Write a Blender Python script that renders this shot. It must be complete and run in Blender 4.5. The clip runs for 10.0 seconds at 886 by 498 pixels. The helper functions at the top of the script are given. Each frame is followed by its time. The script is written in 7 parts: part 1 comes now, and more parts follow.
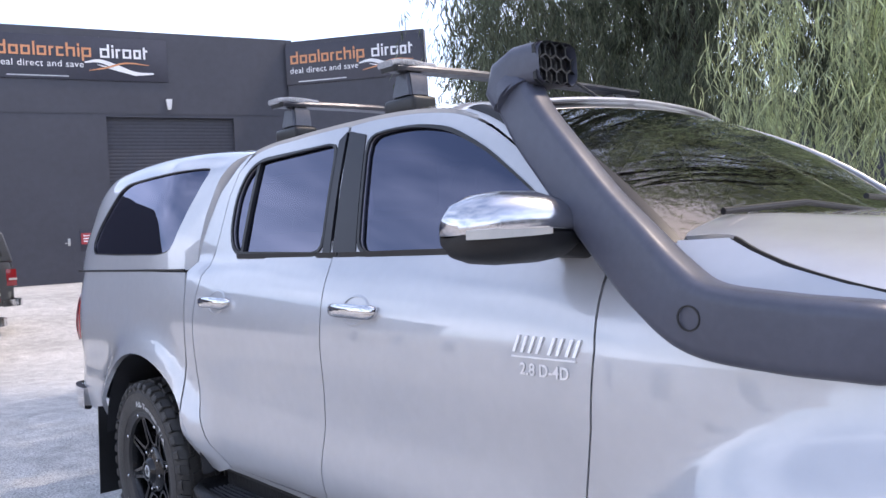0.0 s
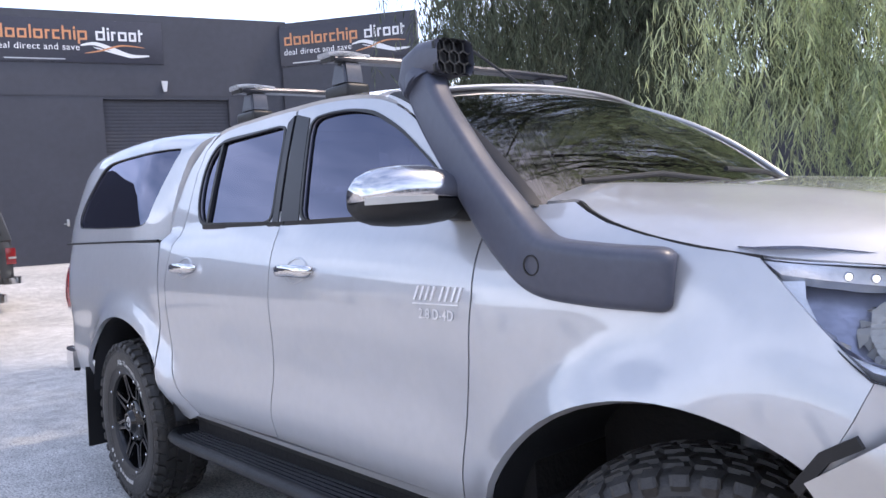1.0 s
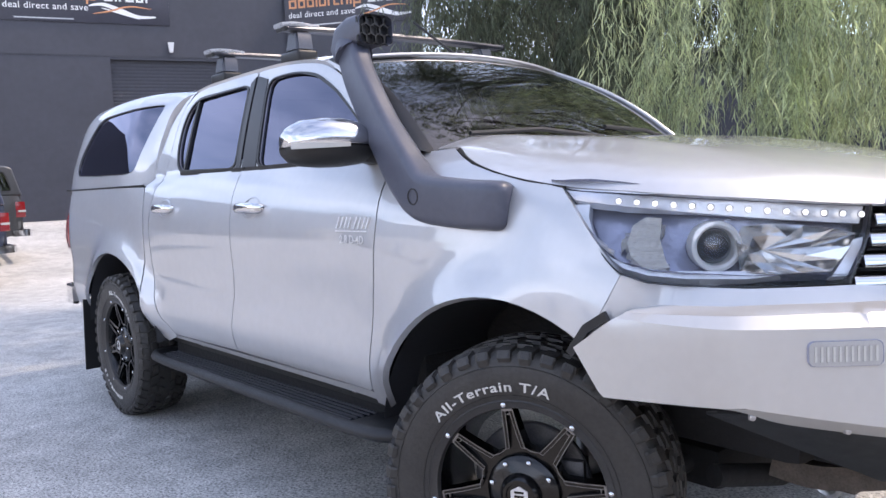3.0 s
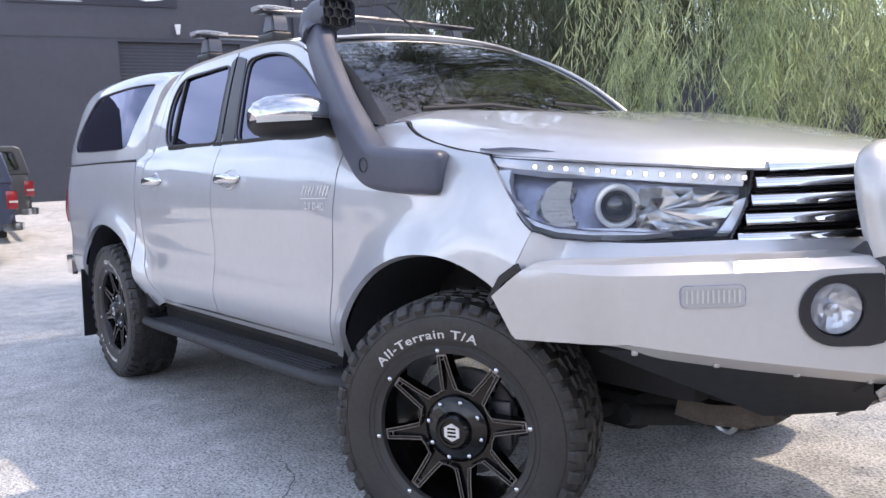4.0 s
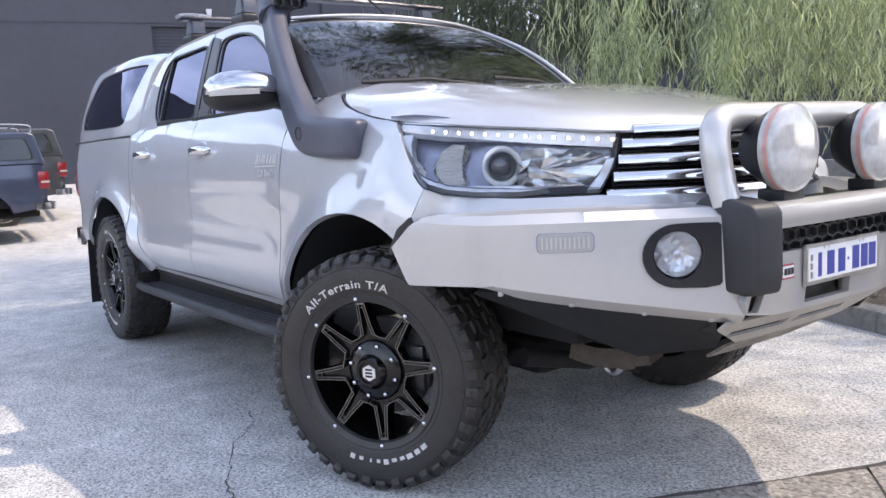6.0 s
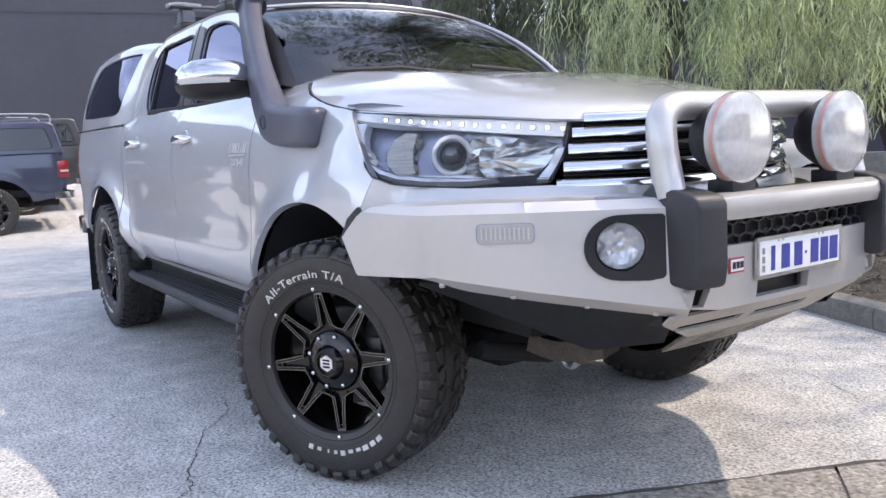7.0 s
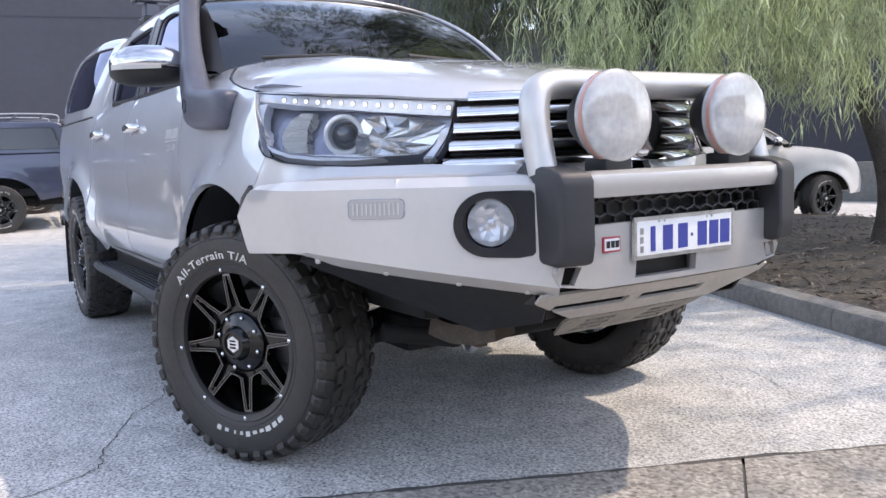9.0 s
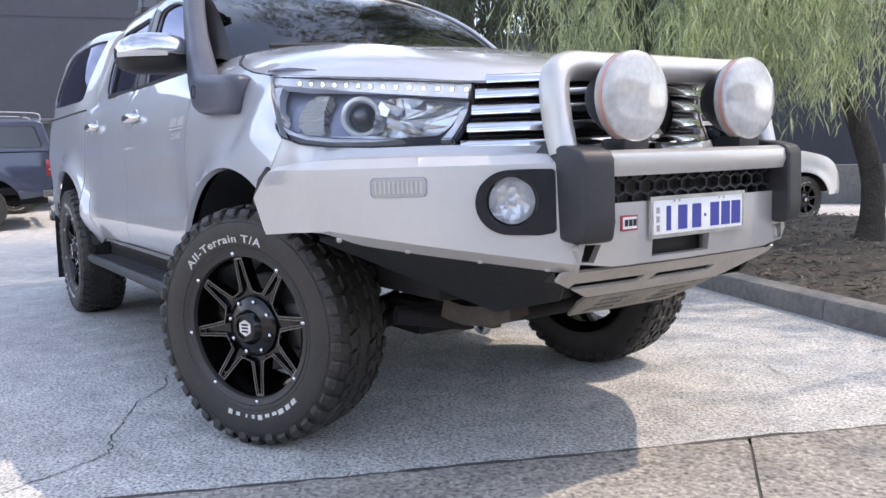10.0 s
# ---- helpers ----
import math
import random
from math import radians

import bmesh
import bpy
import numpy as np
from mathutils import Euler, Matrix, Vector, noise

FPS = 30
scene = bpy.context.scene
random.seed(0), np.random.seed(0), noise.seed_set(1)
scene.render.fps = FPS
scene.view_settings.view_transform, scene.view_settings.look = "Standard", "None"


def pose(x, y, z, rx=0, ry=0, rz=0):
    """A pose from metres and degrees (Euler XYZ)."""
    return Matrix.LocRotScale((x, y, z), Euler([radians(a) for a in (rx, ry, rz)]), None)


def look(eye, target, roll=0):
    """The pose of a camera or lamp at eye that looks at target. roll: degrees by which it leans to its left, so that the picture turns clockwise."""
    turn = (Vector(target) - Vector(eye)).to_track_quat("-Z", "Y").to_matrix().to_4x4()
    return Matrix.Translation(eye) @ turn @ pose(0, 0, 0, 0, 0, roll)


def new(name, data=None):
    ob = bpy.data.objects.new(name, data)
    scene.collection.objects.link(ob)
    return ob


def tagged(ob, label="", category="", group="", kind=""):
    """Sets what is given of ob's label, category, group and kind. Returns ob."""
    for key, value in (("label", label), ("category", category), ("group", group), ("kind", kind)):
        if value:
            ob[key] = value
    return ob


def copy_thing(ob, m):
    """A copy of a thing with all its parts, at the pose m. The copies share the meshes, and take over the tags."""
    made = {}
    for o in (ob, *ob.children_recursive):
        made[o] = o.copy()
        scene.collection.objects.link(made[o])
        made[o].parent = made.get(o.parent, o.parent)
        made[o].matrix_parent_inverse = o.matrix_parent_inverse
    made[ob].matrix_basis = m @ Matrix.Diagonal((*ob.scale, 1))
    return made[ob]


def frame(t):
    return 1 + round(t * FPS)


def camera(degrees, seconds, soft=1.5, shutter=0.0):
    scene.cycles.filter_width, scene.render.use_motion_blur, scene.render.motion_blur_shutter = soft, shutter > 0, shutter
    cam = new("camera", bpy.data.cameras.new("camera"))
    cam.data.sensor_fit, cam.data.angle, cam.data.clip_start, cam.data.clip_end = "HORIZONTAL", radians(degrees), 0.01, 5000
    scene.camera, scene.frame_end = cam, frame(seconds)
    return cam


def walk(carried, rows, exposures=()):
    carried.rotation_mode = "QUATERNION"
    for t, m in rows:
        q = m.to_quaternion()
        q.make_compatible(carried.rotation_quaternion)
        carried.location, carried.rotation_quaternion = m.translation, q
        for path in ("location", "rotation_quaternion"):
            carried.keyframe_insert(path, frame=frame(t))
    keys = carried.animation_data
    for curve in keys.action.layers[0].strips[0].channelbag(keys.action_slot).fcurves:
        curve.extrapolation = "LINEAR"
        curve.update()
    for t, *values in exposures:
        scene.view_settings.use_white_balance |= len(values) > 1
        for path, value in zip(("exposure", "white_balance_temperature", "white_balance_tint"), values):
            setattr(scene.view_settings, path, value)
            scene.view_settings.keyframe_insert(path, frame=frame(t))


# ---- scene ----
cam = camera(57.0, 10.0)
PATH = [
    (0, (0.504, -2.169, 1.36), (-1.02, -0.874, 1.323), -3.3),
    (0.5, (0.739, -2.186, 1.323), (-0.789, -0.897, 1.264), -3.4),
    (1, (0.947, -2.222, 1.31), (-0.581, -0.934, 1.225), -3.6),
    (1.5, (1.115, -2.278, 1.275), (-0.415, -0.994, 1.175), -3.3),
    (2, (1.275, -2.329, 1.266), (-0.258, -1.05, 1.144), -3.0),
    (2.5, (1.408, -2.324, 1.246), (-0.127, -1.05, 1.102), -2.7),
    (4, (1.865, -2.326, 1.172), (0.309, -1.087, 0.967), -2.5),
    (4.5, (2.015, -2.347, 1.143), (0.447, -1.125, 0.929), -2.5),
    (5, (2.121, -2.328, 1.126), (0.539, -1.125, 0.902), -2.7),
    (5.5, (2.218, -2.256, 1.113), (0.622, -1.074, 0.881), -2.8),
    (7, (2.406, -1.977, 1.086), (0.755, -0.879, 0.826), -2.6),
    (7.5, (2.417, -1.839, 1.078), (0.747, -0.769, 0.816), -2.4),
    (8, (2.446, -1.739, 1.069), (0.763, -0.69, 0.809), -2.2),
    (8.5, (2.539, -1.672, 1.029), (0.849, -0.633, 0.78), -2.0),
    (9, (2.619, -1.667, 0.99), (0.933, -0.619, 0.754), -2.0),
    (9.5, (2.624, -1.704, 0.958), (0.948, -0.637, 0.725), -1.9),
    (10, (2.588, -1.778, 0.931), (0.929, -0.683, 0.704), -1.8),
]
walk(cam, [(t, look(eye, target, roll)) for t, eye, target, roll in PATH],
     exposures=[(0.0, 0.20, 7200, 20), (3.0, 0.36, 7400, 19), (10.0, 0.40, 7450, 17)])

# ---- light: high sun from the vehicle's front left, clear sky ----
SUN_DIR = Vector((0.285, 0.635, 1.0)).normalized()
world = bpy.data.worlds.new("world")
scene.world = world
world.use_nodes = True
wn = world.node_tree.nodes
sky = wn.new("ShaderNodeTexSky")
sky.sky_type, sky.sun_disc = "NISHITA", False
sky.sun_elevation = math.asin(SUN_DIR.z)
sky.sun_rotation = math.atan2(SUN_DIR.x, SUN_DIR.y)
sky.air_density, sky.dust_density, sky.ozone_density = 1.0, 1.0, 1.5
# soft high cloud, white over the blue
cl_co = wn.new("ShaderNodeTexCoord")
cl_map = wn.new("ShaderNodeMapping")
cl_map.inputs["Scale"].default_value = (1.2, 1.2, 4.0)
cl_noise = wn.new("ShaderNodeTexNoise")
cl_noise.inputs["Scale"].default_value = 2.2
cl_noise.inputs["Detail"].default_value = 5
cl_ramp = wn.new("ShaderNodeValToRGB")
cl_ramp.color_ramp.elements[0].position, cl_ramp.color_ramp.elements[1].position = 0.38, 0.70
cl_mix = wn.new("ShaderNodeMixRGB")
cl_mix.inputs[2].default_value = (6.6, 8.0, 10.4, 1)
wl = world.node_tree.links
wl.new(cl_co.outputs["Generated"], cl_map.inputs[0])
wl.new(cl_map.outputs[0], cl_noise.inputs["Vector"])
wl.new(cl_noise.outputs[0], cl_ramp.inputs[0])
# the cloud thickens towards the horizon
cl_sep = wn.new("ShaderNodeSeparateXYZ")
cl_low = wn.new("ShaderNodeMapRange")
cl_low.inputs["From Min"].default_value, cl_low.inputs["From Max"].default_value = 0.15, 0.70
cl_low.inputs["To Min"].default_value, cl_low.inputs["To Max"].default_value = 1.0, 0.25
cl_mul = wn.new("ShaderNodeMath")
cl_mul.operation = "MULTIPLY"
wl.new(cl_co.outputs["Generated"], cl_sep.inputs[0])
wl.new(cl_sep.outputs["Z"], cl_low.inputs["Value"])
wl.new(cl_ramp.outputs[0], cl_mul.inputs[0])
wl.new(cl_low.outputs[0], cl_mul.inputs[1])
wl.new(cl_mul.outputs[0], cl_mix.inputs[0])
wl.new(sky.outputs[0], cl_mix.inputs[1])
wl.new(cl_mix.outputs[0], wn["Background"].inputs[0])
wn["Background"].inputs[1].default_value = 0.335
sun = new("sun", bpy.data.lights.new("sun", "SUN"))
sun.data.energy, sun.data.angle, sun.data.color = 2.6, radians(0.55), (1.0, 0.93, 0.82)
sun.matrix_world = look(SUN_DIR * 50, (0, 0, 0))

# ---- materials ----
def mat(name, color, rough=0.5, metal=0.0, vary=0.0, scale=8.0, bump=0.0, bscale=60.0, coat=0.0, spec=0.5, rvary=0.0, color2=None,
        trans=0.0, emit=None, island=0.0, objrand=0.0):
    """A principled material: colour mottled at two scales, roughness varied, fine relief."""
    m = bpy.data.materials.new(name)
    m.use_nodes = True
    n, l = m.node_tree.nodes, m.node_tree.links
    b = n["Principled BSDF"]
    b.inputs["Roughness"].default_value, b.inputs["Metallic"].default_value = rough, metal
    b.inputs["Coat Weight"].default_value, b.inputs["Coat Roughness"].default_value = coat, 0.03
    b.inputs["Specular IOR Level"].default_value = spec
    b.inputs["Transmission Weight"].default_value = trans
    b.inputs["Base Color"].default_value = (*color, 1)
    if emit:
        b.inputs["Emission Color"].default_value, b.inputs["Emission Strength"].default_value = (*emit[0], 1), emit[1]
    co = n.new("ShaderNodeTexCoord")
    if vary or color2:
        a, c = n.new("ShaderNodeTexNoise"), n.new("ShaderNodeTexNoise")
        a.inputs["Scale"].default_value, c.inputs["Scale"].default_value = scale, scale * 9
        a.inputs["Detail"].default_value, c.inputs["Detail"].default_value = 5, 3
        add = n.new("ShaderNodeMath")
        add.operation = "ADD"
        half = n.new("ShaderNodeMath")
        half.operation, half.inputs[1].default_value = "MULTIPLY", 0.5
        ramp = n.new("ShaderNodeValToRGB")
        dark = tuple(max(0, v * (1 - vary)) for v in color)
        ramp.color_ramp.elements[0].position, ramp.color_ramp.elements[1].position = 0.35, 0.65
        ramp.color_ramp.elements[0].color = (*dark, 1)
        ramp.color_ramp.elements[1].color = (*(color2 or tuple(min(1, v * (1 + vary)) for v in color)), 1)
        for t in (a, c):
            l.new(co.outputs["Object"], t.inputs["Vector"])
        l.new(a.outputs[0], add.inputs[0])
        l.new(c.outputs[0], add.inputs[1])
        l.new(add.outputs[0], half.inputs[0])
        l.new(half.outputs[0], ramp.inputs[0])
        last = ramp.outputs[0]
        if island or objrand:
            src = n.new("ShaderNodeNewGeometry") if island else n.new("ShaderNodeObjectInfo")
            hsv = n.new("ShaderNodeHueSaturation")
            mr = n.new("ShaderNodeMapRange")
            k = island or objrand
            mr.inputs["To Min"].default_value, mr.inputs["To Max"].default_value = 1 - k, 1 + k
            l.new(src.outputs["Random Per Island" if island else "Random"], mr.inputs["Value"])
            l.new(mr.outputs[0], hsv.inputs["Value"])
            l.new(last, hsv.inputs["Color"])
            last = hsv.outputs[0]
        l.new(last, b.inputs["Base Color"])
    if rvary:
        r = n.new("ShaderNodeTexNoise")
        r.inputs["Scale"].default_value, r.inputs["Detail"].default_value = scale * 2.3, 4
        mr = n.new("ShaderNodeMapRange")
        mr.inputs["To Min"].default_value, mr.inputs["To Max"].default_value = max(0, rough - rvary), min(1, rough + rvary)
        l.new(co.outputs["Object"], r.inputs["Vector"])
        l.new(r.outputs[0], mr.inputs["Value"])
        l.new(mr.outputs[0], b.inputs["Roughness"])
    if bump:
        t = n.new("ShaderNodeTexNoise")
        t.inputs["Scale"].default_value, t.inputs["Detail"].default_value = bscale, 4
        bu = n.new("ShaderNodeBump")
        bu.inputs["Strength"].default_value, bu.inputs["Distance"].default_value = bump, 0.02
        l.new(co.outputs["Object"], t.inputs["Vector"])
        l.new(t.outputs[0], bu.inputs["Height"])
        l.new(bu.outputs[0], b.inputs["Normal"])
    return m


def glass(name, color, rough=0.0, ior=1.45, sheen=(1, 1, 1)):
    """Thin glass: tinted see-through with a mirror-like skin."""
    m = bpy.data.materials.new(name)
    m.use_nodes = True
    n, l = m.node_tree.nodes, m.node_tree.links
    n.remove(n["Principled BSDF"])
    tr, gl, fr, mx = n.new("ShaderNodeBsdfTransparent"), n.new("ShaderNodeBsdfGlossy"), n.new("ShaderNodeFresnel"), n.new("ShaderNodeMixShader")
    tr.inputs[0].default_value = (*color, 1)
    gl.inputs["Roughness"].default_value = rough
    gl.inputs["Color"].default_value = (*sheen, 1)
    fr.inputs["IOR"].default_value = ior
    l.new(fr.outputs[0], mx.inputs[0])
    l.new(tr.outputs[0], mx.inputs[1])
    l.new(gl.outputs[0], mx.inputs[2])
    l.new(mx.outputs[0], n["Material Output"].inputs[0])
    return m


M_PAINT = mat("silver_paint", (0.47, 0.475, 0.49), 0.42, 0.42, vary=0.03, scale=3, bump=0.012, bscale=900, coat=1.0, rvary=0.04)
M_PAINT.node_tree.nodes["Principled BSDF"].inputs["Coat IOR"].default_value = 1.8
M_BAR = mat("silver_bar_paint", (0.50, 0.49, 0.475), 0.36, 0.45, vary=0.03, scale=4, bump=0.012, bscale=700, coat=0.6, rvary=0.05)
M_DARK = mat("underbody", (0.006, 0.006, 0.007), 0.8, vary=0.3, scale=12, bump=0.2, bscale=50)
M_PLASTIC = mat("black_plastic", (0.009, 0.0095, 0.011), 0.5, vary=0.15, scale=12, bump=0.10, bscale=900, rvary=0.08)
M_SNORKEL = mat("snorkel_plastic", (0.066, 0.072, 0.098), 0.40, vary=0.10, scale=6, bump=0.05, bscale=1200, rvary=0.06)
M_BUFFER = mat("buffer_plastic", (0.024, 0.025, 0.029), 0.5, vary=0.10, scale=10, bump=0.10, bscale=900)
M_RUBBER = mat("tyre_rubber", (0.030, 0.028, 0.026), 0.50, vary=0.28, scale=10, bump=0.15, bscale=180, rvary=0.1)
M_WHITE = mat("raised_white", (0.62, 0.61, 0.58), 0.6, vary=0.12, scale=40)
M_RIM = mat("black_rim", (0.0025, 0.0025, 0.003), 0.22, 0.0, vary=0.2, scale=10, coat=0.30, spec=0.4)
M_RING = mat("satin_rim_ring", (0.050, 0.048, 0.047), 0.45, 0.4, vary=0.15, scale=18, rvary=0.1)
M_EDGE = mat("milled_edge", (0.25, 0.25, 0.26), 0.32, 1.0, vary=0.15, scale=40)
M_CHROME = mat("chrome", (0.66, 0.66, 0.67), 0.06, 1.0, vary=0.04, scale=6, rvary=0.03)
M_CAP = mat("chrome_cap", (0.58, 0.58, 0.60), 0.17, 1.0, vary=0.03, scale=5)
M_STEEL = mat("zinc_steel", (0.55, 0.55, 0.54), 0.35, 1.0, vary=0.2, scale=30)
M_ALLOY = mat("grey_alloy", (0.42, 0.42, 0.43), 0.4, 0.9, vary=0.12, scale=20, rvary=0.1)
# black of the seals, and of boxes that stand for shaded hollows
M_SEAL_SHADE = mat("seal_and_shade_black", (0.008, 0.008, 0.009), 0.45, vary=0.2, scale=30)
M_PILLAR = mat("gloss_black_trim", (0.012, 0.012, 0.016), 0.32, vary=0.1, scale=20, spec=0.35)
M_GLOSS = mat("gloss_black_plastic", (0.010, 0.0105, 0.014), 0.22, vary=0.1, scale=20, rvary=0.05)
M_TINT = glass("tinted_glass", (0.030, 0.032, 0.045), 0.0, 2.15, (0.70, 0.73, 0.97))
M_SCREEN = glass("windscreen_glass", (0.095, 0.11, 0.105), 0.0, 1.72)
M_LENS = glass("clear_lens", (0.93, 0.94, 0.95), 0.0, 1.35)
M_COVER = mat("milky_lamp_cover", (0.64, 0.64, 0.63), 0.10, vary=0.14, scale=7, coat=1.0, rvary=0.05, trans=0.40)
M_INTERIOR = mat("cabin_grey", (0.02, 0.021, 0.022), 0.75, vary=0.2, scale=14, bump=0.15, bscale=200)
M_RED = mat("red_lens", (0.26, 0.012, 0.016), 0.15, vary=0.1, scale=20, coat=0.8)
M_ORANGE = mat("amber_reflector", (0.50, 0.25, 0.21), 0.3, vary=0.1, scale=30, coat=0.5)
M_BULL = mat("projector_glass", (0.02, 0.022, 0.03), 0.04, vary=0.1, scale=20, coat=1.0, spec=0.9)
M_CLEARPL = mat("frosted_lens", (0.50, 0.49, 0.46), 0.22, vary=0.06, scale=40, coat=0.6)
M_FOG = mat("fog_reflector", (0.60, 0.61, 0.63), 0.22, 0.7, vary=0.15, scale=60)
M_MARKER = mat("clouded_lens", (0.36, 0.355, 0.345), 0.2, vary=0.08, scale=40, coat=0.8)
M_REFL = mat("lamp_reflector", (0.66, 0.67, 0.68), 0.14, 1.0, vary=0.06, scale=30)
M_DRL = mat("white_running_light", (0.85, 0.87, 0.90), 0.3, vary=0.03, scale=30, emit=((0.9, 0.95, 1.0), 1.0))
M_PLATE = mat("plate_white", (0.72, 0.73, 0.73), 0.4, vary=0.05, scale=20)
M_PLATEBLUE = mat("plate_blue", (0.03, 0.045, 0.26), 0.45, vary=0.1, scale=30)
M_BADGERED = mat("badge_red", (0.38, 0.04, 0.05), 0.4, vary=0.1, scale=40)
M_HOUSING = mat("lamp_housing", (0.33, 0.35, 0.45), 0.25, 0.5, vary=0.25, scale=25, bump=0.2, bscale=40)
M_TRAY = mat("lamp_tray", (0.76, 0.78, 0.82), 0.24, 0.35, vary=0.12, scale=40, bump=0.15, bscale=60)
M_BADGE = mat("bright_badge", (0.78, 0.78, 0.79), 0.32, 0.55, vary=0.05, scale=30)
M_GUARD = mat("dusty_guard", (0.30, 0.28, 0.25), 0.7, 0.4, vary=0.35, scale=14, bump=0.2, bscale=60)
M_RACK = mat("rack_alloy", (0.075, 0.08, 0.095), 0.36, 0.5, vary=0.12, scale=20, rvary=0.1)
M_RIB = mat("step_rib", (0.060, 0.060, 0.068), 0.42, vary=0.15, scale=20)
# near-black colour standing in for shade between the step ribs
M_RIBSHADE = mat("step_rib_shade", (0.004, 0.004, 0.0045), 0.85, vary=0.3, scale=30, spec=0.1)

# ---- building helpers ----
from mathutils.geometry import delaunay_2d_cdt


def shell(bm, angle=38):
    """Smooth shading with sharp folds."""
    bm.normal_update()
    for f in bm.faces:
        f.smooth = True
    for e in bm.edges:
        if e.smooth and (len(e.link_faces) != 2 or e.calc_face_angle(0) > radians(angle)):
            e.smooth = False


def part(name, bm, material, parent=None, label="", angle=38, smooth=True):
    if smooth:
        shell(bm, angle)
    me = bpy.data.meshes.new(name)
    bm.to_mesh(me)
    bm.free()
    for m in material if isinstance(material, (list, tuple)) else [material]:
        me.materials.append(m)
    ob = new(name, me)
    if parent:
        while parent.parent and parent.parent.parent:
            parent = parent.parent
        ob.parent = parent
    if label:
        ob["label"] = label
    return ob


def empty(name, m=None):
    ob = new(name)
    ob.empty_display_size = 0.1
    if m is not None:
        ob.matrix_world = m
    return ob


def curve(xs, ys):
    """A smooth function through the given stations (cubic Hermite)."""
    xs, ys = np.array(xs, float), np.array(ys, float)
    d = np.diff(ys) / np.diff(xs)
    s = np.r_[d[0], (d[1:] + d[:-1]) / 2, d[-1]]
    s[1:-1][d[1:] * d[:-1] < 0] *= 0.3

    def at(x):
        x = min(max(x, xs[0]), xs[-1])
        i = min(max(int(np.searchsorted(xs, x)) - 1, 0), len(xs) - 2)
        h = xs[i + 1] - xs[i]
        t = (x - xs[i]) / h
        return float((2 * t**3 - 3 * t**2 + 1) * ys[i] + (t**3 - 2 * t**2 + t) * h * s[i] + (3 * t**2 - 2 * t**3) * ys[i + 1] + (t**3 - t**2) * h * s[i + 1])

    return at


def spline(pts, n=8, closed=False):
    """Catmull-Rom through points."""
    P = [Vector(p) for p in pts]
    out, k = [], len(P)
    for i in range(k if closed else k - 1):
        a, b, c, d = (P[(i - 1) % k], P[i], P[(i + 1) % k], P[(i + 2) % k]) if closed else (P[max(i - 1, 0)], P[i], P[i + 1], P[min(i + 2, k - 1)])
        for j in range(n):
            t = j / n
            out.append(0.5 * ((2 * b) + (c - a) * t + (2 * a - 5 * b + 4 * c - d) * t * t + (3 * b - a - 3 * c + d) * t**3))
    if not closed:
        out.append(P[-1])
    return out


def inside(p, poly):
    hit, j = False, len(poly) - 1
    for i in range(len(poly)):
        a, b = poly[i], poly[j]
        if (a[1] > p[1]) != (b[1] > p[1]) and p[0] < (b[0] - a[0]) * (p[1] - a[1]) / (b[1] - a[1]) + a[0]:
            hit = not hit
        j = i
    return hit


def sheet(outline, fn, step=0.04, thick=0.015, out=None, holes=()):
    """A curved panel: the flat outline (u, v), filled with an even net and carried into space by fn; its rim is turned in by thick."""
    bm = bmesh.new()
    verts, loops = [], []
    for poly in (outline, *holes):
        ring = []
        n = len(poly)
        for i in range(n):
            a, b = Vector(poly[i][:2]), Vector(poly[(i + 1) % n][:2])
            k = max(1, round((b - a).length / step))
            for j in range(k):
                ring.append(a.lerp(b, j / k))
        base = len(verts)
        verts += ring
        loops.append([base + i for i in range(len(ring))])
    rings = [[verts[i] for i in lp] for lp in loops]
    lo = [min(v[i] for v in rings[0]) for i in (0, 1)]
    hi = [max(v[i] for v in rings[0]) for i in (0, 1)]
    edge = np.array([(v[0], v[1]) for r in rings for v in r])
    nu, nv = int((hi[0] - lo[0]) / step) + 1, int((hi[1] - lo[1]) / step) + 1
    for i in range(nu + 1):
        for j in range(nv + 1):
            p = (lo[0] + (i + 0.5) * step, lo[1] + (j + 0.5) * step)
            if inside(p, rings[0]) and not any(inside(p, r) for r in rings[1:]) and np.min(np.hypot(edge[:, 0] - p[0], edge[:, 1] - p[1])) > step * 0.55:
                verts.append(Vector(p))
    edges = [(lp[i], lp[(i + 1) % len(lp)]) for lp in loops for i in range(len(lp))]
    vs, es, fs, *_ = delaunay_2d_cdt(verts, edges, [], 0, 1e-6)
    V = [bm.verts.new(fn(v[0], v[1])) for v in vs]
    for f in fs:
        c = sum((vs[i] for i in f), Vector((0, 0))) / len(f)
        if inside(c, rings[0]) and not any(inside(c, r) for r in rings[1:]):
            try:
                bm.faces.new([V[i] for i in f])
            except ValueError:
                pass
    for v in [v for v in bm.verts if not v.link_faces]:
        bm.verts.remove(v)
    bm.normal_update()
    if out is not None:
        total = sum((f.normal * f.calc_area() for f in bm.faces), Vector())
        if total.dot(Vector(out)) < 0:
            bmesh.ops.reverse_faces(bm, faces=bm.faces[:])
            bm.normal_update()
    if thick:
        rim = [e for e in bm.edges if len(e.link_faces) == 1]
        made, pairs = {}, []
        for e in rim:
            for v in e.verts:
                if v not in made:
                    made[v] = (v.co - v.normal * thick)
        new_v = {v: bm.verts.new(co) for v, co in made.items()}
        for e in rim:
            e.smooth = False
            lp = e.link_loops[0]
            a, b = lp.vert, lp.link_loop_next.vert
            bm.faces.new((b, a, new_v[a], new_v[b]))
    return bm


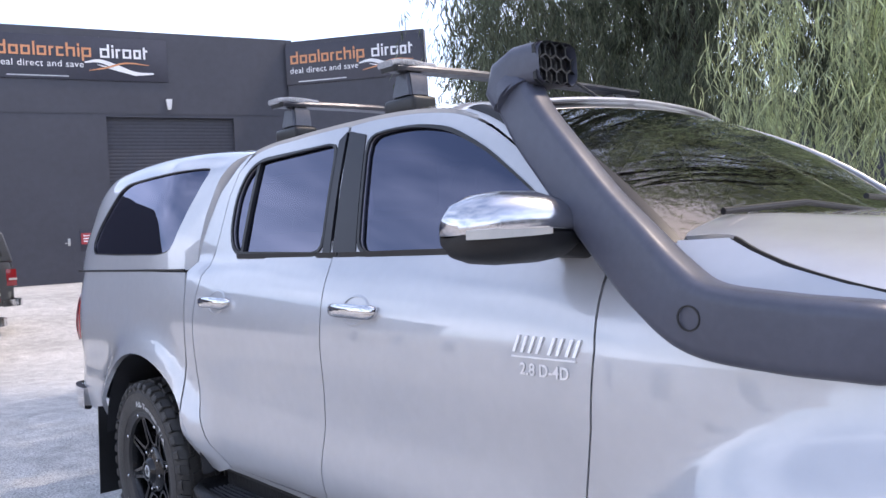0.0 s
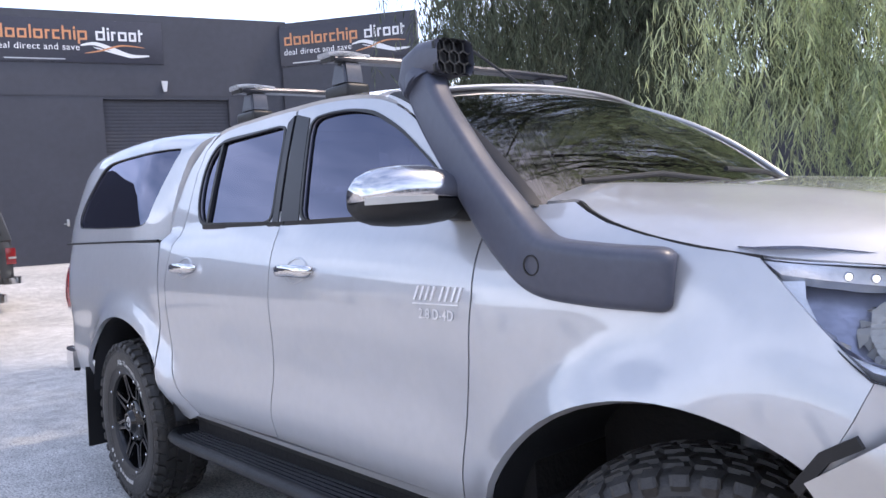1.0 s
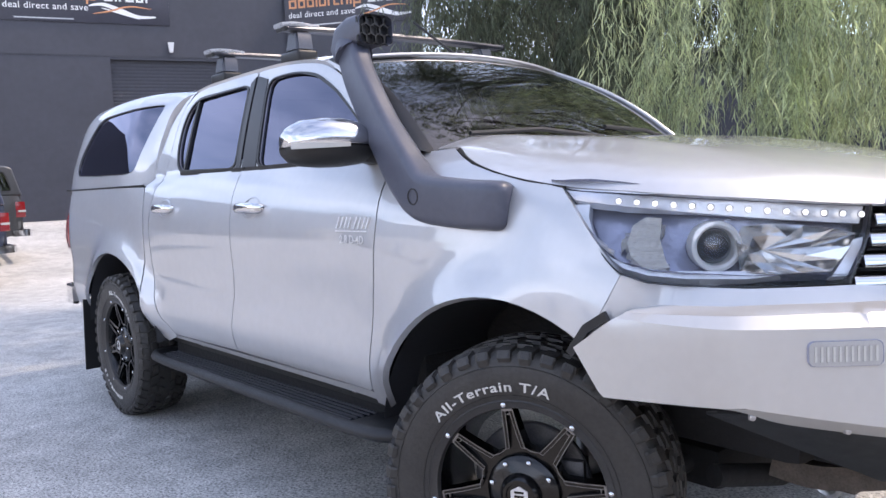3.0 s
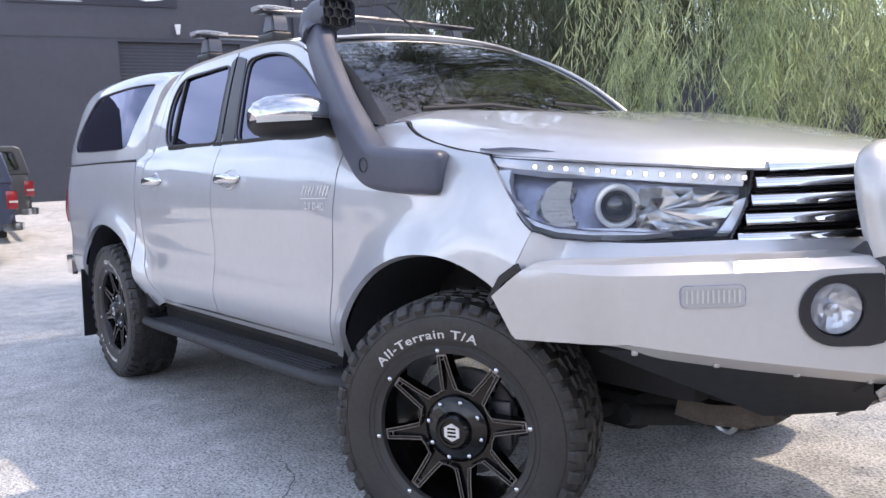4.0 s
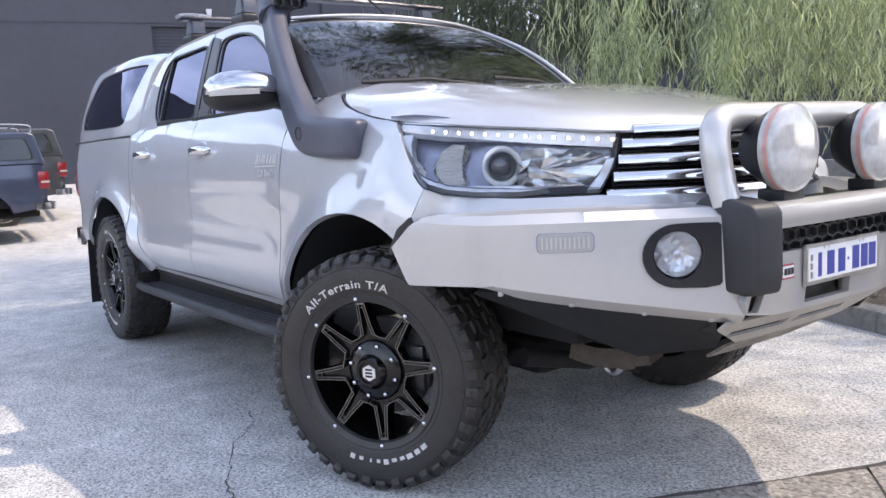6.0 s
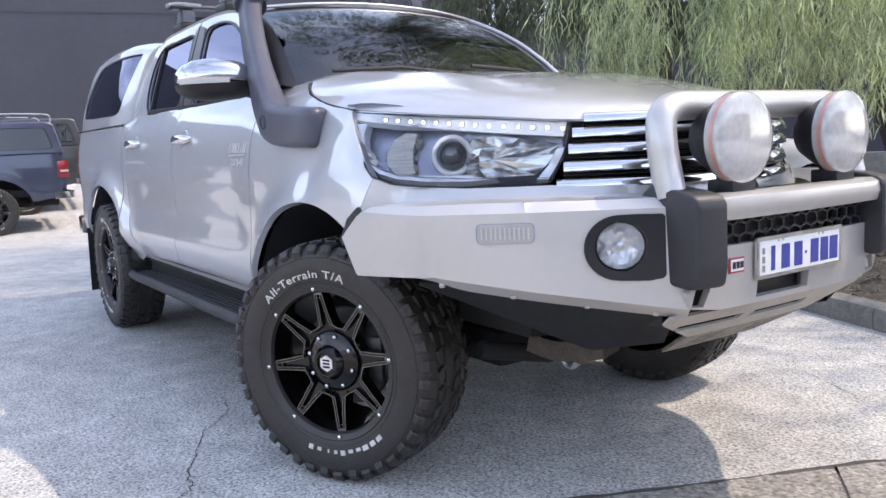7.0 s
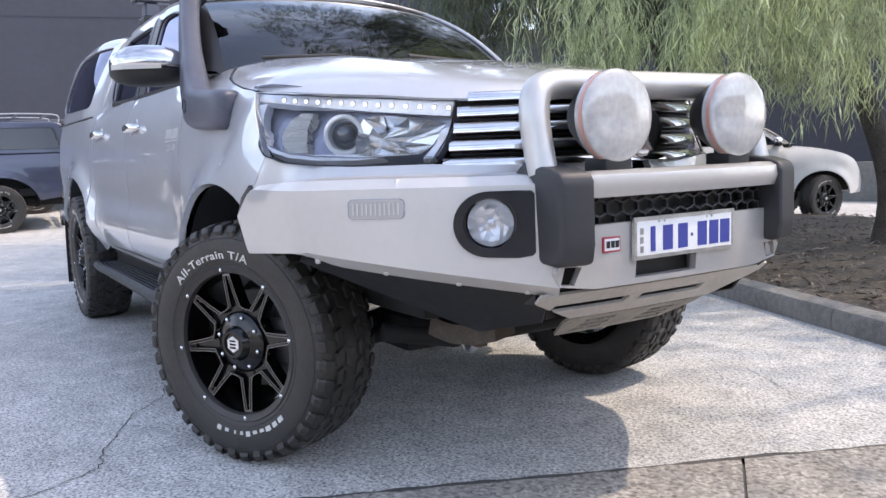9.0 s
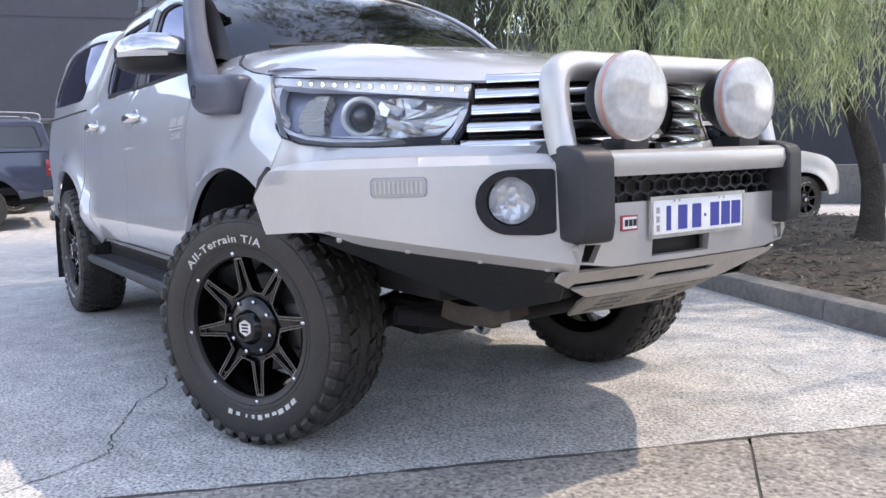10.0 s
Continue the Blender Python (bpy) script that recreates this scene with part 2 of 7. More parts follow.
def box(bm, x0, x1, y0, y1, z0, z1, bevel=0.0, seg=2):
    vs = [bm.verts.new((x, y, z)) for x in (x0, x1) for y in (y0, y1) for z in (z0, z1)]
    fs = [bm.faces.new([vs[i] for i in q]) for q in ((0, 1, 3, 2), (4, 6, 7, 5), (0, 4, 5, 1), (2, 3, 7, 6), (0, 2, 6, 4), (1, 5, 7, 3))]
    if bevel:
        bmesh.ops.bevel(bm, geom=list({e for f in fs for e in f.edges}), offset=bevel, segments=seg, profile=0.6, affect="EDGES")
    return bm


def boxpart(name, x0, x1, y0, y1, z0, z1, material, parent=None, label="", bevel=0.004, seg=2):
    return part(name, box(bmesh.new(), x0, x1, y0, y1, z0, z1, bevel, seg), material, parent, label)


def sweep(bm, path, section, up=(0, 0, 1), cap=True, closed=False):
    """Carry a section [(side, up) ...] (a list, or a function of the run 0..1) along a path."""
    P = [Vector(p) for p in path]
    rings = []
    for i, p in enumerate(P):
        if closed:
            t = P[(i + 1) % len(P)] - P[i - 1]
        else:
            t = P[min(i + 1, len(P) - 1)] - P[max(i - 1, 0)]
        t.normalize()
        side = t.cross(Vector(up)).normalized()
        u = side.cross(t)
        sec = section(i / (len(P) - 1)) if callable(section) else section
        rings.append([bm.verts.new(p + side * a + u * b) for a, b in sec])
    n = len(rings[0])
    for i in range(len(rings) if closed else len(rings) - 1):
        a, b = rings[i], rings[(i + 1) % len(rings)]
        for j in range(n):
            bm.faces.new((a[j], a[(j + 1) % n], b[(j + 1) % n], b[j]))
    if cap and not closed:
        bm.faces.new(rings[0])
        bm.faces.new(rings[-1][::-1])
    bmesh.ops.recalc_face_normals(bm, faces=bm.faces[:])
    return bm


def disc(r, n=16, sx=1.0):
    return [(r * sx * math.cos(2 * math.pi * i / n), r * math.sin(2 * math.pi * i / n)) for i in range(n)]


def tube(bm, path, r, n=12, cap=True):
    return sweep(bm, path, disc(r, n), cap=cap, up=(0.013, 0.021, 1) if abs((Vector(path[-1]) - Vector(path[0])).normalized().z) < 0.9 else (1, 0.02, 0))


def lathe(bm, profile, n=48, axis="y", centre=(0, 0, 0), cap=False):
    """Turn a profile [(along, radius) ...] round an axis."""
    c = Vector(centre)
    rings = []
    for a, r in profile:
        ring = []
        for i in range(n):
            t = 2 * math.pi * i / n
            ring.append(bm.verts.new(c + (Vector((r * math.cos(t), a, r * math.sin(t))) if axis == "y" else Vector((a, r * math.cos(t), r * math.sin(t))) if axis == "x" else Vector((r * math.cos(t), r * math.sin(t), a)))))
        rings.append(ring)
    for p, q in zip(rings, rings[1:]):
        for i in range(n):
            bm.faces.new((p[i], p[(i + 1) % n], q[(i + 1) % n], q[i]))
    if cap:
        bm.faces.new(rings[0])
        bm.faces.new(rings[-1][::-1])
    bmesh.ops.recalc_face_normals(bm, faces=bm.faces[:])
    return bm


def prism(bm, poly, fn0, fn1):
    """A solid between two maps of one flat outline."""
    a = [bm.verts.new(fn0(*p)) for p in poly]
    b = [bm.verts.new(fn1(*p)) for p in poly]
    bm.faces.new(a)
    bm.faces.new(b[::-1])
    n = len(poly)
    for i in range(n):
        bm.faces.new((a[i], b[i], b[(i + 1) % n], a[(i + 1) % n]))
    bmesh.ops.recalc_face_normals(bm, faces=bm.faces[:])
    return bm


def mirror(bm, s):
    """Side +1 is built on the vehicle's left from the right-hand form."""
    if s > 0:
        bmesh.ops.scale(bm, vec=(1, -1, 1), verts=bm.verts[:])
        bmesh.ops.reverse_faces(bm, faces=bm.faces[:])
    return bm

# ---- the silver dual-cab utility: x forward from the front axle, y to its left, z up ----
car = tagged(empty("utility_vehicle"), "silver dual-cab utility with canopy, snorkel and steel bull bar", "car")

P_DOOR = curve([0.40, 0.52, 0.58, 0.64, 0.70, 0.78, 0.88, 0.98, 1.06, 1.14, 1.22, 1.28], [0.79, 0.818, 0.838, 0.850, 0.845, 0.834, 0.834, 0.840, 0.838, 0.824, 0.796, 0.764])
P_TUB = curve([0.40, 0.52, 0.66, 0.80, 0.95, 1.10, 1.20, 1.27], [0.80, 0.822, 0.845, 0.838, 0.846, 0.838, 0.822, 0.805])
P_FEND = curve([0.40, 0.60, 0.80, 0.95, 1.05, 1.15, 1.22, 1.27, 1.33], [0.80, 0.846, 0.853, 0.856, 0.849, 0.828, 0.793, 0.752, 0.680])


def mixf(a, b, t):
    t = min(1.0, max(0.0, t))
    t = t * t * (3 - 2 * t)
    return a + (b - a) * t


def half_width(x, z):
    """How far the body side stands from the middle."""
    if z > 1.27 and -2.9 < x < -0.6:
        w = mixf(P_DOOR(1.27), 0.742, (z - 1.27) / 0.035) if z < 1.305 else 0.742 - (z - 1.305) * 0.30 - (z - 1.305) ** 2 * 0.13
        return w
    w = mixf(P_DOOR(z), P_TUB(z), (-2.30 - x) / 0.70)
    w = mixf(w, P_FEND(z), (x + 0.85) / 0.35)
    for cx, out, wide in ((0.0, 0.054, mixf(0.14, 0.55, (x + 0.05) / 0.35)), (-3.13, 0.052, 0.17)):
        r = math.hypot((x - cx) / 0.56, (z - 0.40) / 0.505)
        w += out * math.exp(-(((r - 1.0) / (wide if r > 1 else 0.3)) ** 2)) * mixf(0, 1, (z - 0.44) / 0.22)
    if x > -0.35:
        w -= 0.0475 * (x + 0.35) ** 2.2 * mixf(0.4, 1.6, (z - 0.75) / 0.4)
    return w


def side_fn(x, z):
    return Vector((x, -half_width(x, z), z))


def arch(cx, rx, rz, a0, a1, cz=0.40, n=22):
    return [(cx + rx * math.cos(radians(a0 + (a1 - a0) * i / n)), cz + rz * math.sin(radians(a0 + (a1 - a0) * i / n))) for i in range(n + 1)]


GUTTER = [(-0.60, 1.325), (-0.71, 1.41), (-0.84, 1.50), (-0.97, 1.585), (-1.09, 1.655), (-1.22, 1.705), (-1.40, 1.737), (-1.73, 1.755), (-2.17, 1.752), (-2.45, 1.735), (-2.56, 1.70)]
G_Z = curve([-p[0] for p in GUTTER], [p[1] for p in GUTTER])
SEAM_F = [(-0.605, 1.268), (-0.592, 1.10), (-0.602, 0.935), (-0.633, 0.755), (-0.672, 0.545)]
SEAM_M = [(-1.708, 1.28), (-1.680, 1.10), (-1.672, 0.95), (-1.684, 0.745), (-1.704, 0.545)]
SEAM_R = [(-2.615, 1.25), (-2.63, 1.08), (-2.615, 0.87), (-2.56, 0.70), (-2.50, 0.60), (-2.42, 0.535)]
WIN_F = [(-1.580, 1.318), (-1.605, 1.42), (-1.672, 1.69), (-1.55, 1.698), (-1.41, 1.690), (-1.26, 1.660), (-1.08, 1.580), (-0.90, 1.470), (-0.765, 1.372), (-0.715, 1.318)]
WIN_R = [(-1.795, 1.322), (-1.858, 1.694), (-2.41, 1.688), (-2.49, 1.650), (-2.525, 1.56), (-2.50, 1.42), (-2.43, 1.334)]


def soft(poly, rounds=2):
    """Cut the corners of an outline until it runs smoothly."""
    for _ in range(rounds):
        out = []
        for i, p in enumerate(poly):
            q = poly[(i + 1) % len(poly)]
            l = math.hypot(q[0] - p[0], q[1] - p[1])
            k = min(0.25, 0.03 / max(l, 1e-6))
            out += [(p[0] + (q[0] - p[0]) * k, p[1] + (q[1] - p[1]) * k), (q[0] - (q[0] - p[0]) * k, q[1] - (q[1] - p[1]) * k)]
        poly = out
    return poly


WIN_F, WIN_R = soft(WIN_F), soft(WIN_R)


def off(pts, dx, dz=0.0):
    return [(x + dx, z + dz) for x, z in pts]


def grow(poly, d):
    cx, cz = sum(p[0] for p in poly) / len(poly), sum(p[1] for p in poly) / len(poly)
    out = []
    for x, z in poly:
        l = math.hypot(x - cx, z - cz)
        out.append((x + (x - cx) / l * d, z + (z - cz) / l * d))
    return out


def ring_strip(outer, inner, fn, thick=0.008):
    return sheet(outer, fn, step=0.03, thick=thick, out=(0, -1, 0), holes=[inner])


def handle(parent, x, s):
    """A chrome pull handle over a round recess."""
    z = 1.15
    y = -half_width(x, z)
    bm = bmesh.new()
    lathe(bm, [(y - 0.0005, 0.074), (y - 0.0030, 0.068), (y - 0.0030, 0.064), (y + 0.006, 0.058), (y + 0.016, 0.035), (y + 0.018, 0.0)], n=32, centre=(x, 0, z))
    for v in bm.verts:
        v.co.z = z + (v.co.z - z) * 0.62
        v.co.y += -half_width(v.co.x, v.co.z) - y
    rec = part("handle_recess", mirror(bm, s), M_PAINT, parent)
    path = [(x - 0.115, y + 0.002, z), (x - 0.10, y - 0.020, z), (x - 0.05, y - 0.034, z + 0.001), (x + 0.02, y - 0.036, z + 0.002), (x + 0.075, y - 0.030, z), (x + 0.10, y - 0.018, z - 0.001), (x + 0.112, y + 0.002, z)]
    bm = bmesh.new()
    wid = curve([0, 0.15, 0.5, 0.85, 1], [0.014, 0.019, 0.021, 0.020, 0.013])
    sweep(bm, spline(path, 5), lambda t: [(a * 0.55, b) for a, b in disc(wid(t), 12)])
    return part("door_handle", mirror(bm, s), M_CHROME, parent, "chrome handle")


for s in (-1, 1):
    # front door
    door_o = [(-0.609, 1.262), *off(SEAM_F[1:], -0.004), (-0.69, 0.537), (-1.7005, 0.537), *[(x + 0.0025, z) for x, z in SEAM_M[::-1]],
              (-1.735, 1.36), (-1.775, 1.56), (-1.80, 1.742), *[(x, G_Z(-x) - 0.010) for x in [-1.70 + 0.045 * i for i in range(24)]]]
    d = part("front_door", mirror(sheet(door_o, side_fn, 0.035, 0.018, (0, -1, 0), [WIN_F]), s), M_PAINT, car)
    bm = sheet(WIN_F, lambda u, v: side_fn(u, v) + Vector((0, 0.010, 0)), 0.10, 0, (0, -1, 0))
    part("door_glass", mirror(bm, s), M_TINT, d, "dark tinted glass")
    bm = ring_strip(grow(WIN_F, 0.010), grow(WIN_F, -0.003), lambda u, v: side_fn(u, v) - Vector((0, 0.005, 0)))
    part("window_seal", mirror(bm, s), M_SEAL_SHADE, d)
    bm = sheet([(-1.592, 1.305), (-1.69, 1.70), (-1.795, 1.725), (-1.722, 1.305)], lambda u, v: side_fn(u, v) - Vector((0, 0.004, 0)), 0.05, 0.01, (0, -1, 0))
    part("pillar_trim", mirror(bm, s), M_PILLAR, d, "gloss black pillar trim")
    handle(d, -1.50, s)
    # rear door
    door_o = [*[(x - 0.0025, z) for x, z in SEAM_M], (-1.7065, 0.537), (-2.40, 0.525), *off(SEAM_R[::-1], 0.003), (-2.600, 1.40), (-2.60, 1.56), (-2.575, 1.66),
              *[(x, G_Z(-x) - 0.010) for x in [-2.50 + 0.05 * i for i in range(14)]], (-1.815, 1.742), (-1.79, 1.56), (-1.75, 1.36)]
    d = part("rear_door", mirror(sheet(door_o, side_fn, 0.035, 0.018, (0, -1, 0), [WIN_R]), s), M_PAINT, car)
    bm = sheet(WIN_R, lambda u, v: side_fn(u, v) + Vector((0, 0.010, 0)), 0.10, 0, (0, -1, 0))
    part("door_glass", mirror(bm, s), M_TINT, d, "dark tinted glass")
    bm = ring_strip(grow(WIN_R, 0.010), grow(WIN_R, -0.004), lambda u, v: side_fn(u, v) - Vector((0, 0.005, 0)))
    part("window_seal", mirror(bm, s), M_SEAL_SHADE, d)
    bm = sheet([(-2.362, 1.33), (-2.405, 1.69), (-2.425, 1.69), (-2.382, 1.33)], lambda u, v: side_fn(u, v) - Vector((0, 0.002, 0)), 0.05, 0.012, (0, -1, 0))
    part("quarter_bar", mirror(bm, s), M_SEAL_SHADE, d)
    bm = sheet([(-1.740, 1.305), (-1.812, 1.725), (-1.850, 1.70), (-1.785, 1.305)], lambda u, v: side_fn(u, v) - Vector((0, 0.004, 0)), 0.05, 0.01, (0, -1, 0))
    part("pillar_trim", mirror(bm, s), M_PILLAR, d, "gloss black pillar trim")
    handle(d, -2.435, s)
    # black moulding along the foot of the side glass
    bm = bmesh.new()
    sweep(bm, [(x, -0.739 - 0.001, 1.3115) for x in [-0.66 - 0.06 * i for i in range(18)]], [(-0.006, -0.010), (0.004, -0.010), (0.006, 0.0), (0.002, 0.009), (-0.006, 0.009)])
    part("belt_moulding", mirror(bm, s), M_SEAL_SHADE, car, "black belt moulding")
    bm = bmesh.new()
    sweep(bm, [(x, -0.739 - 0.001, 1.3115 + 0.010 * max(0.0, (-1.7 - x) / 0.75)) for x in [-1.695 - 0.0500 * i for i in range(15)]], [(-0.006, -0.010), (0.004, -0.010), (0.006, 0.0), (0.002, 0.009), (-0.006, 0.009)])
    part("belt_moulding", mirror(bm, s), M_SEAL_SHADE, car, "black belt moulding")
    # front fender
    fend = [(-0.602, 1.262), (-0.590, 1.10), (-0.600, 0.935), (-0.631, 0.755), (-0.670, 0.545), (-0.660, 0.50), (-0.573, 0.50),
            *arch(-0.01, 0.565, 0.515, 168, 45), (0.31, 0.835), (0.36, 0.93), (0.388, 0.995), (0.30, 1.075), (0.215, 1.155), (0.168, 1.192),
            (0.05, 1.212), (-0.10, 1.238), (-0.22, 1.268), (-0.30, 1.296), (-0.36, 1.320), (-0.50, 1.318), (-0.575, 1.312)]
    part("front_fender", mirror(sheet(fend, side_fn, 0.035, 0.020, (0, -1, 0)), s), M_PAINT, car)
    # sill under the doors
    bm = sheet([(-0.66, 0.53), (-2.40, 0.518), (-2.50, 0.56), (-2.56, 0.502), (-0.62, 0.505)], lambda u, v: Vector((u, -half_width(u, v) + 0.010, v)), 0.04, 0.03, (0, -1, 0))
    part("sill", mirror(bm, s), M_PAINT, car)
    # strip of the cab behind the rear door
    gap = [(-2.60, 0.50), (-2.655, 0.62), (-2.69, 0.85), (-2.705, 1.08), (-2.728, 1.20), (-2.755, 1.30), (-2.745, 1.44), (-2.705, 1.58), (-2.60, 1.685), (-2.53, 1.722)]
    quarter = [*gap, (-2.50, 1.727), (-2.580, 1.66), (-2.605, 1.56), (-2.605, 1.40), *off(SEAM_R, -0.003), (-2.40, 0.517), (-2.52, 0.48)]
    part("cab_quarter", mirror(sheet(quarter, side_fn, 0.035, 0.020, (0, -1, 0)), s), M_PAINT, car)
    # tub side
    tub = [(-2.610, 0.50), (-2.664, 0.62), (-2.699, 0.85), (-2.714, 1.08), (-2.737, 1.20), (-2.766, 1.262), (-4.10, 1.278), (-4.17, 1.275), (-4.20, 1.10), (-4.20, 0.88), (-4.16, 0.70), (-4.10, 0.57), (-3.74, 0.52),
           *arch(-3.13, 0.575, 0.51, 166, 14)[0:], (-2.575, 0.50)]

    def tub_fn(u, v):
        return Vector((u, -half_width(u, v) + 0.5 * max(0.0, -4.02 - u) ** 1.5, v))

    part("tub_side", mirror(sheet(tub, tub_fn, 0.035, 0.020, (0, -1, 0)), s), M_PAINT, car)
    # dark gasket under the canopy
    bm = bmesh.new()
    sweep(bm, [(x, -half_width(x, 1.27) - 0.0005, 1.2715) for x in [-2.775 - 0.066 * i for i in range(22)]], [(-0.004, -0.004), (0.004, -0.004), (0.004, 0.005), (-0.004, 0.005)], up=(0, 0, 1))
    part("canopy_gasket", mirror(bm, s), M_SEAL_SHADE, car)
    # tail lamp
    bm = bmesh.new()
    sweep(bm, spline([(-4.185, -0.755, 1.12), (-4.205, -0.770, 1.05), (-4.215, -0.775, 0.97), (-4.20, -0.770, 0.90)], 6), [(-0.055, -0.02), (-0.05, 0.035), (0.0, 0.05), (0.05, 0.035), (0.055, -0.02)], up=(0, -1, 0))
    part("tail_lamp", mirror(bm, s), M_RED, car, "red tail lamp")
    # wheel housings and flaps
    for cx in (-0.01, -3.13):
        bm = bmesh.new()
        prof = arch(cx, 0.57, 0.52, 172, 50 if cx > -1 else 8)
        rows = [[bm.verts.new((x, y, z)) for x, z in prof] for y in (-0.86, -0.60, -0.38)]
        for a, b in zip(rows, rows[1:]):
            for i in range(len(prof) - 1):
                bm.faces.new((a[i], a[i + 1], b[i + 1], b[i]))
        bm.faces.new(rows[2])
        part("wheel_housing", mirror(bm, s), M_BUFFER, car, "black plastic arch liner")
    bm = bmesh.new()
    prism(bm, [(-0.885, 0.15), (-0.60, 0.15), (-0.60, 0.56), (-0.885, 0.60)], lambda a, b: Vector((-3.735 - (0.6 - b) * 0.12, a, b)), lambda a, b: Vector((-3.725 - (0.6 - b) * 0.12, a, b)))
    part("mud_flap", mirror(bm, s), M_PLASTIC, car, "black rubber mud flap")

# bonnet
B_C = curve([-0.50, -0.2, 0.1, 0.4, 0.7, 0.85, 0.94, 0.975], [1.368, 1.350, 1.322, 1.276, 1.214, 1.178, 1.150, 1.128])
B_X = [-0.475, -0.36, -0.29, -0.20, -0.08, 0.06, 0.17, 0.32, 0.47, 0.62, 0.765, 0.87, 0.94, 0.968]
B_Y = [0.665, 0.672, 0.712, 0.748, 0.776, 0.790, 0.786, 0.748, 0.690, 0.600, 0.460, 0.31, 0.16, 0.0]
BE_Y = curve(B_X, B_Y)
BE_Z = curve(B_X, [1.326, 1.324, 1.298, 1.268, 1.238, 1.212, 1.196, 1.180, 1.164, 1.149, 1.131, 1.128, 1.126, 1.126])


def bonnet_fn(x, y):
    a = abs(y)
    t = min(1.0, a / max(0.12, BE_Y(x)))
    zc, ze = B_C(x), BE_Z(x)
    z = zc - (zc - ze) * (0.45 * t**2.2 + 0.55 * t**9)
    z += 0.012 * math.exp(-(((a - 0.44 - 0.1 * max(0, -x)) / 0.08) ** 2)) * mixf(1, 0.0, (x - 0.0) / 0.6)
    return Vector((x, y, z))


half = [(-0.44, 0.0), (-0.455, 0.3), (-0.50, 0.60), *[(x, BE_Y(x)) for x in [-0.475 + 1.395 * i / 70 for i in range(71)]], (0.94, 0.16), (0.955, 0.09), (0.968, 0.0)]
part("bonnet", sheet([*half, *[(x, -y) for x, y in half[-2:0:-1]]], bonnet_fn, 0.035, 0.008, (0, 0, 1)), M_PAINT, car)
bm = bmesh.new()
sweep(bm, spline([(-0.47, -0.66, 1.318), (-0.45, -0.3, 1.338), (-0.44, 0, 1.342), (-0.45, 0.3, 1.338), (-0.47, 0.66, 1.318)], 6), [(-0.05, -0.02), (0.10, -0.02), (0.10, 0.0), (-0.05, 0.002)])
part("cowl", bm, M_PLASTIC, car, "black plastic cowl")

# dark strip along the shut line between bonnet and fender
FEND_TOP = curve([-0.36, -0.30, -0.22, -0.10, 0.05, 0.168], [1.320, 1.296, 1.268, 1.238, 1.212, 1.192])
for s in (-1, 1):
    bm = bmesh.new()
    sweep(bm, [(x, -0.5 * (BE_Y(x) + half_width(x, FEND_TOP(x)) - 0.004), max(BE_Z(x), FEND_TOP(x)) + 0.0008) for x in [-0.35 + 0.52 * i / 24 for i in range(25)]], [(-0.0028, -0.010), (0.0028, -0.010), (0.0028, 0.0), (-0.0028, 0.0)])
    part("bonnet_seal", mirror(bm, s), M_SEAL_SHADE, car)

# windscreen with its black border, roof, pillars
WS_B = curve([0, 0.35, 0.60, 0.70], [-0.372, -0.392, -0.436, -0.462])
WS_T = curve([0, 0.35, 0.55, 0.70], [-1.035, -1.055, -1.096, -1.135])


def screen_fn(u, v):
    """u across -1..1, v up 0..1."""
    yb, yt = 0.690 * u, 0.575 * u
    b = Vector((WS_B(abs(yb)), yb, 1.335 - 0.035 * u * u))
    t = Vector((WS_T(abs(yt)), yt, 1.729 - 0.034 * u * u))
    p = b.lerp(t, v)
    bow = 0.045 * math.sin(math.pi * v)
    return p + Vector((0.5, 0, 0.8)) * bow


sq = [(-1, 0), (1, 0), (1, 1), (-1, 1)]
screen = part("windscreen", sheet(sq, screen_fn, 0.10, 0, (1, 0, 0.5)), M_SCREEN, car, "windscreen reflecting trees and sky")
part("screen_border", sheet([(-1.0, -0.03), (1.0, -0.03), (1.0, 1.0), (-1, 1)], lambda u, v: screen_fn(u, v) - Vector((0.006, 0, 0.004)), 0.06, 0, (1, 0, 0.5),
     holes=[[(-0.955, 0.05), (0.955, 0.05), (0.955, 0.95), (-0.955, 0.95)]]), M_SEAL_SHADE, screen)

R_C = curve([1.0, 1.15, 1.4, 1.8, 2.2, 2.5, 2.70], [1.730, 1.753, 1.776, 1.792, 1.789, 1.773, 1.750])


def roof_fn(x, y):
    a = abs(y)
    edge = min(0.58, half_width(min(x, -0.61), G_Z(-x)) if x < -0.9 else 0.58)
    zc, ze = R_C(-x), (G_Z(-x) + 0.004 if x < -0.9 else 1.66)
    t = min(1.0, a / max(edge, 0.1))
    z = zc - (zc - ze) * (0.30 * t**2 + 0.70 * t**7)
    return Vector((x, y, z))


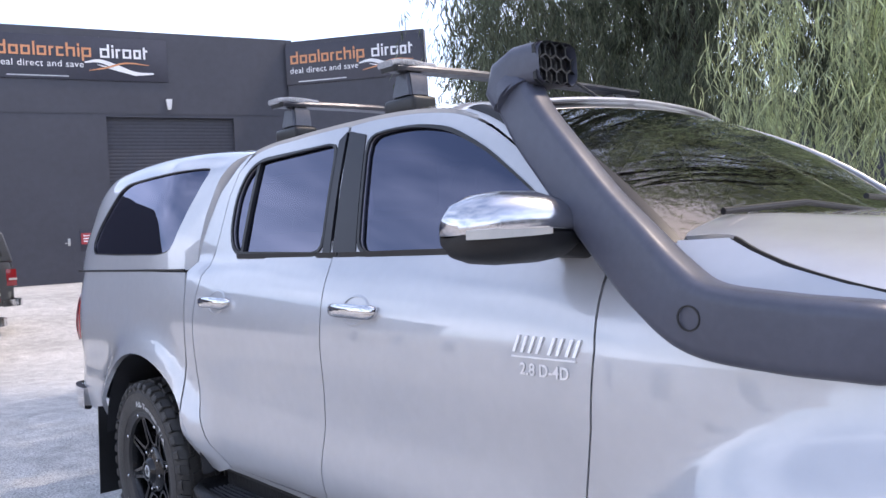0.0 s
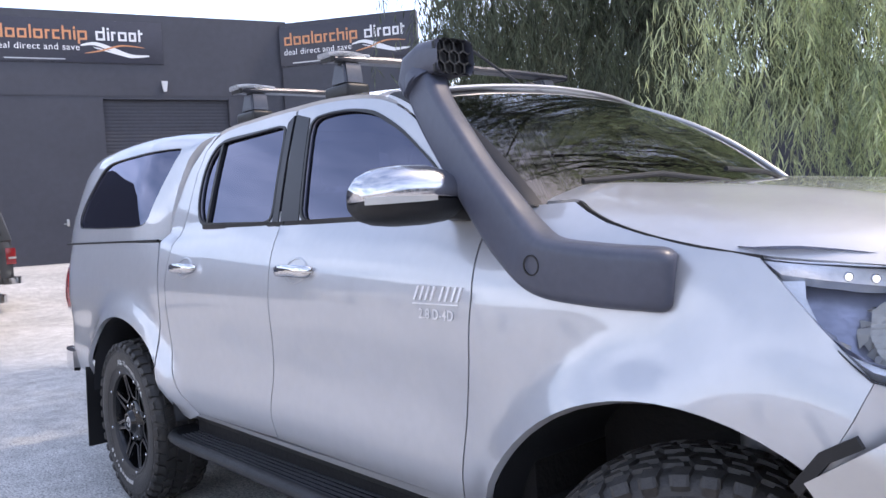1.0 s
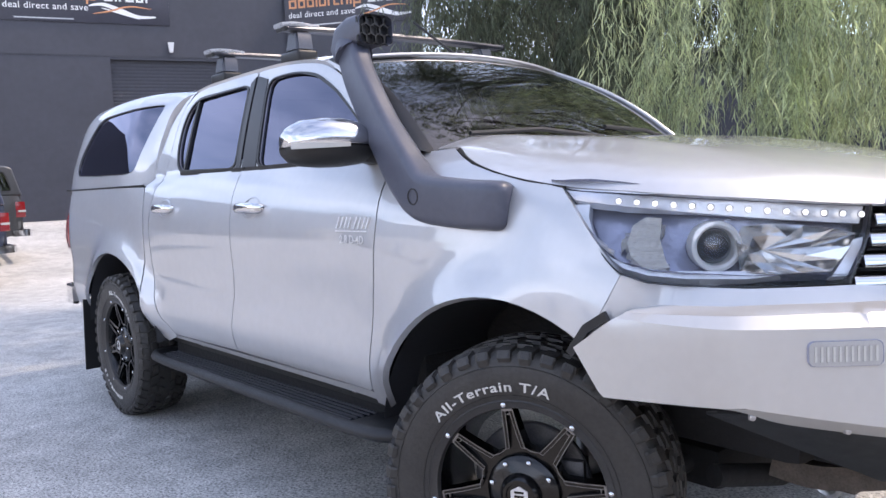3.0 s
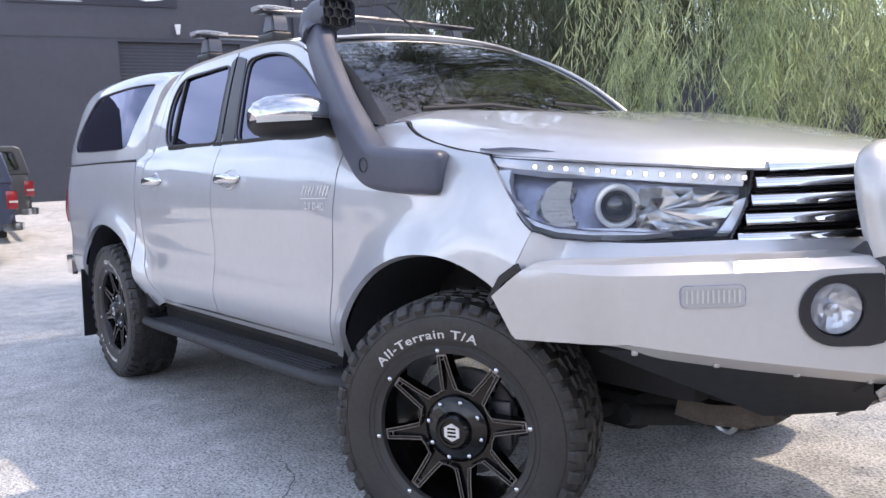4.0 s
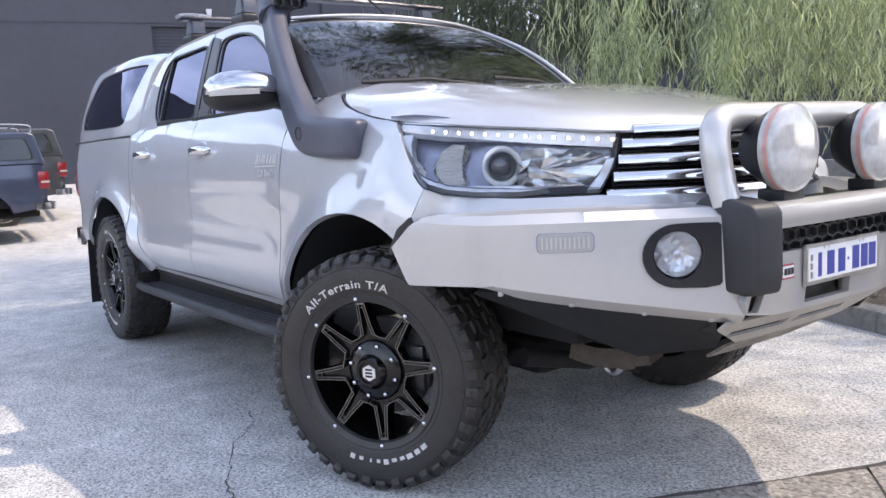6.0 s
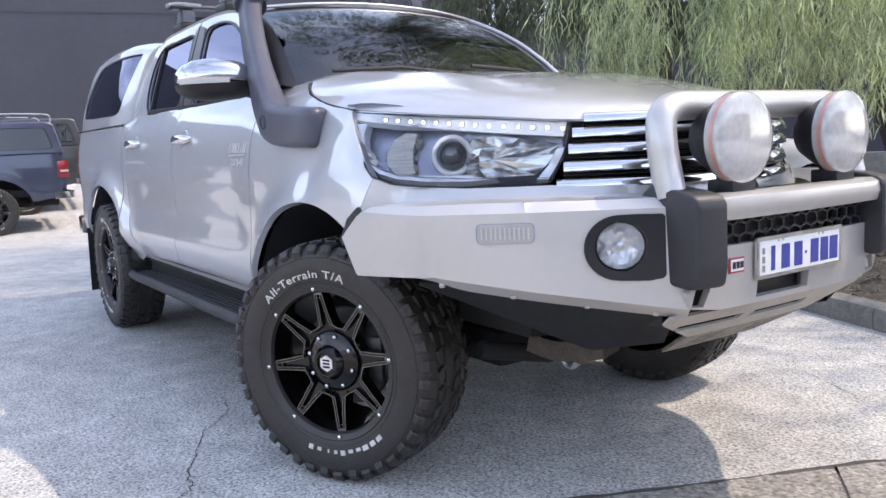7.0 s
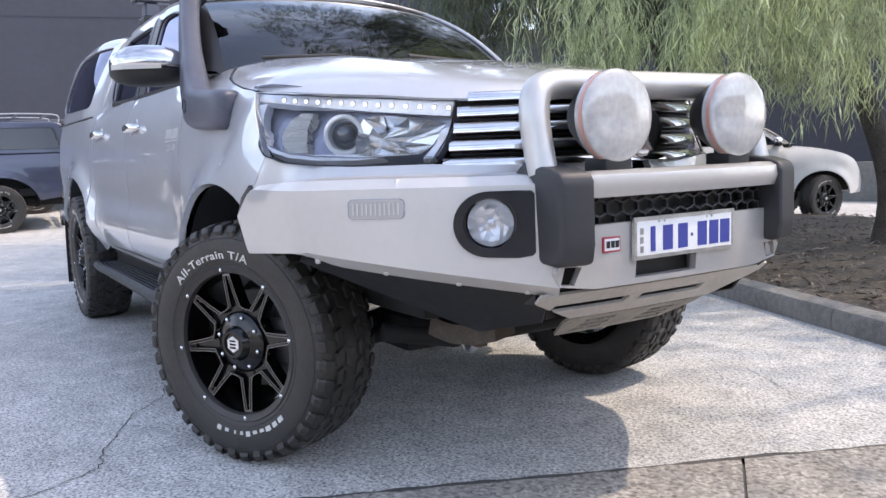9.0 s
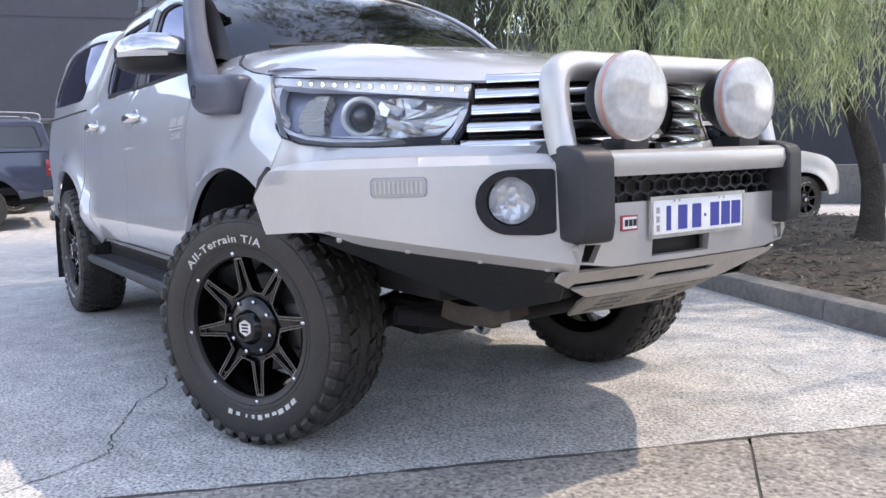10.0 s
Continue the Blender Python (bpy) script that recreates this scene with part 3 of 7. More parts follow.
r_edge = []
for x in (-1.14, -1.22, -1.30, -1.40, -1.55, -1.73, -1.95, -2.17, -2.35, -2.48):
    r_edge.append((x, half_width(x, G_Z(-x)) + 0.002))
r_front = [(-1.028, 0.0), (-1.040, 0.25), (-1.070, 0.42), (-1.105, 0.565)]
r_half = [*r_front, *r_edge, (-2.60, 0.55), (-2.68, 0.50), (-2.70, 0.25), (-2.70, 0.0)]
part("roof", sheet([*r_half, *[(x, -y) for x, y in r_half[-2:0:-1]]], roof_fn, 0.035, 0.02, (0, 0, 1)), M_PAINT, car)
for s in (-1, 1):
    bm = bmesh.new()
    n = 18
    rows = []
    for i in range(n + 1):
        v = i / n
        a = screen_fn(-0.995, v) + Vector((0, 0, 0.002))
        x = -0.585 + (-1.22 + 0.585) * v
        b = Vector((x, -half_width(min(x, -0.605), G_Z(-x)) - 0.002, G_Z(-x) - 0.002))
        if v < 0.12:
            b.y = -mixf(0.742, half_width(x, G_Z(-x)), v / 0.12)
        row = []
        for k in range(7):
            q = k / 6
            p = a.lerp(b, q) + Vector((0.28, -0.62, 0.72)) * (0.017 * math.sin(math.pi * q))
            row.append(bm.verts.new(p))
        rows.append(row)
    for p, q in zip(rows, rows[1:]):
        for k in range(6):
            bm.faces.new((p[k], q[k], q[k + 1], p[k + 1]))
    bm.normal_update()
    if sum(f.normal.y for f in bm.faces) > 0:
        bmesh.ops.reverse_faces(bm, faces=bm.faces[:])
    lip = [[p[k].co + Vector((0.10, -0.05, 0.08)).normalized() * 0.004 for k in range(6 if s < 0 else 2)] for p in rows]
    pil = part("a_pillar", mirror(bm, s), M_PAINT, car)
    bm = bmesh.new()
    lip = [[bm.verts.new(c) for c in r] for r in lip]
    for p, q in zip(lip, lip[1:]):
        for k in range(len(p) - 1):
            bm.faces.new((p[k], q[k], q[k + 1], p[k + 1]))
    part("pillar_seal", mirror(bm, s), M_SEAL_SHADE, pil, "black screen seal")

# silver edges of the screen opening
for u in (1.0,):
    bm = bmesh.new()
    tube(bm, [screen_fn(u, v / 12) + Vector((0.004, 0.006 * u, 0.006)) for v in range(13)], 0.009, 8)
    part("pillar_edge", bm, M_PAINT, car)
bm = bmesh.new()
tube(bm, [screen_fn(-1 + k / 8, 1.0) + Vector((0.002, 0, 0.010)) for k in range(17)], 0.008, 8)
part("roof_lip", bm, M_PAINT, car)

# canopy over the tub
C_TOP = curve([2.55, 2.70, 3.0, 3.4, 3.8, 4.02, 4.18, 4.28, 4.36, 4.39], [1.758, 1.776, 1.803, 1.820, 1.812, 1.792, 1.742, 1.660, 1.520, 1.30])


def canopy_sec(x):
    zt = C_TOP(-x)
    h = zt - 1.27
    k = (1 - 0.10 * max(0.0, (-x - 3.9) / 0.5) ** 2) * mixf(0.925, 1.0, (-x - 2.72) / 0.45)
    return spline([(0.800 * k, 1.270), (0.775 * k, 1.27 + 0.28 * h), (0.725 * k, 1.27 + 0.58 * h), (0.672 * k, 1.27 + 0.82 * h), (0.600 * k, 1.27 + 0.945 * h), (0.45 * k, 1.27 + 0.99 * h), (0.2 * k, zt + 0.012), (0, zt + 0.015)], 6)


SEC = {}


def canopy_fn(x, v):
    """v runs 0 at the sill to 1 at the middle of the roof and on to 2."""
    key = round(x, 4)
    if key not in SEC:
        SEC[key] = canopy_sec(x)
    pts = SEC[key]
    w = v if v <= 1 else 2 - v
    f = w * (len(pts) - 1)
    i = min(int(f), len(pts) - 2)
    p = pts[i].lerp(pts[i + 1], f - i)
    return Vector((x, -p[0] if v <= 1 else p[0], p[1]))


def canopy_v(x, z):
    pts = canopy_sec(x)
    for i in range(len(pts) - 1):
        if pts[i + 1][1] >= z:
            return (i + (z - pts[i][1]) / max(1e-6, pts[i + 1][1] - pts[i][1])) / (len(pts) - 1)
    return 1.0


front_l = [(-2.772, 0.0), (-2.767, 0.10), (-2.755, 0.22), (-2.722, 0.36), (-2.648, 0.50), (-2.592, 0.60), (-2.58, 0.8), (-2.58, 1.0)]
rear_l = [(-4.385, 0.0), (-4.386, 0.2), (-4.387, 0.5), (-4.388, 1.0)]
can_o = [*front_l, *[(x, 2 - v) for x, v in front_l[-2::-1]], *[(x, 2 - v) for x, v in rear_l[:-1]], *rear_l[::-1]]
win_xz = [(-2.985, 1.36), (-2.86, 1.62), (-2.815, 1.698), (-2.88, 1.708), (-3.30, 1.712), (-3.68, 1.705), (-3.78, 1.675), (-3.90, 1.56), (-3.985, 1.46), (-4.01, 1.40), (-3.97, 1.357), (-3.6, 1.345), (-3.12, 1.338), (-3.04, 1.342)]
win_v = [(x, canopy_v(x, z)) for x, z in soft(win_xz, 1)]
canopy = part("canopy", sheet(can_o, canopy_fn, 0.045, 0.025, (0, 0, 1), [win_v, [(x, 2 - v) for x, v in win_v[::-1]]]), M_PAINT, car, "silver fibreglass canopy with tinted side windows")
for s in (0, 1):
    o = win_v if s == 0 else [(x, 2 - v) for x, v in win_v]
    k = Vector((0, 0.012 if s == 0 else -0.012, -0.002))
    part("canopy_window", sheet(o, lambda u, v: canopy_fn(u, v) + k, 0.09, 0, (0, -1 if s == 0 else 1, 0.1)), M_TINT, canopy, "dark tinted glass")
    part("window_seal", sheet([((x - -3.42) * 1.006 - 3.42, v + (0.004 if v > 0.4 else -0.004) * (1 if s == 0 else -1)) for x, v in o], lambda u, v: canopy_fn(u, v) + k * 0.4, 0.05, 0.005, (0, -1 if s == 0 else 1, 0.1),
         holes=[[((x + 3.42) * 0.991 - 3.42, (v - (0.26 if s == 0 else 1.74)) * 0.968 + (0.26 if s == 0 else 1.74)) for x, v in o]]), M_SEAL_SHADE, canopy)
bm = bmesh.new()
rows = []
for i in range(41):
    v = i / 20
    w = v if v <= 1 else 2 - v
    x = float(np.interp(w, [q[1] for q in front_l], [q[0] for q in front_l]))
    p = canopy_fn(x, v)
    rows.append([bm.verts.new(q) for q in (p + Vector((0.002, 0, 0)), Vector((p.x + 0.012, p.y * 0.97, 1.27 + (p.z - 1.27) * 0.975)), Vector((p.x + 0.02, p.y * 0.80, 1.27 + (p.z - 1.27) * 0.80)))])
for a, b in zip(rows, rows[1:]):
    for k in range(2):
        bm.faces.new((a[k], b[k], b[k + 1], a[k + 1]))
part("canopy_front", bm, M_PAINT, canopy)
bm = bmesh.new()
ends = [bm.verts.new(canopy_fn(-4.386, i / 20)) for i in range(41)]
bm.faces.new(ends)
part("rear_hatch", bm, M_TINT, canopy, "tinted rear hatch")

# tailgate, rear bumper, cab and tub insides, floor pan
boxpart("tailgate", -4.235, -4.19, -0.70, 0.70, 0.66, 1.275, M_PAINT, car, bevel=0.012)
bm = bmesh.new()
sweep(bm, spline([(-4.02, -0.845, 0.60), (-4.20, -0.83, 0.60), (-4.33, -0.74, 0.60), (-4.34, -0.4, 0.60), (-4.34, 0.4, 0.60), (-4.33, 0.74, 0.60), (-4.20, 0.83, 0.60), (-4.02, 0.845, 0.60)], 6),
      [(-0.02, -0.055), (0.01, -0.06), (0.025, -0.03), (0.025, 0.03), (0.01, 0.06), (-0.02, 0.055)])
part("rear_bumper", bm, M_CHROME, car, "chrome rear step bumper")
boxpart("chassis", -4.15, -0.55, -0.42, 0.42, 0.42, 0.58, M_DARK, car, bevel=0.03)
for y in (-0.42, 0.32):
    boxpart("chassis_rail", -0.56, 0.80, y, y + 0.10, 0.50, 0.60, M_DARK, car, bevel=0.02)
for y in (-0.754, 0.70):
    boxpart("rocker", -2.58, -0.58, y, y + 0.054, 0.36, 0.50, M_DARK, car, bevel=0.01)
boxpart("cross_member", 0.12, 0.34, -0.40, 0.40, 0.34, 0.46, M_DARK, car, bevel=0.03)
bm = bmesh.new()
lathe(bm, [(-0.16, 0.03), (-0.13, 0.09), (-0.05, 0.13), (0.05, 0.13), (0.13, 0.09), (0.16, 0.03)], n=18, axis="y", centre=(-0.02, -0.06, 0.37))
tube(bm, [(0.0, -0.64, 0.40), (0.0, 0.64, 0.40)], 0.028, 10)
part("front_differential", bm, M_GUARD, car, "dusty front differential")
boxpart("radiator", 0.62, 0.70, -0.38, 0.38, 0.52, 1.08, M_DARK, car, bevel=0.01)
boxpart("sump", -0.45, 0.28, -0.20, 0.20, 0.40, 0.52, M_GUARD, car, bevel=0.05)
boxpart("tub_floor", -4.18, -2.75, -0.78, 0.78, 0.60, 0.72, M_DARK, car, bevel=0.01)
boxpart("cab_floor", -2.70, -0.40, -0.76, 0.76, 0.46, 0.56, M_INTERIOR, car, bevel=0.01)
boxpart("cab_back", -2.71, -2.66, -0.68, 0.68, 0.5, 1.25, M_INTERIOR, car, bevel=0.01)
boxpart("firewall", -0.60, -0.50, -0.74, 0.74, 0.45, 1.20, M_DARK, car, bevel=0.01)
boxpart("engine_bay", -0.48, 0.62, -0.50, 0.50, 0.50, 1.02, M_DARK, car, bevel=0.04)
bm = bmesh.new()
sweep(bm, [(-1.03, 0, 1.12), (-0.92, 0, 1.26), (-0.75, 0, 1.31), (-0.45, 0, 1.315)], [(-0.69, 0), (0.69, 0), (0.69, -0.05), (-0.69, -0.05)])
part("dashboard", bm, M_INTERIOR, car, "dark grey dashboard")
bm = bmesh.new()
lathe(bm, [(-0.016, 0.185), (-0.011, 0.196), (0.0, 0.201), (0.011, 0.196), (0.016, 0.185), (0.011, 0.174), (0.0, 0.169), (-0.011, 0.174), (-0.016, 0.185)], n=32, axis="x")
box(bm, -0.02, 0.03, -0.17, 0.17, -0.03, 0.03, 0.01)
wheel = part("steering_wheel", bm, M_INTERIOR, car)
wheel.matrix_basis = pose(-1.10, -0.36, 1.18, 0, -25, 0)
for y in (-0.36, 0.36):
    bm = bmesh.new()
    box(bm, -1.75, -1.20, y - 0.26, y + 0.26, 0.72, 0.90, 0.06, 3)
    seat = part("front_seat", bm, M_INTERIOR, car, "dark cloth front seat")
    bm = bmesh.new()
    box(bm, -1.86, -1.70, y - 0.25, y + 0.25, 0.85, 1.42, 0.06, 3)
    part("backrest", bm, M_INTERIOR, seat)
    bm = bmesh.new()
    box(bm, -1.86, -1.76, y - 0.13, y + 0.13, 1.45, 1.63, 0.04, 3)
    part("headrest", bm, M_INTERIOR, seat)
bm = bmesh.new()
box(bm, -2.64, -2.48, -0.66, 0.66, 0.75, 1.40, 0.05, 3)
part("rear_bench", bm, M_INTERIOR, car)

# ---- front of the vehicle: lamps, grille, bumper skin ----
H_Y = curve([0.165, 0.32, 0.47, 0.62, 0.765], [0.786, 0.752, 0.693, 0.604, 0.462])

SKY = curve([0.28, 0.31, 0.40, 0.55, 0.70, 0.82, 0.92, 0.98], [0.900, 0.892, 0.802, 0.722, 0.590, 0.430, 0.22, 0.02])


def lamp_fn(x, z):
    k = mixf(0.30, 0.10, (x - 0.30) / 0.45)
    w = H_Y(x) + (1.15 - z) * k - 0.004
    # flush with the fender along the outer edge and with the bumper along the foot
    t = min(1.0, max(0.0, (x - 0.168) / 0.22))
    ex, ez = 0.168 + 0.22 * t, 1.192 - 0.197 * t
    far = max(0.0, (x - 0.168) * 0.667 + (z - 1.192) * 0.745)
    d1 = (half_width(ex, ez) - 0.003 - (H_Y(ex) + (1.15 - ez) * mixf(0.30, 0.10, (ex - 0.30) / 0.45) - 0.004)) * math.exp(-((far / 0.075) ** 1.5))
    zf = float(np.interp(x, [0.337, 0.390, 0.44, 0.50, 0.60, 0.752], [1.036, 0.997, 0.976, 0.9655, 0.9605, 0.962]))
    wf = H_Y(x) + (1.15 - zf) * k - 0.004
    d2 = max(0.0, SKY(x) + 0.004 - wf) * math.exp(-((max(0.0, z - zf) / 0.06) ** 1.5)) * mixf(0, 1, (x - 0.30) / 0.10)
    return Vector((x, -(w + max(d1, d2) + 0.3 * min(d1, d2)), z))


LAMP_O = [(0.166, 1.193), (0.32, 1.178), (0.47, 1.1625), (0.62, 1.1475), (0.766, 1.130), (0.762, 1.04), (0.752, 0.962), (0.60, 0.9605), (0.50, 0.9655), (0.44, 0.976), (0.390, 0.997), (0.337, 1.036), (0.276, 1.088), (0.210, 1.150)]
IN = Vector((-0.62, 0.78, 0))


def on_lamp(x, z, deep):
    return lamp_fn(x, z) + IN * deep


for s in (-1, 1):
    hl = part("headlamp", mirror(sheet(LAMP_O, lambda u, v: on_lamp(u, v, 0.075), 0.03, -0.050, (0.6, -0.8, 0)), s), M_HOUSING, car, "headlamp with chrome reflectors and a row of running lights")
    part("lens", mirror(sheet(LAMP_O, lamp_fn, 0.03, 0.006, (0.6, -0.8, 0)), s), M_LENS, hl, "clear lens")
    part("lens_rim", mirror(sheet(LAMP_O, lambda u, v: on_lamp(u, v, 0.005), 0.02, 0.004, (0.6, -0.8, 0), holes=[grow(LAMP_O, -0.0030)]), s), M_SEAL_SHADE, hl, "black lens edge")
    # chrome blade down the outer end and along the foot
    o = [(0.200, 1.150), (0.262, 1.150), (0.272, 1.120), (0.300, 1.078), (0.350, 1.036), (0.41, 1.008), (0.47, 0.995), (0.56, 0.992), (0.640, 0.990), (0.655, 0.981), (0.60, 0.975), (0.50, 0.978), (0.44, 0.988), (0.395, 1.006), (0.34, 1.045), (0.285, 1.092), (0.225, 1.140)]
    part("chrome_frame", mirror(sheet(o, lambda u, v: on_lamp(u, v, 0.016 + 0.010 * mixf(0, 1, (u - 0.21) / 0.10)), 0.02, 0.03, (0.6, -0.8, 0)), s), M_TRAY, hl, "satin chrome blade")
    # faceted main-beam reflector that narrows to the inner end
    bm = bmesh.new()
    foc = on_lamp(0.615, 1.032, 0.066)
    rim_uv = [(0.568, 1.090), (0.620, 1.094), (0.670, 1.087), (0.715, 1.078), (0.749, 1.066), (0.743, 1.040), (0.734, 1.010), (0.723, 0.986), (0.680, 0.984), (0.630, 0.984), (0.585, 0.990), (0.572, 1.020), (0.562, 1.055)]
    rim_v = [bm.verts.new(on_lamp(u, v, 0.018 if k % 2 else 0.027)) for k, (u, v) in enumerate(rim_uv)]
    mid_v = [bm.verts.new(on_lamp(0.620 + (u - 0.620) * 0.55, 1.032 + (v - 1.032) * 0.55, 0.050 if k % 2 else 0.040)) for k, (u, v) in enumerate(rim_uv)]
    tip_v = bm.verts.new(foc)
    for k in range(len(rim_uv)):
        n = (k + 1) % len(rim_uv)
        bm.faces.new((rim_v[k], rim_v[n], mid_v[n], mid_v[k]))
        bm.faces.new((mid_v[k], mid_v[n], tip_v))
    part("reflector", mirror(bm, s), M_REFL, hl, "faceted bright reflector", smooth=False)
    o = [(0.744, 1.052), (0.759, 1.058), (0.755, 1.010), (0.750, 0.974), (0.728, 0.974), (0.738, 1.012)]
    part("end_block", mirror(sheet(o, lambda u, v: on_lamp(u, v, 0.016 + 0.012 * (v < 1.013)), 0.02, 0.03, (0.6, -0.8, 0)), s), M_TRAY, hl)
    # running lights under the upper edge
    o = [(0.182, 1.186), (0.32, 1.171), (0.47, 1.155), (0.62, 1.140), (0.757, 1.124), (0.752, 1.086), (0.62, 1.104), (0.47, 1.124), (0.32, 1.146), (0.220, 1.162)]
    tray = part("running_light_tray", mirror(sheet(o, lambda u, v: on_lamp(u, v, 0.026 - 0.012 * math.sin(max(0.0, min(1.0, (v - (1.192 - 0.133 * (u - 0.166) / 0.6 - 0.045)) / 0.045)) * math.pi)), 0.012, 0.02, (0.6, -0.8, 0)), s), M_TRAY, hl)
    run = [0.320 + 0.004 * k for k in range(109)]
    arc = np.r_[0, np.cumsum([math.hypot(0.004, H_Y(b) - H_Y(a)) for a, b in zip(run, run[1:])])]
    for i in range(14):
        x = float(np.interp(arc[-1] * i / 13, arc, run))
        z = 1.1555 - (x - 0.325) * 0.112
        m = Matrix.Translation(on_lamp(x, z, 0.012)) @ pose(0, 0, 0, 0, 0, -52)
        bm = bmesh.new()
        lathe(bm, [(0.0, 0.0088), (0.003, 0.0085), (0.0045, 0.0068)], n=10, axis="x")
        bmesh.ops.transform(bm, matrix=m, verts=bm.verts[:])
        part("running_light", mirror(bm, s), M_CHROME, tray)
        bm = bmesh.new()
        lathe(bm, [(0.001, 0.0074), (0.005, 0.0062), (0.008, 0.0)], n=10, axis="x")
        bmesh.ops.transform(bm, matrix=m, verts=bm.verts[:])
        part("diode", mirror(bm, s), M_DRL, tray)
    # projector and turn lamp
    c = Vector((0.508, -0.668, 1.046))
    m = Matrix.Translation(c) @ pose(0, 0, 0, 0, 0, -40)
    bm = bmesh.new()
    lathe(bm, [(-0.035, 0.056), (0.006, 0.059), (0.013, 0.057), (0.014, 0.050), (0.010, 0.0445), (-0.012, 0.041)], n=36, axis="x")
    bmesh.ops.transform(bm, matrix=m, verts=bm.verts[:])
    ring = part("projector_ring", mirror(bm, s), M_PLATE, hl, "white guide ring")
    bm = bmesh.new()
    lathe(bm, [(-0.012, 0.040), (0.004, 0.036), (0.016, 0.024), (0.021, 0.010), (0.022, 0.0)], n=28, axis="x")
    bmesh.ops.transform(bm, matrix=m, verts=bm.verts[:])
    part("projector_lens", mirror(bm, s), M_BULL, hl, "dark glass projector lens")
    o = [(0.370, 1.098), (0.388, 1.116), (0.418, 1.113), (0.428, 1.066), (0.452, 1.020), (0.466, 1.002), (0.430, 1.000), (0.398, 1.028), (0.377, 1.06)]
    part("turn_lamp", mirror(sheet(o, lambda u, v: on_lamp(u, v, 0.034 + 0.0016 * math.sin(v * 620) + 0.0012 * math.sin(u * 500)), 0.003, 0.03, (0.6, -0.8, 0)), s), M_CLEARPL, hl, "ribbed turn lamp")
    # bumper skin below the lamp
    sk = [(0.304, 0.828), (0.3125, 0.840), (0.3622, 0.9312), (0.3893, 0.9945), (0.441, 0.973), (0.50, 0.963), (0.60, 0.958), (0.755, 0.959), (0.80, 0.954), (0.90, 0.950), (0.98, 0.950), (0.98, 0.86), (0.60, 0.84)]
    def skin_fn(x, z):
        seam = float(np.interp(z, [0.828, 0.93, 0.9945], [0.305, 0.361, 0.389]))
        w = SKY(x) + max(0, 0.985 - z) * 0.30 * mixf(0.15, 1, (x - 0.30) / 0.1)
        k = mixf(0, 1, (x - seam) / 0.10)
        w = (half_width(min(x, seam + 0.02), z) - 0.001) * (1 - k) + w * k
        return Vector((x + 0.02 * k * math.sin(max(0.0, min(1.0, (0.97 - z) / 0.1)) * 1.57), -w, z))

    part("bumper_skin", mirror(sheet(sk, skin_fn, 0.03, 0.02, (0.5, -0.8, 0)), s), M_PAINT, car)


def grille_x(y):
    return 0.985 - 1.02 * y * y


def along(y0, y1, z, fwd=0.0, n=24):
    return [(grille_x(y0 + (y1 - y0) * i / n) + fwd, y0 + (y1 - y0) * i / n, z) for i in range(n + 1)]


bm = bmesh.new()
rows = [[bm.verts.new((x - 0.075, y, z)) for x, y, z in along(-0.44, 0.44, z)] for z in (0.93, 1.125)]
for i in range(24):
    bm.faces.new((rows[0][i], rows[0][i + 1], rows[1][i + 1], rows[1][i]))
grille = part("grille", bm, M_SEAL_SHADE, car, "black grille with broad chrome bars")
for z, h, y in ((1.133, 0.013, 0.435), (1.095, 0.0145, 0.458), (1.052, 0.0155, 0.466), (1.005, 0.0155, 0.476), (0.960, 0.013, 0.490)):
    bm = bmesh.new()
    sweep(bm, along(-y, y, z, 0.0, 40), [(-0.028, -h), (0.004, -h), (0.0085, -h * 0.85), (0.0085, -h * 0.55), (0.001, h * 0.75), (-0.004, h * 0.97), (-0.028, h)])
    cb = part("chrome_bar", bm, M_CHROME, grille, "broad chrome grille bar")
    # each bar steps back to a thinner blade in the middle
    bm = bmesh.new()
    sweep(bm, along(-y + 0.01, y - 0.01, z - h - 0.007, -0.022, 40), [(-0.03, -0.003), (0.0, -0.004), (0.003, 0.0), (0.0, 0.003), (-0.03, 0.003)])
    part("grille_blade", bm, M_PILLAR, grille)
bm = bmesh.new()
lathe(bm, [(0.0, 0.075), (0.012, 0.070), (0.014, 0.05), (0.008, 0.0)], n=28, axis="x", centre=(0.985, 0, 1.03))
part("emblem", bm, M_CHROME, grille)

# ---- steel bull bar ----
bar = part("bull_bar", box(bmesh.new(), 0.86, 0.98, -0.40, 0.40, 0.62, 0.90, 0.02), M_DARK, car, "silver steel bull bar with black buffers and hoop")
WING = spline([(0.295, -0.922, 0), (0.42, -0.921, 0), (0.56, -0.916, 0), (0.67, -0.893, 0), (0.74, -0.842, 0), (0.80, -0.783, 0), (0.88, -0.694, 0), (0.95, -0.603, 0), (1.02, -0.507, 0), (1.085, -0.415, 0), (1.135, -0.34, 0)], 8)
W_S = np.r_[0, np.cumsum([(b - a).length for a, b in zip(WING, WING[1:])])]


def wing_at(u):
    u = min(max(u, 0.0), W_S[-1] - 1e-5)
    i = int(np.searchsorted(W_S, u, side="right")) - 1
    return WING[i].lerp(WING[i + 1], (u - W_S[i]) / (W_S[i + 1] - W_S[i]))


def wing_u(x):
    return float(np.interp(x, [p.x for p in WING], W_S))


WT, WB = curve([0.0, 0.15, 0.40, 0.9, 1.2], [0.905, 0.917, 0.928, 0.928, 0.928]), None
u_b, u_f = wing_u(0.70), wing_u(1.10)


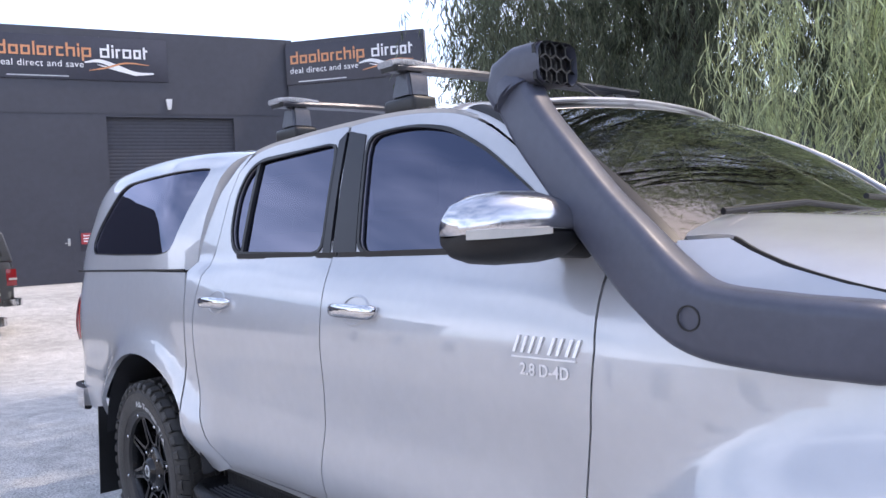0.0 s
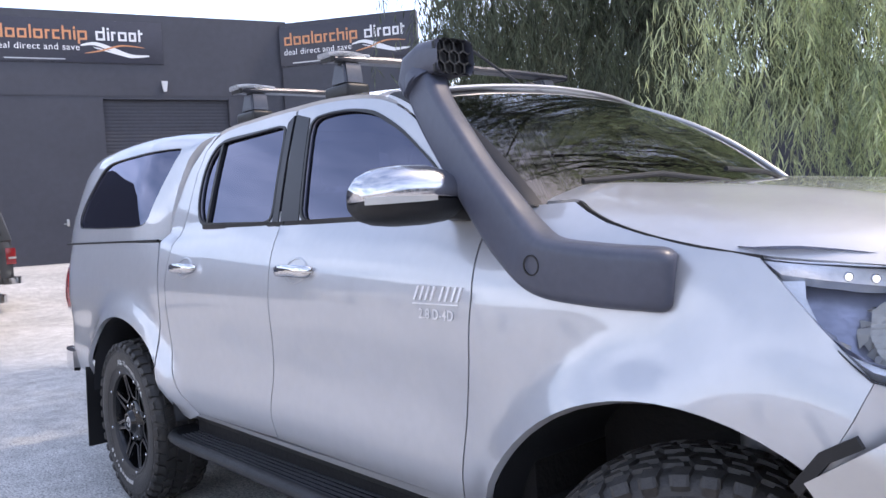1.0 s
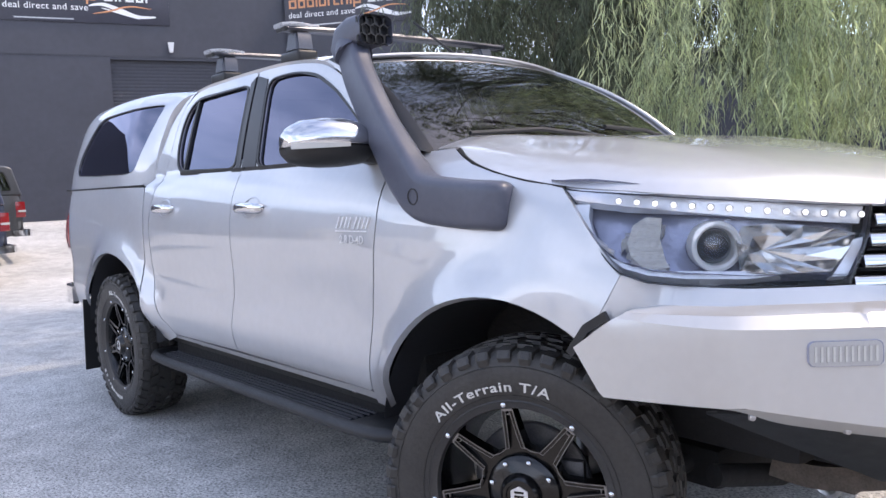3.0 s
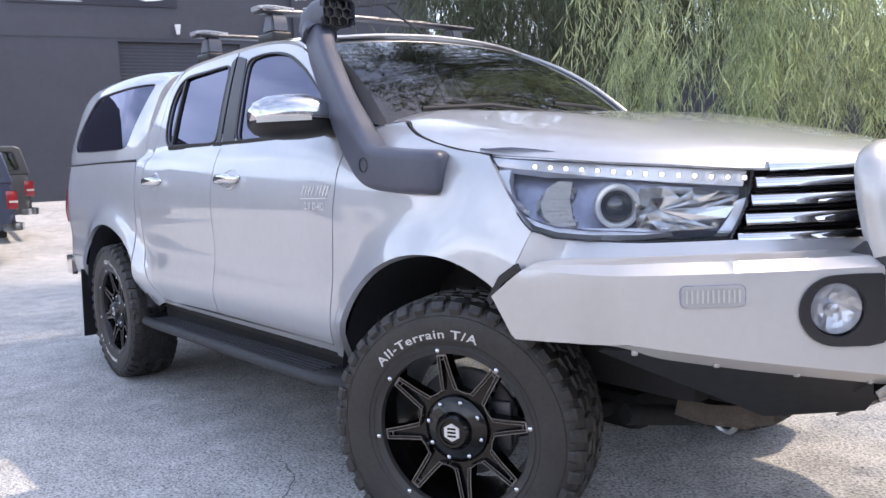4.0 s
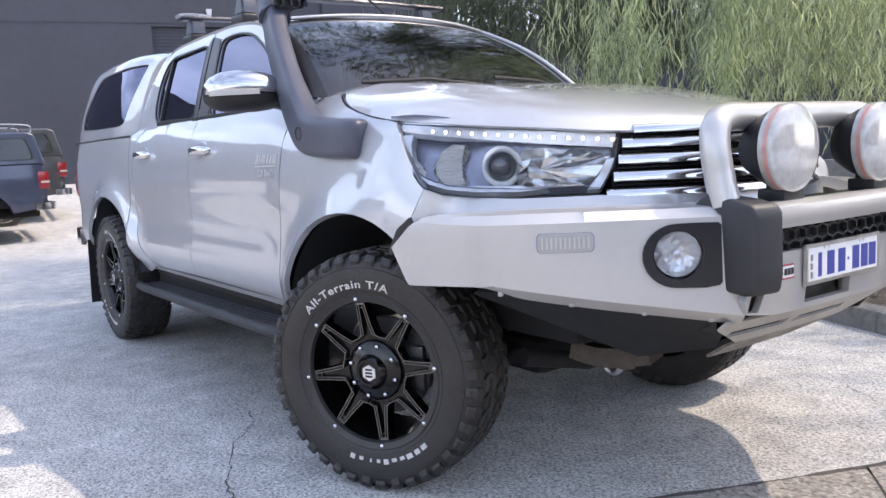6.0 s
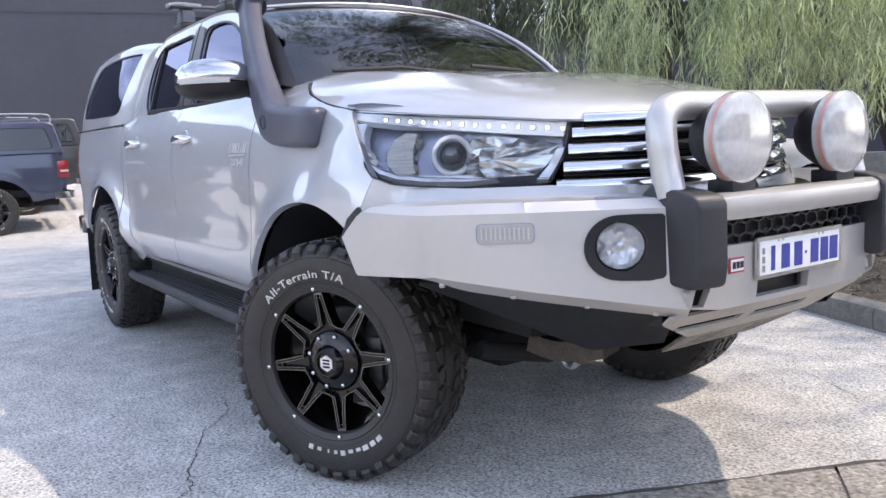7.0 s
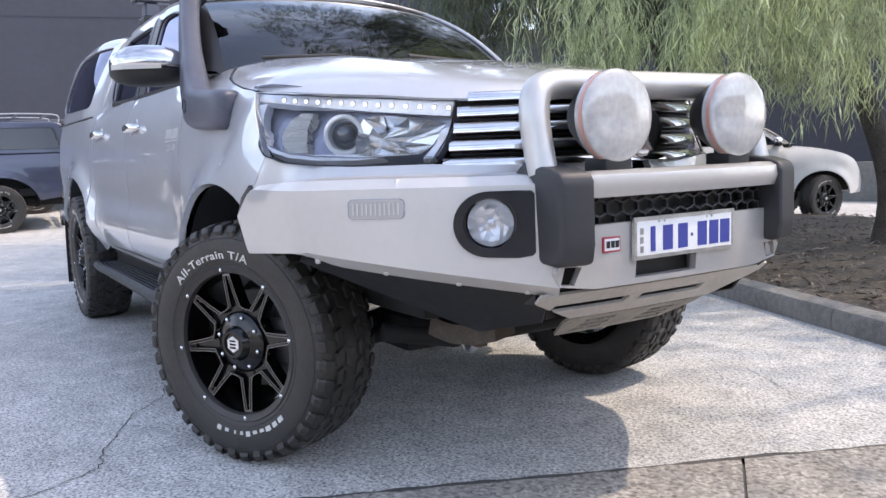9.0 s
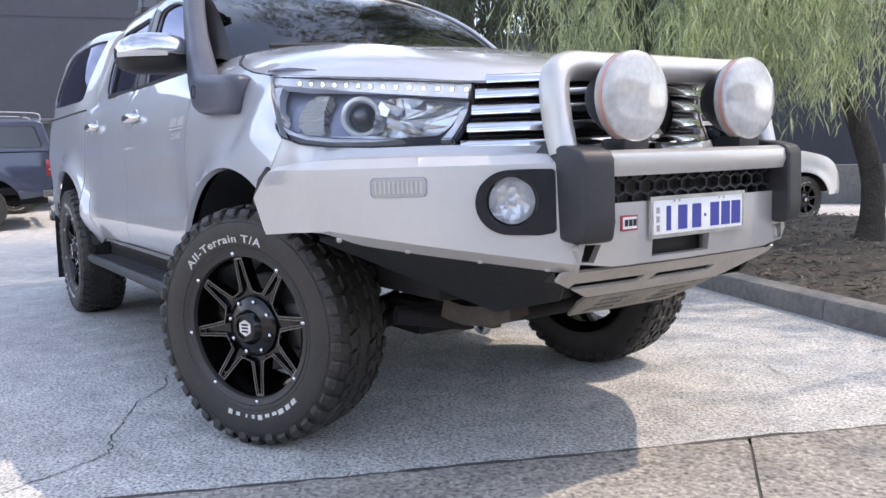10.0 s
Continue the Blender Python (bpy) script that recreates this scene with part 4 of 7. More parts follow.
def wing_fn(u, z):
    """The folded plate, its top edge rolled in and its foot turned under."""
    p = wing_at(u)
    q = wing_at(u + 0.01)
    t = (q - wing_at(u - 0.01)).normalized()
    n = Vector((t.y, -t.x, 0))
    top = WT(u)
    d = 0.030 - (top - z)
    roll = 0.030 - math.sqrt(max(0.0, 0.030**2 - max(0.0, d) ** 2)) if d > 0 else 0.0
    lean = 0.05 * max(0.0, 0.90 - z) * mixf(0, 1, (u - u_b) / 0.3)
    return Vector((p.x, p.y, z)) - n * (roll - lean)


lo_f = 0.652
zb = lambda u: 0.748 + (lo_f - 0.748) * max(0.0, (u - u_b) / (u_f - u_b)) if u > u_b else 0.748 - 0.022 * (1 - u / u_b)
us = [u_b + (u_f - u_b) * i / 6 for i in range(7)]
wing_o = [(0.0, 0.826), (0.070, 0.735), (0.085, 0.724), (0.25, 0.738), *[(u, zb(u)) for u in us], (u_f, 0.9279), *[(u_f - (u_f - 0.13) * i / 12, WT(u_f - (u_f - 0.13) * i / 12) - 0.0001) for i in range(1, 13)]]
UC = wing_u(1.004)
BEZ = [*[(UC + 0.086 * math.cos(radians(a)), 0.812 + 0.080 * math.sin(radians(a))) for a in range(90, 271, 12)], (UC + 0.07, 0.729), (UC + 0.105, 0.734), (UC + 0.112, 0.742), (UC + 0.112, 0.884), (UC + 0.105, 0.891), (UC + 0.05, 0.8925)]
for s in (-1, 1):
    w = part("wing", mirror(sheet(wing_o, wing_fn, 0.022, 0.012, (0.5, -0.8, 0), [grow(BEZ, -0.012)]), s), M_BAR, bar)
    # flat top of the wing, back to the body
    bm = bmesh.new()
    n = 26
    rows = []
    for i in range(n + 1):
        u = 0.125 + (u_f - 0.125) * i / n
        a = wing_fn(u, WT(u) - 0.0001)
        t = (wing_at(u + 0.01) - wing_at(u - 0.01)).normalized()
        inn = Vector((-t.y, t.x, 0))
        rows.append([bm.verts.new(a + inn * k + Vector((0, 0, h))) for k, h in ((0, 0), (0.03, 0.003), (0.09, 0.006), (0.10, -0.03))])
    for p, q in zip(rows, rows[1:]):
        for k in range(3):
            bm.faces.new((p[k], q[k], q[k + 1], p[k + 1]))
    bm.normal_update()
    if sum(f.normal.z for f in bm.faces) < 0:
        bmesh.ops.reverse_faces(bm, faces=bm.faces[:])
    part("wing_top", mirror(bm, s), M_BAR, w)
    # turned-under foot
    bm = bmesh.new()
    rows = []
    for u in [0.10 + (u_f - 0.10) * i / n for i in range(n + 1)]:
        z = zb(u) if u > 0.25 else 0.724 + (u - 0.085) * 0.085
        a = wing_fn(u, z)
        t = (wing_at(u + 0.01) - wing_at(u - 0.01)).normalized()
        inn = Vector((-t.y, t.x, 0))
        k = mixf(0.02, 1, (u - u_b + 0.06) / 0.14)
        rows.append([bm.verts.new(a + inn * (f * k) + Vector((0, 0, h * k))) for f, h in ((0, 0), (0.012, -0.012), (0.032, -0.028), (0.05, -0.012))])
    for p, q in zip(rows, rows[1:]):
        for k in range(3):
            bm.faces.new((p[k], q[k], q[k + 1], p[k + 1]))
    bmesh.ops.recalc_face_normals(bm, faces=bm.faces[:])
    part("wing_foot", mirror(bm, s), M_BAR, w)
    # fog lamp in its black surround
    bz = part("fog_surround", mirror(sheet(BEZ, lambda u, v: wing_fn(u, v) + Vector((0.73, -0.685, 0)) * (0.007 - 0.003 * mixf(0, 1, (u - UC) / 0.08)), 0.012, 0.02, (0.7, -0.7, 0), holes=[[(wing_u(1.004) + 0.062 * math.cos(2 * math.pi * k / 24), 0.814 + 0.062 * math.sin(2 * math.pi * k / 24)) for k in range(24)]]), s), M_GLOSS, bar, "gloss black fog lamp surround")
    m = Matrix.Translation((1.002, -0.523, 0.814)) @ pose(0, 0, 0, 0, 0, -40)
    bm = bmesh.new()
    lathe(bm, [(-0.03, 0.064), (0.004, 0.066), (0.011, 0.0645), (0.010, 0.061)], n=32, axis="x")
    bmesh.ops.transform(bm, matrix=m, verts=bm.verts[:])
    fog = part("fog_lamp", mirror(bm, s), M_SEAL_SHADE, bar, "round clear fog lamp")
    bm = bmesh.new()
    lathe(bm, [(0.008, 0.0615), (0.014, 0.048), (0.019, 0.02), (0.020, 0.0)], n=28, axis="x")
    bmesh.ops.transform(bm, matrix=m, verts=bm.verts[:])
    part("fog_lens", mirror(bm, s), M_LENS, fog)
    bm = bmesh.new()
    # many small facets, set out in a staggered net
    rf = random.Random(6)
    net = [(0.0, 0.0)] + [(0.0115 * k, 2 * math.pi * (i + 0.5 * (k % 2)) / (5 * k + 2)) for k in range(1, 6) for i in range(5 * k + 2)]
    flat = [Vector((r * math.cos(a), r * math.sin(a))) for r, a in net]
    vs_, _, fs_, *_ = delaunay_2d_cdt(flat, [], [], 0, 1e-7)
    V = [bm.verts.new((-0.020 + 0.020 * (p.length / 0.058) ** 2 + rf.uniform(-0.0026, 0.0026) * (0.01 < p.length < 0.055), p[0], p[1])) for p in vs_]
    for f in fs_:
        bm.faces.new([V[i] for i in f])
    lathe(bm, [(-0.018, 0.011), (-0.004, 0.010), (0.0, 0.0)], n=12, axis="x")
    bmesh.ops.transform(bm, matrix=m, verts=bm.verts[:])
    part("fog_reflector", mirror(bm, s), M_FOG, fog, smooth=False)
    # marker lamp let into the wing
    u0, u1 = wing_u(0.787), wing_u(0.880)
    rr = 0.012
    pl = [(u0 + rr + rr * math.cos(a), z + rr * math.sin(a)) for a0, z in ((90, 0.880 - rr), (180, 0.832 + rr)) for a in [radians(a0 + 30 * k) for k in range(4)]]
    pl += [(u1 - rr + rr * math.cos(a), z + rr * math.sin(a)) for a0, z in ((270, 0.832 + rr), (0, 0.880 - rr)) for a in [radians(a0 + 30 * k) for k in range(4)]]
    nb = Vector((0.70, -0.715, 0))
    mk = part("marker_lamp", mirror(sheet(pl, lambda u, v: wing_fn(u, v) + nb * 0.005, 0.01, 0.012, (0.7, -0.7, 0)), s), M_MARKER, bar, "frosted marker lamp")
    part("marker_seal", mirror(sheet(grow(pl, 0.003), lambda u, v: wing_fn(u, v) + nb * 0.003, 0.01, 0.008, (0.7, -0.7, 0), holes=[grow(pl, -0.001)]), s), M_HOUSING, mk)
    for r in range(1):
        for k in range(11):
            u, z = u0 + 0.012 + (u1 - u0 - 0.024) * k / 10, 0.856
            bm = bmesh.new()
            box(bm, -0.0022, 0.0022, -0.0012, 0.0012, -0.015, 0.015)
            bmesh.ops.transform(bm, matrix=Matrix.Translation(wing_fn(u, z) + nb * 0.0062) @ pose(0, 0, 0, 0, 0, 45), verts=bm.verts[:])
            part("lens_rib", mirror(bm, s), M_CLEARPL, mk)
    # black guard below the wing
    def guard_fn(a, b):
        top = wing_fn(u_b - 0.05 + (u_f - u_b + 0.02) * a, 0.75)
        top.z = zb(u_b - 0.05 + (u_f - u_b + 0.02) * a) - 0.020
        top += Vector((-0.022, 0.026, 0))
        low = Vector((0.60, -0.86, 0.715)).lerp(Vector((0.76, -0.40, 0.485)), a / 0.72) if a < 0.72 else Vector((0.76, -0.40, 0.485)).lerp(Vector((1.00, -0.37, 0.545)), (a - 0.72) / 0.28)
        return top.lerp(low, b)
    g = part("wing_guard", mirror(sheet([(0, 0), (1, 0), (1, 1), (0.72, 1), (0.0, 1)], guard_fn, 0.08, 0.006, (0.5, -0.8, -0.2)), s), M_PLASTIC, bar, "black plastic under guard")
    for a in (0.10, 0.38, 0.66, 0.92):
        bm = bmesh.new()
        lathe(bm, [(0.0, 0.008), (0.006, 0.007), (0.008, 0.0)], n=8, axis="x")
        box(bm, -0.001, 0.002, -0.007, 0.007, -0.006, 0.006)
        bmesh.ops.transform(bm, matrix=Matrix.Translation(guard_fn(a, 0.03) + Vector((0.008, -0.008, 0))) @ pose(0, 0, 0, 0, 0, -42), verts=bm.verts[:])
        part("bolt", mirror(bm, s), M_ALLOY, g)
    # black strip at the tip of the wing
    bm = bmesh.new()
    sweep(bm, [(0.274, -0.908, 0.806), (0.325, -0.908, 0.872), (0.382, -0.904, 0.906)], [(-0.006, -0.011), (0.006, -0.011), (0.006, 0.011), (-0.006, 0.011)])
    part("edge_strip", mirror(bm, s), M_PLASTIC, bar)
    # buffer
    bm = bmesh.new()
    sec = [(1.050, 0.968), (1.060, 0.952), (1.125, 0.944), (1.172, 0.932), (1.184, 0.912), (1.186, 0.76), (1.178, 0.712), (1.150, 0.706), (1.06, 0.716), (1.02, 0.80), (1.0, 0.93)]
    prism(bm, sec, lambda a, b: Vector((a - 0.020, -0.437, b)), lambda a, b: Vector((a, -0.345, b)))
    bmesh.ops.bevel(bm, geom=[e for e in bm.edges], offset=0.015, segments=3, profile=0.6, affect="EDGES")
    part("buffer", mirror(bm, s), M_BUFFER, bar, "black moulded buffer")

# middle of the bar: top rail, mesh, face plate
bm = bmesh.new()
rail = [(0.012, -0.028), (0.022, 0.0), (0.017, 0.026), (-0.004, 0.036), (-0.04, 0.036), (-0.06, 0.02), (-0.06, -0.028)]
sweep(bm, [(1.162 - 0.10 * y * y, y, 0.896) for y in [-0.36 + 0.06 * i for i in range(13)]], rail)
part("top_rail", bm, M_BAR, bar)
bm = bmesh.new()
FACE = [(-0.36, 0.800), (0.36, 0.800), (0.42, 0.690), (0.405, 0.655), (0.30, 0.640), (-0.30, 0.640), (-0.405, 0.655), (-0.42, 0.690)]
face_fn = lambda y, z: Vector((1.140 - 0.10 * y * y - 0.10 * max(0.0, 0.70 - z), y, z))
face = part("face_plate", sheet(FACE, face_fn, 0.03, 0.02, (1, 0, 0), holes=[[(-0.405, 0.660), (-0.365, 0.655), (-0.345, 0.700), (-0.395, 0.703)], [(0.365, 0.655), (0.405, 0.660), (0.395, 0.703), (0.345, 0.700)], [(-0.17, 0.655), (0.05, 0.655), (0.05, 0.70), (-0.17, 0.70)]]), M_BAR, bar)
# solid black boxes stand for shade in the hollow, winch opening and fairlead slot
boxpart("bar_cavity", 0.99, 1.04, -0.42, 0.42, 0.60, 0.92, M_SEAL_SHADE, bar, bevel=0)
boxpart("winch_panel", 1.085, 1.095, -0.20, 0.20, 0.645, 0.71, M_SEAL_SHADE, bar, bevel=0.003)
boxpart("fairlead", 1.10, 1.128, 0.055, 0.135, 0.652, 0.704, M_ALLOY, bar, "grey steel fairlead plate", bevel=0.004)
boxpart("fairlead_slot", 1.126, 1.1295, 0.075, 0.085, 0.668, 0.690, M_SEAL_SHADE, bar, bevel=0)
# hexagon mesh
bm = bmesh.new()
hex_w, hex_h = 0.0275, 0.0205
for i in range(-8, 9):
    for j in range(3):
        cy, cz = i * hex_w * 1.85, 0.806 + j * hex_h * 1.53
        if j % 2:
            cy += hex_w * 0.925
        if abs(cy) > 0.345:
            continue
        x = 1.130 - 0.10 * cy * cy
        ring = [[(cy + q * hex_w * sy, cz + q * hex_h * sz) for sy, sz in ((0, 1), (1, 0.5), (1, -0.5), (0, -1), (-1, -0.5), (-1, 0.5))] for q in (1.02, 0.86)]
        v = [[bm.verts.new((x, *p)) for p in q] for q in ring]
        w = [bm.verts.new((x - 0.014, *p)) for p in ring[1]]
        for k in range(6):
            n = (k + 1) % 6
            bm.faces.new((v[0][k], v[0][n], v[1][n], v[1][k]))
            bm.faces.new((v[1][k], v[1][n], w[n], w[k]))
part("mesh_insert", bm, M_BUFFER, bar, "black hexagonal mesh")
# number plate: plain bars in place of its characters
plate = part("number_plate", box(bmesh.new(), 1.143, 1.148, -0.186, 0.186, 0.706, 0.806, 0.002), M_PLATE, bar, "white number plate with blue characters")
part("plate_frame", sheet([(-0.190, 0.702), (0.190, 0.702), (0.190, 0.810), (-0.190, 0.810)], lambda a, b: Vector((1.1495, a, b)), 0.05, 0.008, (1, 0, 0), holes=[[(-0.180, 0.712), (0.180, 0.712), (0.180, 0.800), (-0.180, 0.800)]]), M_STEEL, plate)
for y, w in ((-0.122, 0.017), (-0.068, 0.036), (-0.012, 0.036), (0.062, 0.036), (0.108, 0.036), (0.152, 0.038)):
    boxpart("character_bar", 1.1480, 1.1490, y - w / 2, y + w / 2, 0.720, 0.784, M_PLATEBLUE, plate, bevel=0)
boxpart("character_bar", 1.1480, 1.1490, 0.018, 0.026, 0.748, 0.756, M_PLATEBLUE, plate, bevel=0)
for z in (0.728, 0.751, 0.774):
    boxpart("character_bar", 1.1480, 1.1490, -0.168, -0.156, z - 0.008, z + 0.008, M_ALLOY, plate, bevel=0)
for y in (-0.10, -0.08, 0.08, 0.10):
    boxpart("plate_screw", 1.1480, 1.1500, y - 0.003, y + 0.003, 0.793, 0.799, M_STEEL, plate, bevel=0.001)
badge = boxpart("badge", 1.128, 1.136, -0.282, -0.222, 0.728, 0.768, M_BADGERED, bar, "small red-edged badge", bevel=0.003)
boxpart("badge_field", 1.134, 1.1375, -0.277, -0.227, 0.733, 0.763, M_PLATE, badge, bevel=0.001)
for i in range(3):
    boxpart("badge_mark", 1.1370, 1.1385, -0.272 + i * 0.0150, -0.260 + i * 0.0150, 0.740, 0.757, M_SEAL_SHADE, badge, bevel=0)
# skid plates under the bar
def skid(x0, z0, x1, z1, hw, hw2, holes, material):
    fn = lambda a, b: Vector((x0 + (x1 - x0) * b - 0.10 * a * a, a, z0 + (z1 - z0) * b))
    return part("skid_plate", sheet([(-hw, 0), (hw, 0), (hw, 0.25), (hw2, 1), (-hw2, 1), (-hw, 0.25)], fn, 0.04, 0.008, (1, 0, -0.5), holes=holes), material, bar)


M_RUST = mat("rusty_steel", (0.085, 0.068, 0.055), 0.8, 0.2, vary=0.35, scale=20, bump=0.2, bscale=80)
M_SKID = mat("dusty_silver_plate", (0.42, 0.40, 0.37), 0.5, 0.3, vary=0.12, scale=9, bump=0.05, bscale=200)
skid(1.096, 0.628, 1.000, 0.541, 0.43, 0.27, [[(k - 0.125, 0.40), (k + 0.125, 0.40), (k + 0.115, 0.62), (k - 0.135, 0.62)] for k in (-0.235, 0.06)], M_SKID)
skid(0.990, 0.536, 0.860, 0.462, 0.26, 0.21, [[(k - 0.055, b), (k + 0.055, b), (k + 0.055, b + 0.14), (k - 0.055, b + 0.14)] for k in (-0.12, 0.12) for b in (0.22, 0.46, 0.70)], M_GUARD)
# black backing box stands for the shade behind the skid plate slots
boxpart("winch_cradle", 0.86, 0.93, -0.30, 0.30, 0.53, 0.62, M_SEAL_SHADE, bar, bevel=0.01)
for s in (-1, 1):
    bm = bmesh.new()
    sweep(bm, spline([(0.74, s * 0.30, 0.475), (0.66, s * 0.32, 0.455), (0.57, s * 0.34, 0.445), (0.48, s * 0.36, 0.46)], 5), [(-0.045, -0.028), (0.045, -0.02), (0.05, 0.02), (-0.04, 0.03)])
    part("arm_mount", bm, M_RUST, car, "dusty steel suspension mount")
# tow eye and lower arms
bm = bmesh.new()
lathe(bm, [(0.03 * math.sin(a) * 0.4, 0.032 + 0.011 * math.cos(a)) for a in [i * math.pi / 4 for i in range(9)]], n=20, axis="y", centre=(0.60, -0.33, 0.425))
part("tow_eye", bm, M_STEEL, car, "rusty steel tow eye")
boxpart("tow_bracket", 0.62, 0.68, -0.355, -0.315, 0.415, 0.475, M_RUST, car, "dusty steel bracket", bevel=0.008)
for s in (-1, 1):
    bm = bmesh.new()
    tube(bm, [(0.05, s * 0.30, 0.42), (0.03, s * 0.50, 0.37), (0.0, s * 0.68, 0.34)], 0.035, 10)
    tube(bm, [(0.30, s * 0.28, 0.43), (0.18, s * 0.48, 0.38), (0.02, s * 0.68, 0.34)], 0.030, 10)
    part("control_arm", bm, M_DARK, car)
    bm = bmesh.new()
    tube(bm, [(0.02, s * 0.55, 0.36), (0.0, s * 0.52, 0.85)], 0.045, 12)
    part("strut", bm, M_ALLOY, car)
bm = bmesh.new()
tube(bm, [(0.40, -0.52, 0.44), (0.46, -0.30, 0.40), (0.46, 0.30, 0.40), (0.40, 0.52, 0.44)], 0.03, 10)
part("sway_bar", bm, M_DARK, car)
bm = bmesh.new()
tube(bm, [(-3.085, -0.70, 0.40), (-3.085, 0.70, 0.40)], 0.055, 12)
lathe(bm, [(-0.14, 0.05), (-0.10, 0.13), (0.0, 0.16), (0.10, 0.13), (0.14, 0.05)], n=18, axis="y", centre=(-3.085, 0.1, 0.40))
part("rear_axle", bm, M_DARK, car)

# hoop and driving lamps
bm = bmesh.new()
hp = spline([(1.058, -0.402, 0.925), (1.040, -0.402, 1.00), (1.028, -0.402, 1.07), (1.018, -0.385, 1.125), (1.010, -0.33, 1.148), (1.008, -0.22, 1.150), (1.01, 0, 1.150), (1.008, 0.22, 1.150), (1.010, 0.33, 1.148), (1.018, 0.385, 1.125), (1.028, 0.402, 1.07), (1.040, 0.402, 1.00), (1.058, 0.402, 0.925)], 7)
sweep(bm, hp, disc(0.038, 20), up=(1, 0, 0))
part("hoop", bm, M_BAR, bar, "silver tubular hoop")
for y in (-0.228, 0.222):
    lamp = part("driving_lamp", lathe(bmesh.new(), [(-0.115, 0.0), (-0.115, 0.035), (-0.10, 0.062), (-0.06, 0.088), (-0.025, 0.104), (-0.004, 0.111), (0.012, 0.112), (0.016, 0.109)], n=48, axis="x", centre=(1.118, y, 1.064)), M_PLASTIC, bar, "round driving lamp with a milky clip-on cover")
    part("lamp_bowl", lathe(bmesh.new(), [(-0.085, 0.0), (-0.083, 0.03), (-0.06, 0.065), (-0.03, 0.09), (0.008, 0.107)], n=40, axis="x", centre=(1.118, y, 1.064)), M_REFL, lamp)
    part("cover", lathe(bmesh.new(), [(-0.012, 0.1135), (0.014, 0.1145), (0.022, 0.1125), (0.027, 0.107), (0.032, 0.090), (0.036, 0.05), (0.038, 0.0)], n=48, axis="x", centre=(1.118, y, 1.064)), M_COVER, lamp, "milky white protective cover")
    bm = bmesh.new()
    ring = []
    for i in range(17):
        a = radians(115 + 130 * i / 16)
        ring.append((1.127, y + 0.1148 * math.cos(a), 1.064 + 0.1148 * math.sin(a)))
    sweep(bm, ring, [(-0.0010, -0.006), (0.0010, -0.006), (0.0010, 0.005), (-0.0010, 0.005)], up=(1, 0, 0))
    part("marker_strip", bm, M_ORANGE, lamp, "faded red marker strip")
    bm = bmesh.new()
    box(bm, 1.06, 1.14, y - 0.045, y + 0.045, 0.925, 0.962, 0.008)
    box(bm, 1.075, 1.115, y - 0.03, y + 0.03, 0.955, 1.0, 0.006)
    part("bracket", bm, M_PLASTIC, lamp)

# ---- wheels ----
def text_mesh(body, size, material, bend=0.0, extrude=0.0015, spacing=1.0, bold=0.0):
    """Built-in lettering as a mesh in the plane x, z, centred; bent round a circle when asked."""
    cu = bpy.data.curves.new("lettering", "FONT")
    cu.body, cu.size, cu.extrude, cu.align_x, cu.align_y = body, size, extrude, "CENTER", "CENTER"
    cu.space_character, cu.offset = spacing, bold
    tmp = new("lettering", cu)
    me = bpy.data.meshes.new_from_object(tmp.evaluated_get(bpy.context.evaluated_depsgraph_get()))
    bpy.data.objects.remove(tmp)
    bpy.data.curves.remove(cu)
    bm = bmesh.new()
    bm.from_mesh(me)
    bpy.data.meshes.remove(me)
    return bm


def letters_of(bm):
    """Split flat lettering into one mesh for each letter."""
    seen, isl = set(), []
    for v in bm.verts:
        if v in seen:
            continue
        todo, grp = [v], []
        seen.add(v)
        while todo:
            a = todo.pop()
            grp.append(a)
            for e in a.link_edges:
                b = e.other_vert(a)
                if b not in seen:
                    seen.add(b)
                    todo.append(b)
        isl.append([min(p.co.x for p in grp), max(p.co.x for p in grp), grp])
    isl.sort(key=lambda q: q[0])
    out = []
    for lo, hi, grp in isl:
        if out and lo < out[-1][1] - 0.4 * min(hi - lo, out[-1][1] - out[-1][0]):
            out[-1][1] = max(hi, out[-1][1])
            out[-1][2] += grp
        else:
            out.append([lo, hi, list(grp)])
    res = []
    for lo, hi, grp in out:
        g = set(grp)
        nb = bmesh.new()
        mp = {v: nb.verts.new(v.co) for v in grp}
        for f in bm.faces:
            if f.verts[0] in g:
                nb.faces.new([mp[v] for v in f.verts])
        res.append(nb)
    bm.free()
    return res


M_DISC = mat("worn_brake_iron", (0.10, 0.10, 0.105), 0.45, 0.6, vary=0.25, scale=30, rvary=0.1)
TYRE_R, RIM_R = 0.402, 0.256
TYRE = [(-0.128, 0.250), (-0.134, 0.262), (-0.140, 0.285), (-0.1430, 0.315), (-0.1405, 0.345), (-0.134, 0.368), (-0.122, 0.384), (-0.10, 0.391), (0.0, 0.394), (0.10, 0.391), (0.122, 0.384), (0.134, 0.368), (0.143, 0.315), (0.134, 0.262), (0.128, 0.250)]


def face_y(r):
    return float(np.interp(r, [0.250, 0.262, 0.285, 0.315, 0.345, 0.368], [-0.128, -0.134, -0.140, -0.1430, -0.1405, -0.134]))


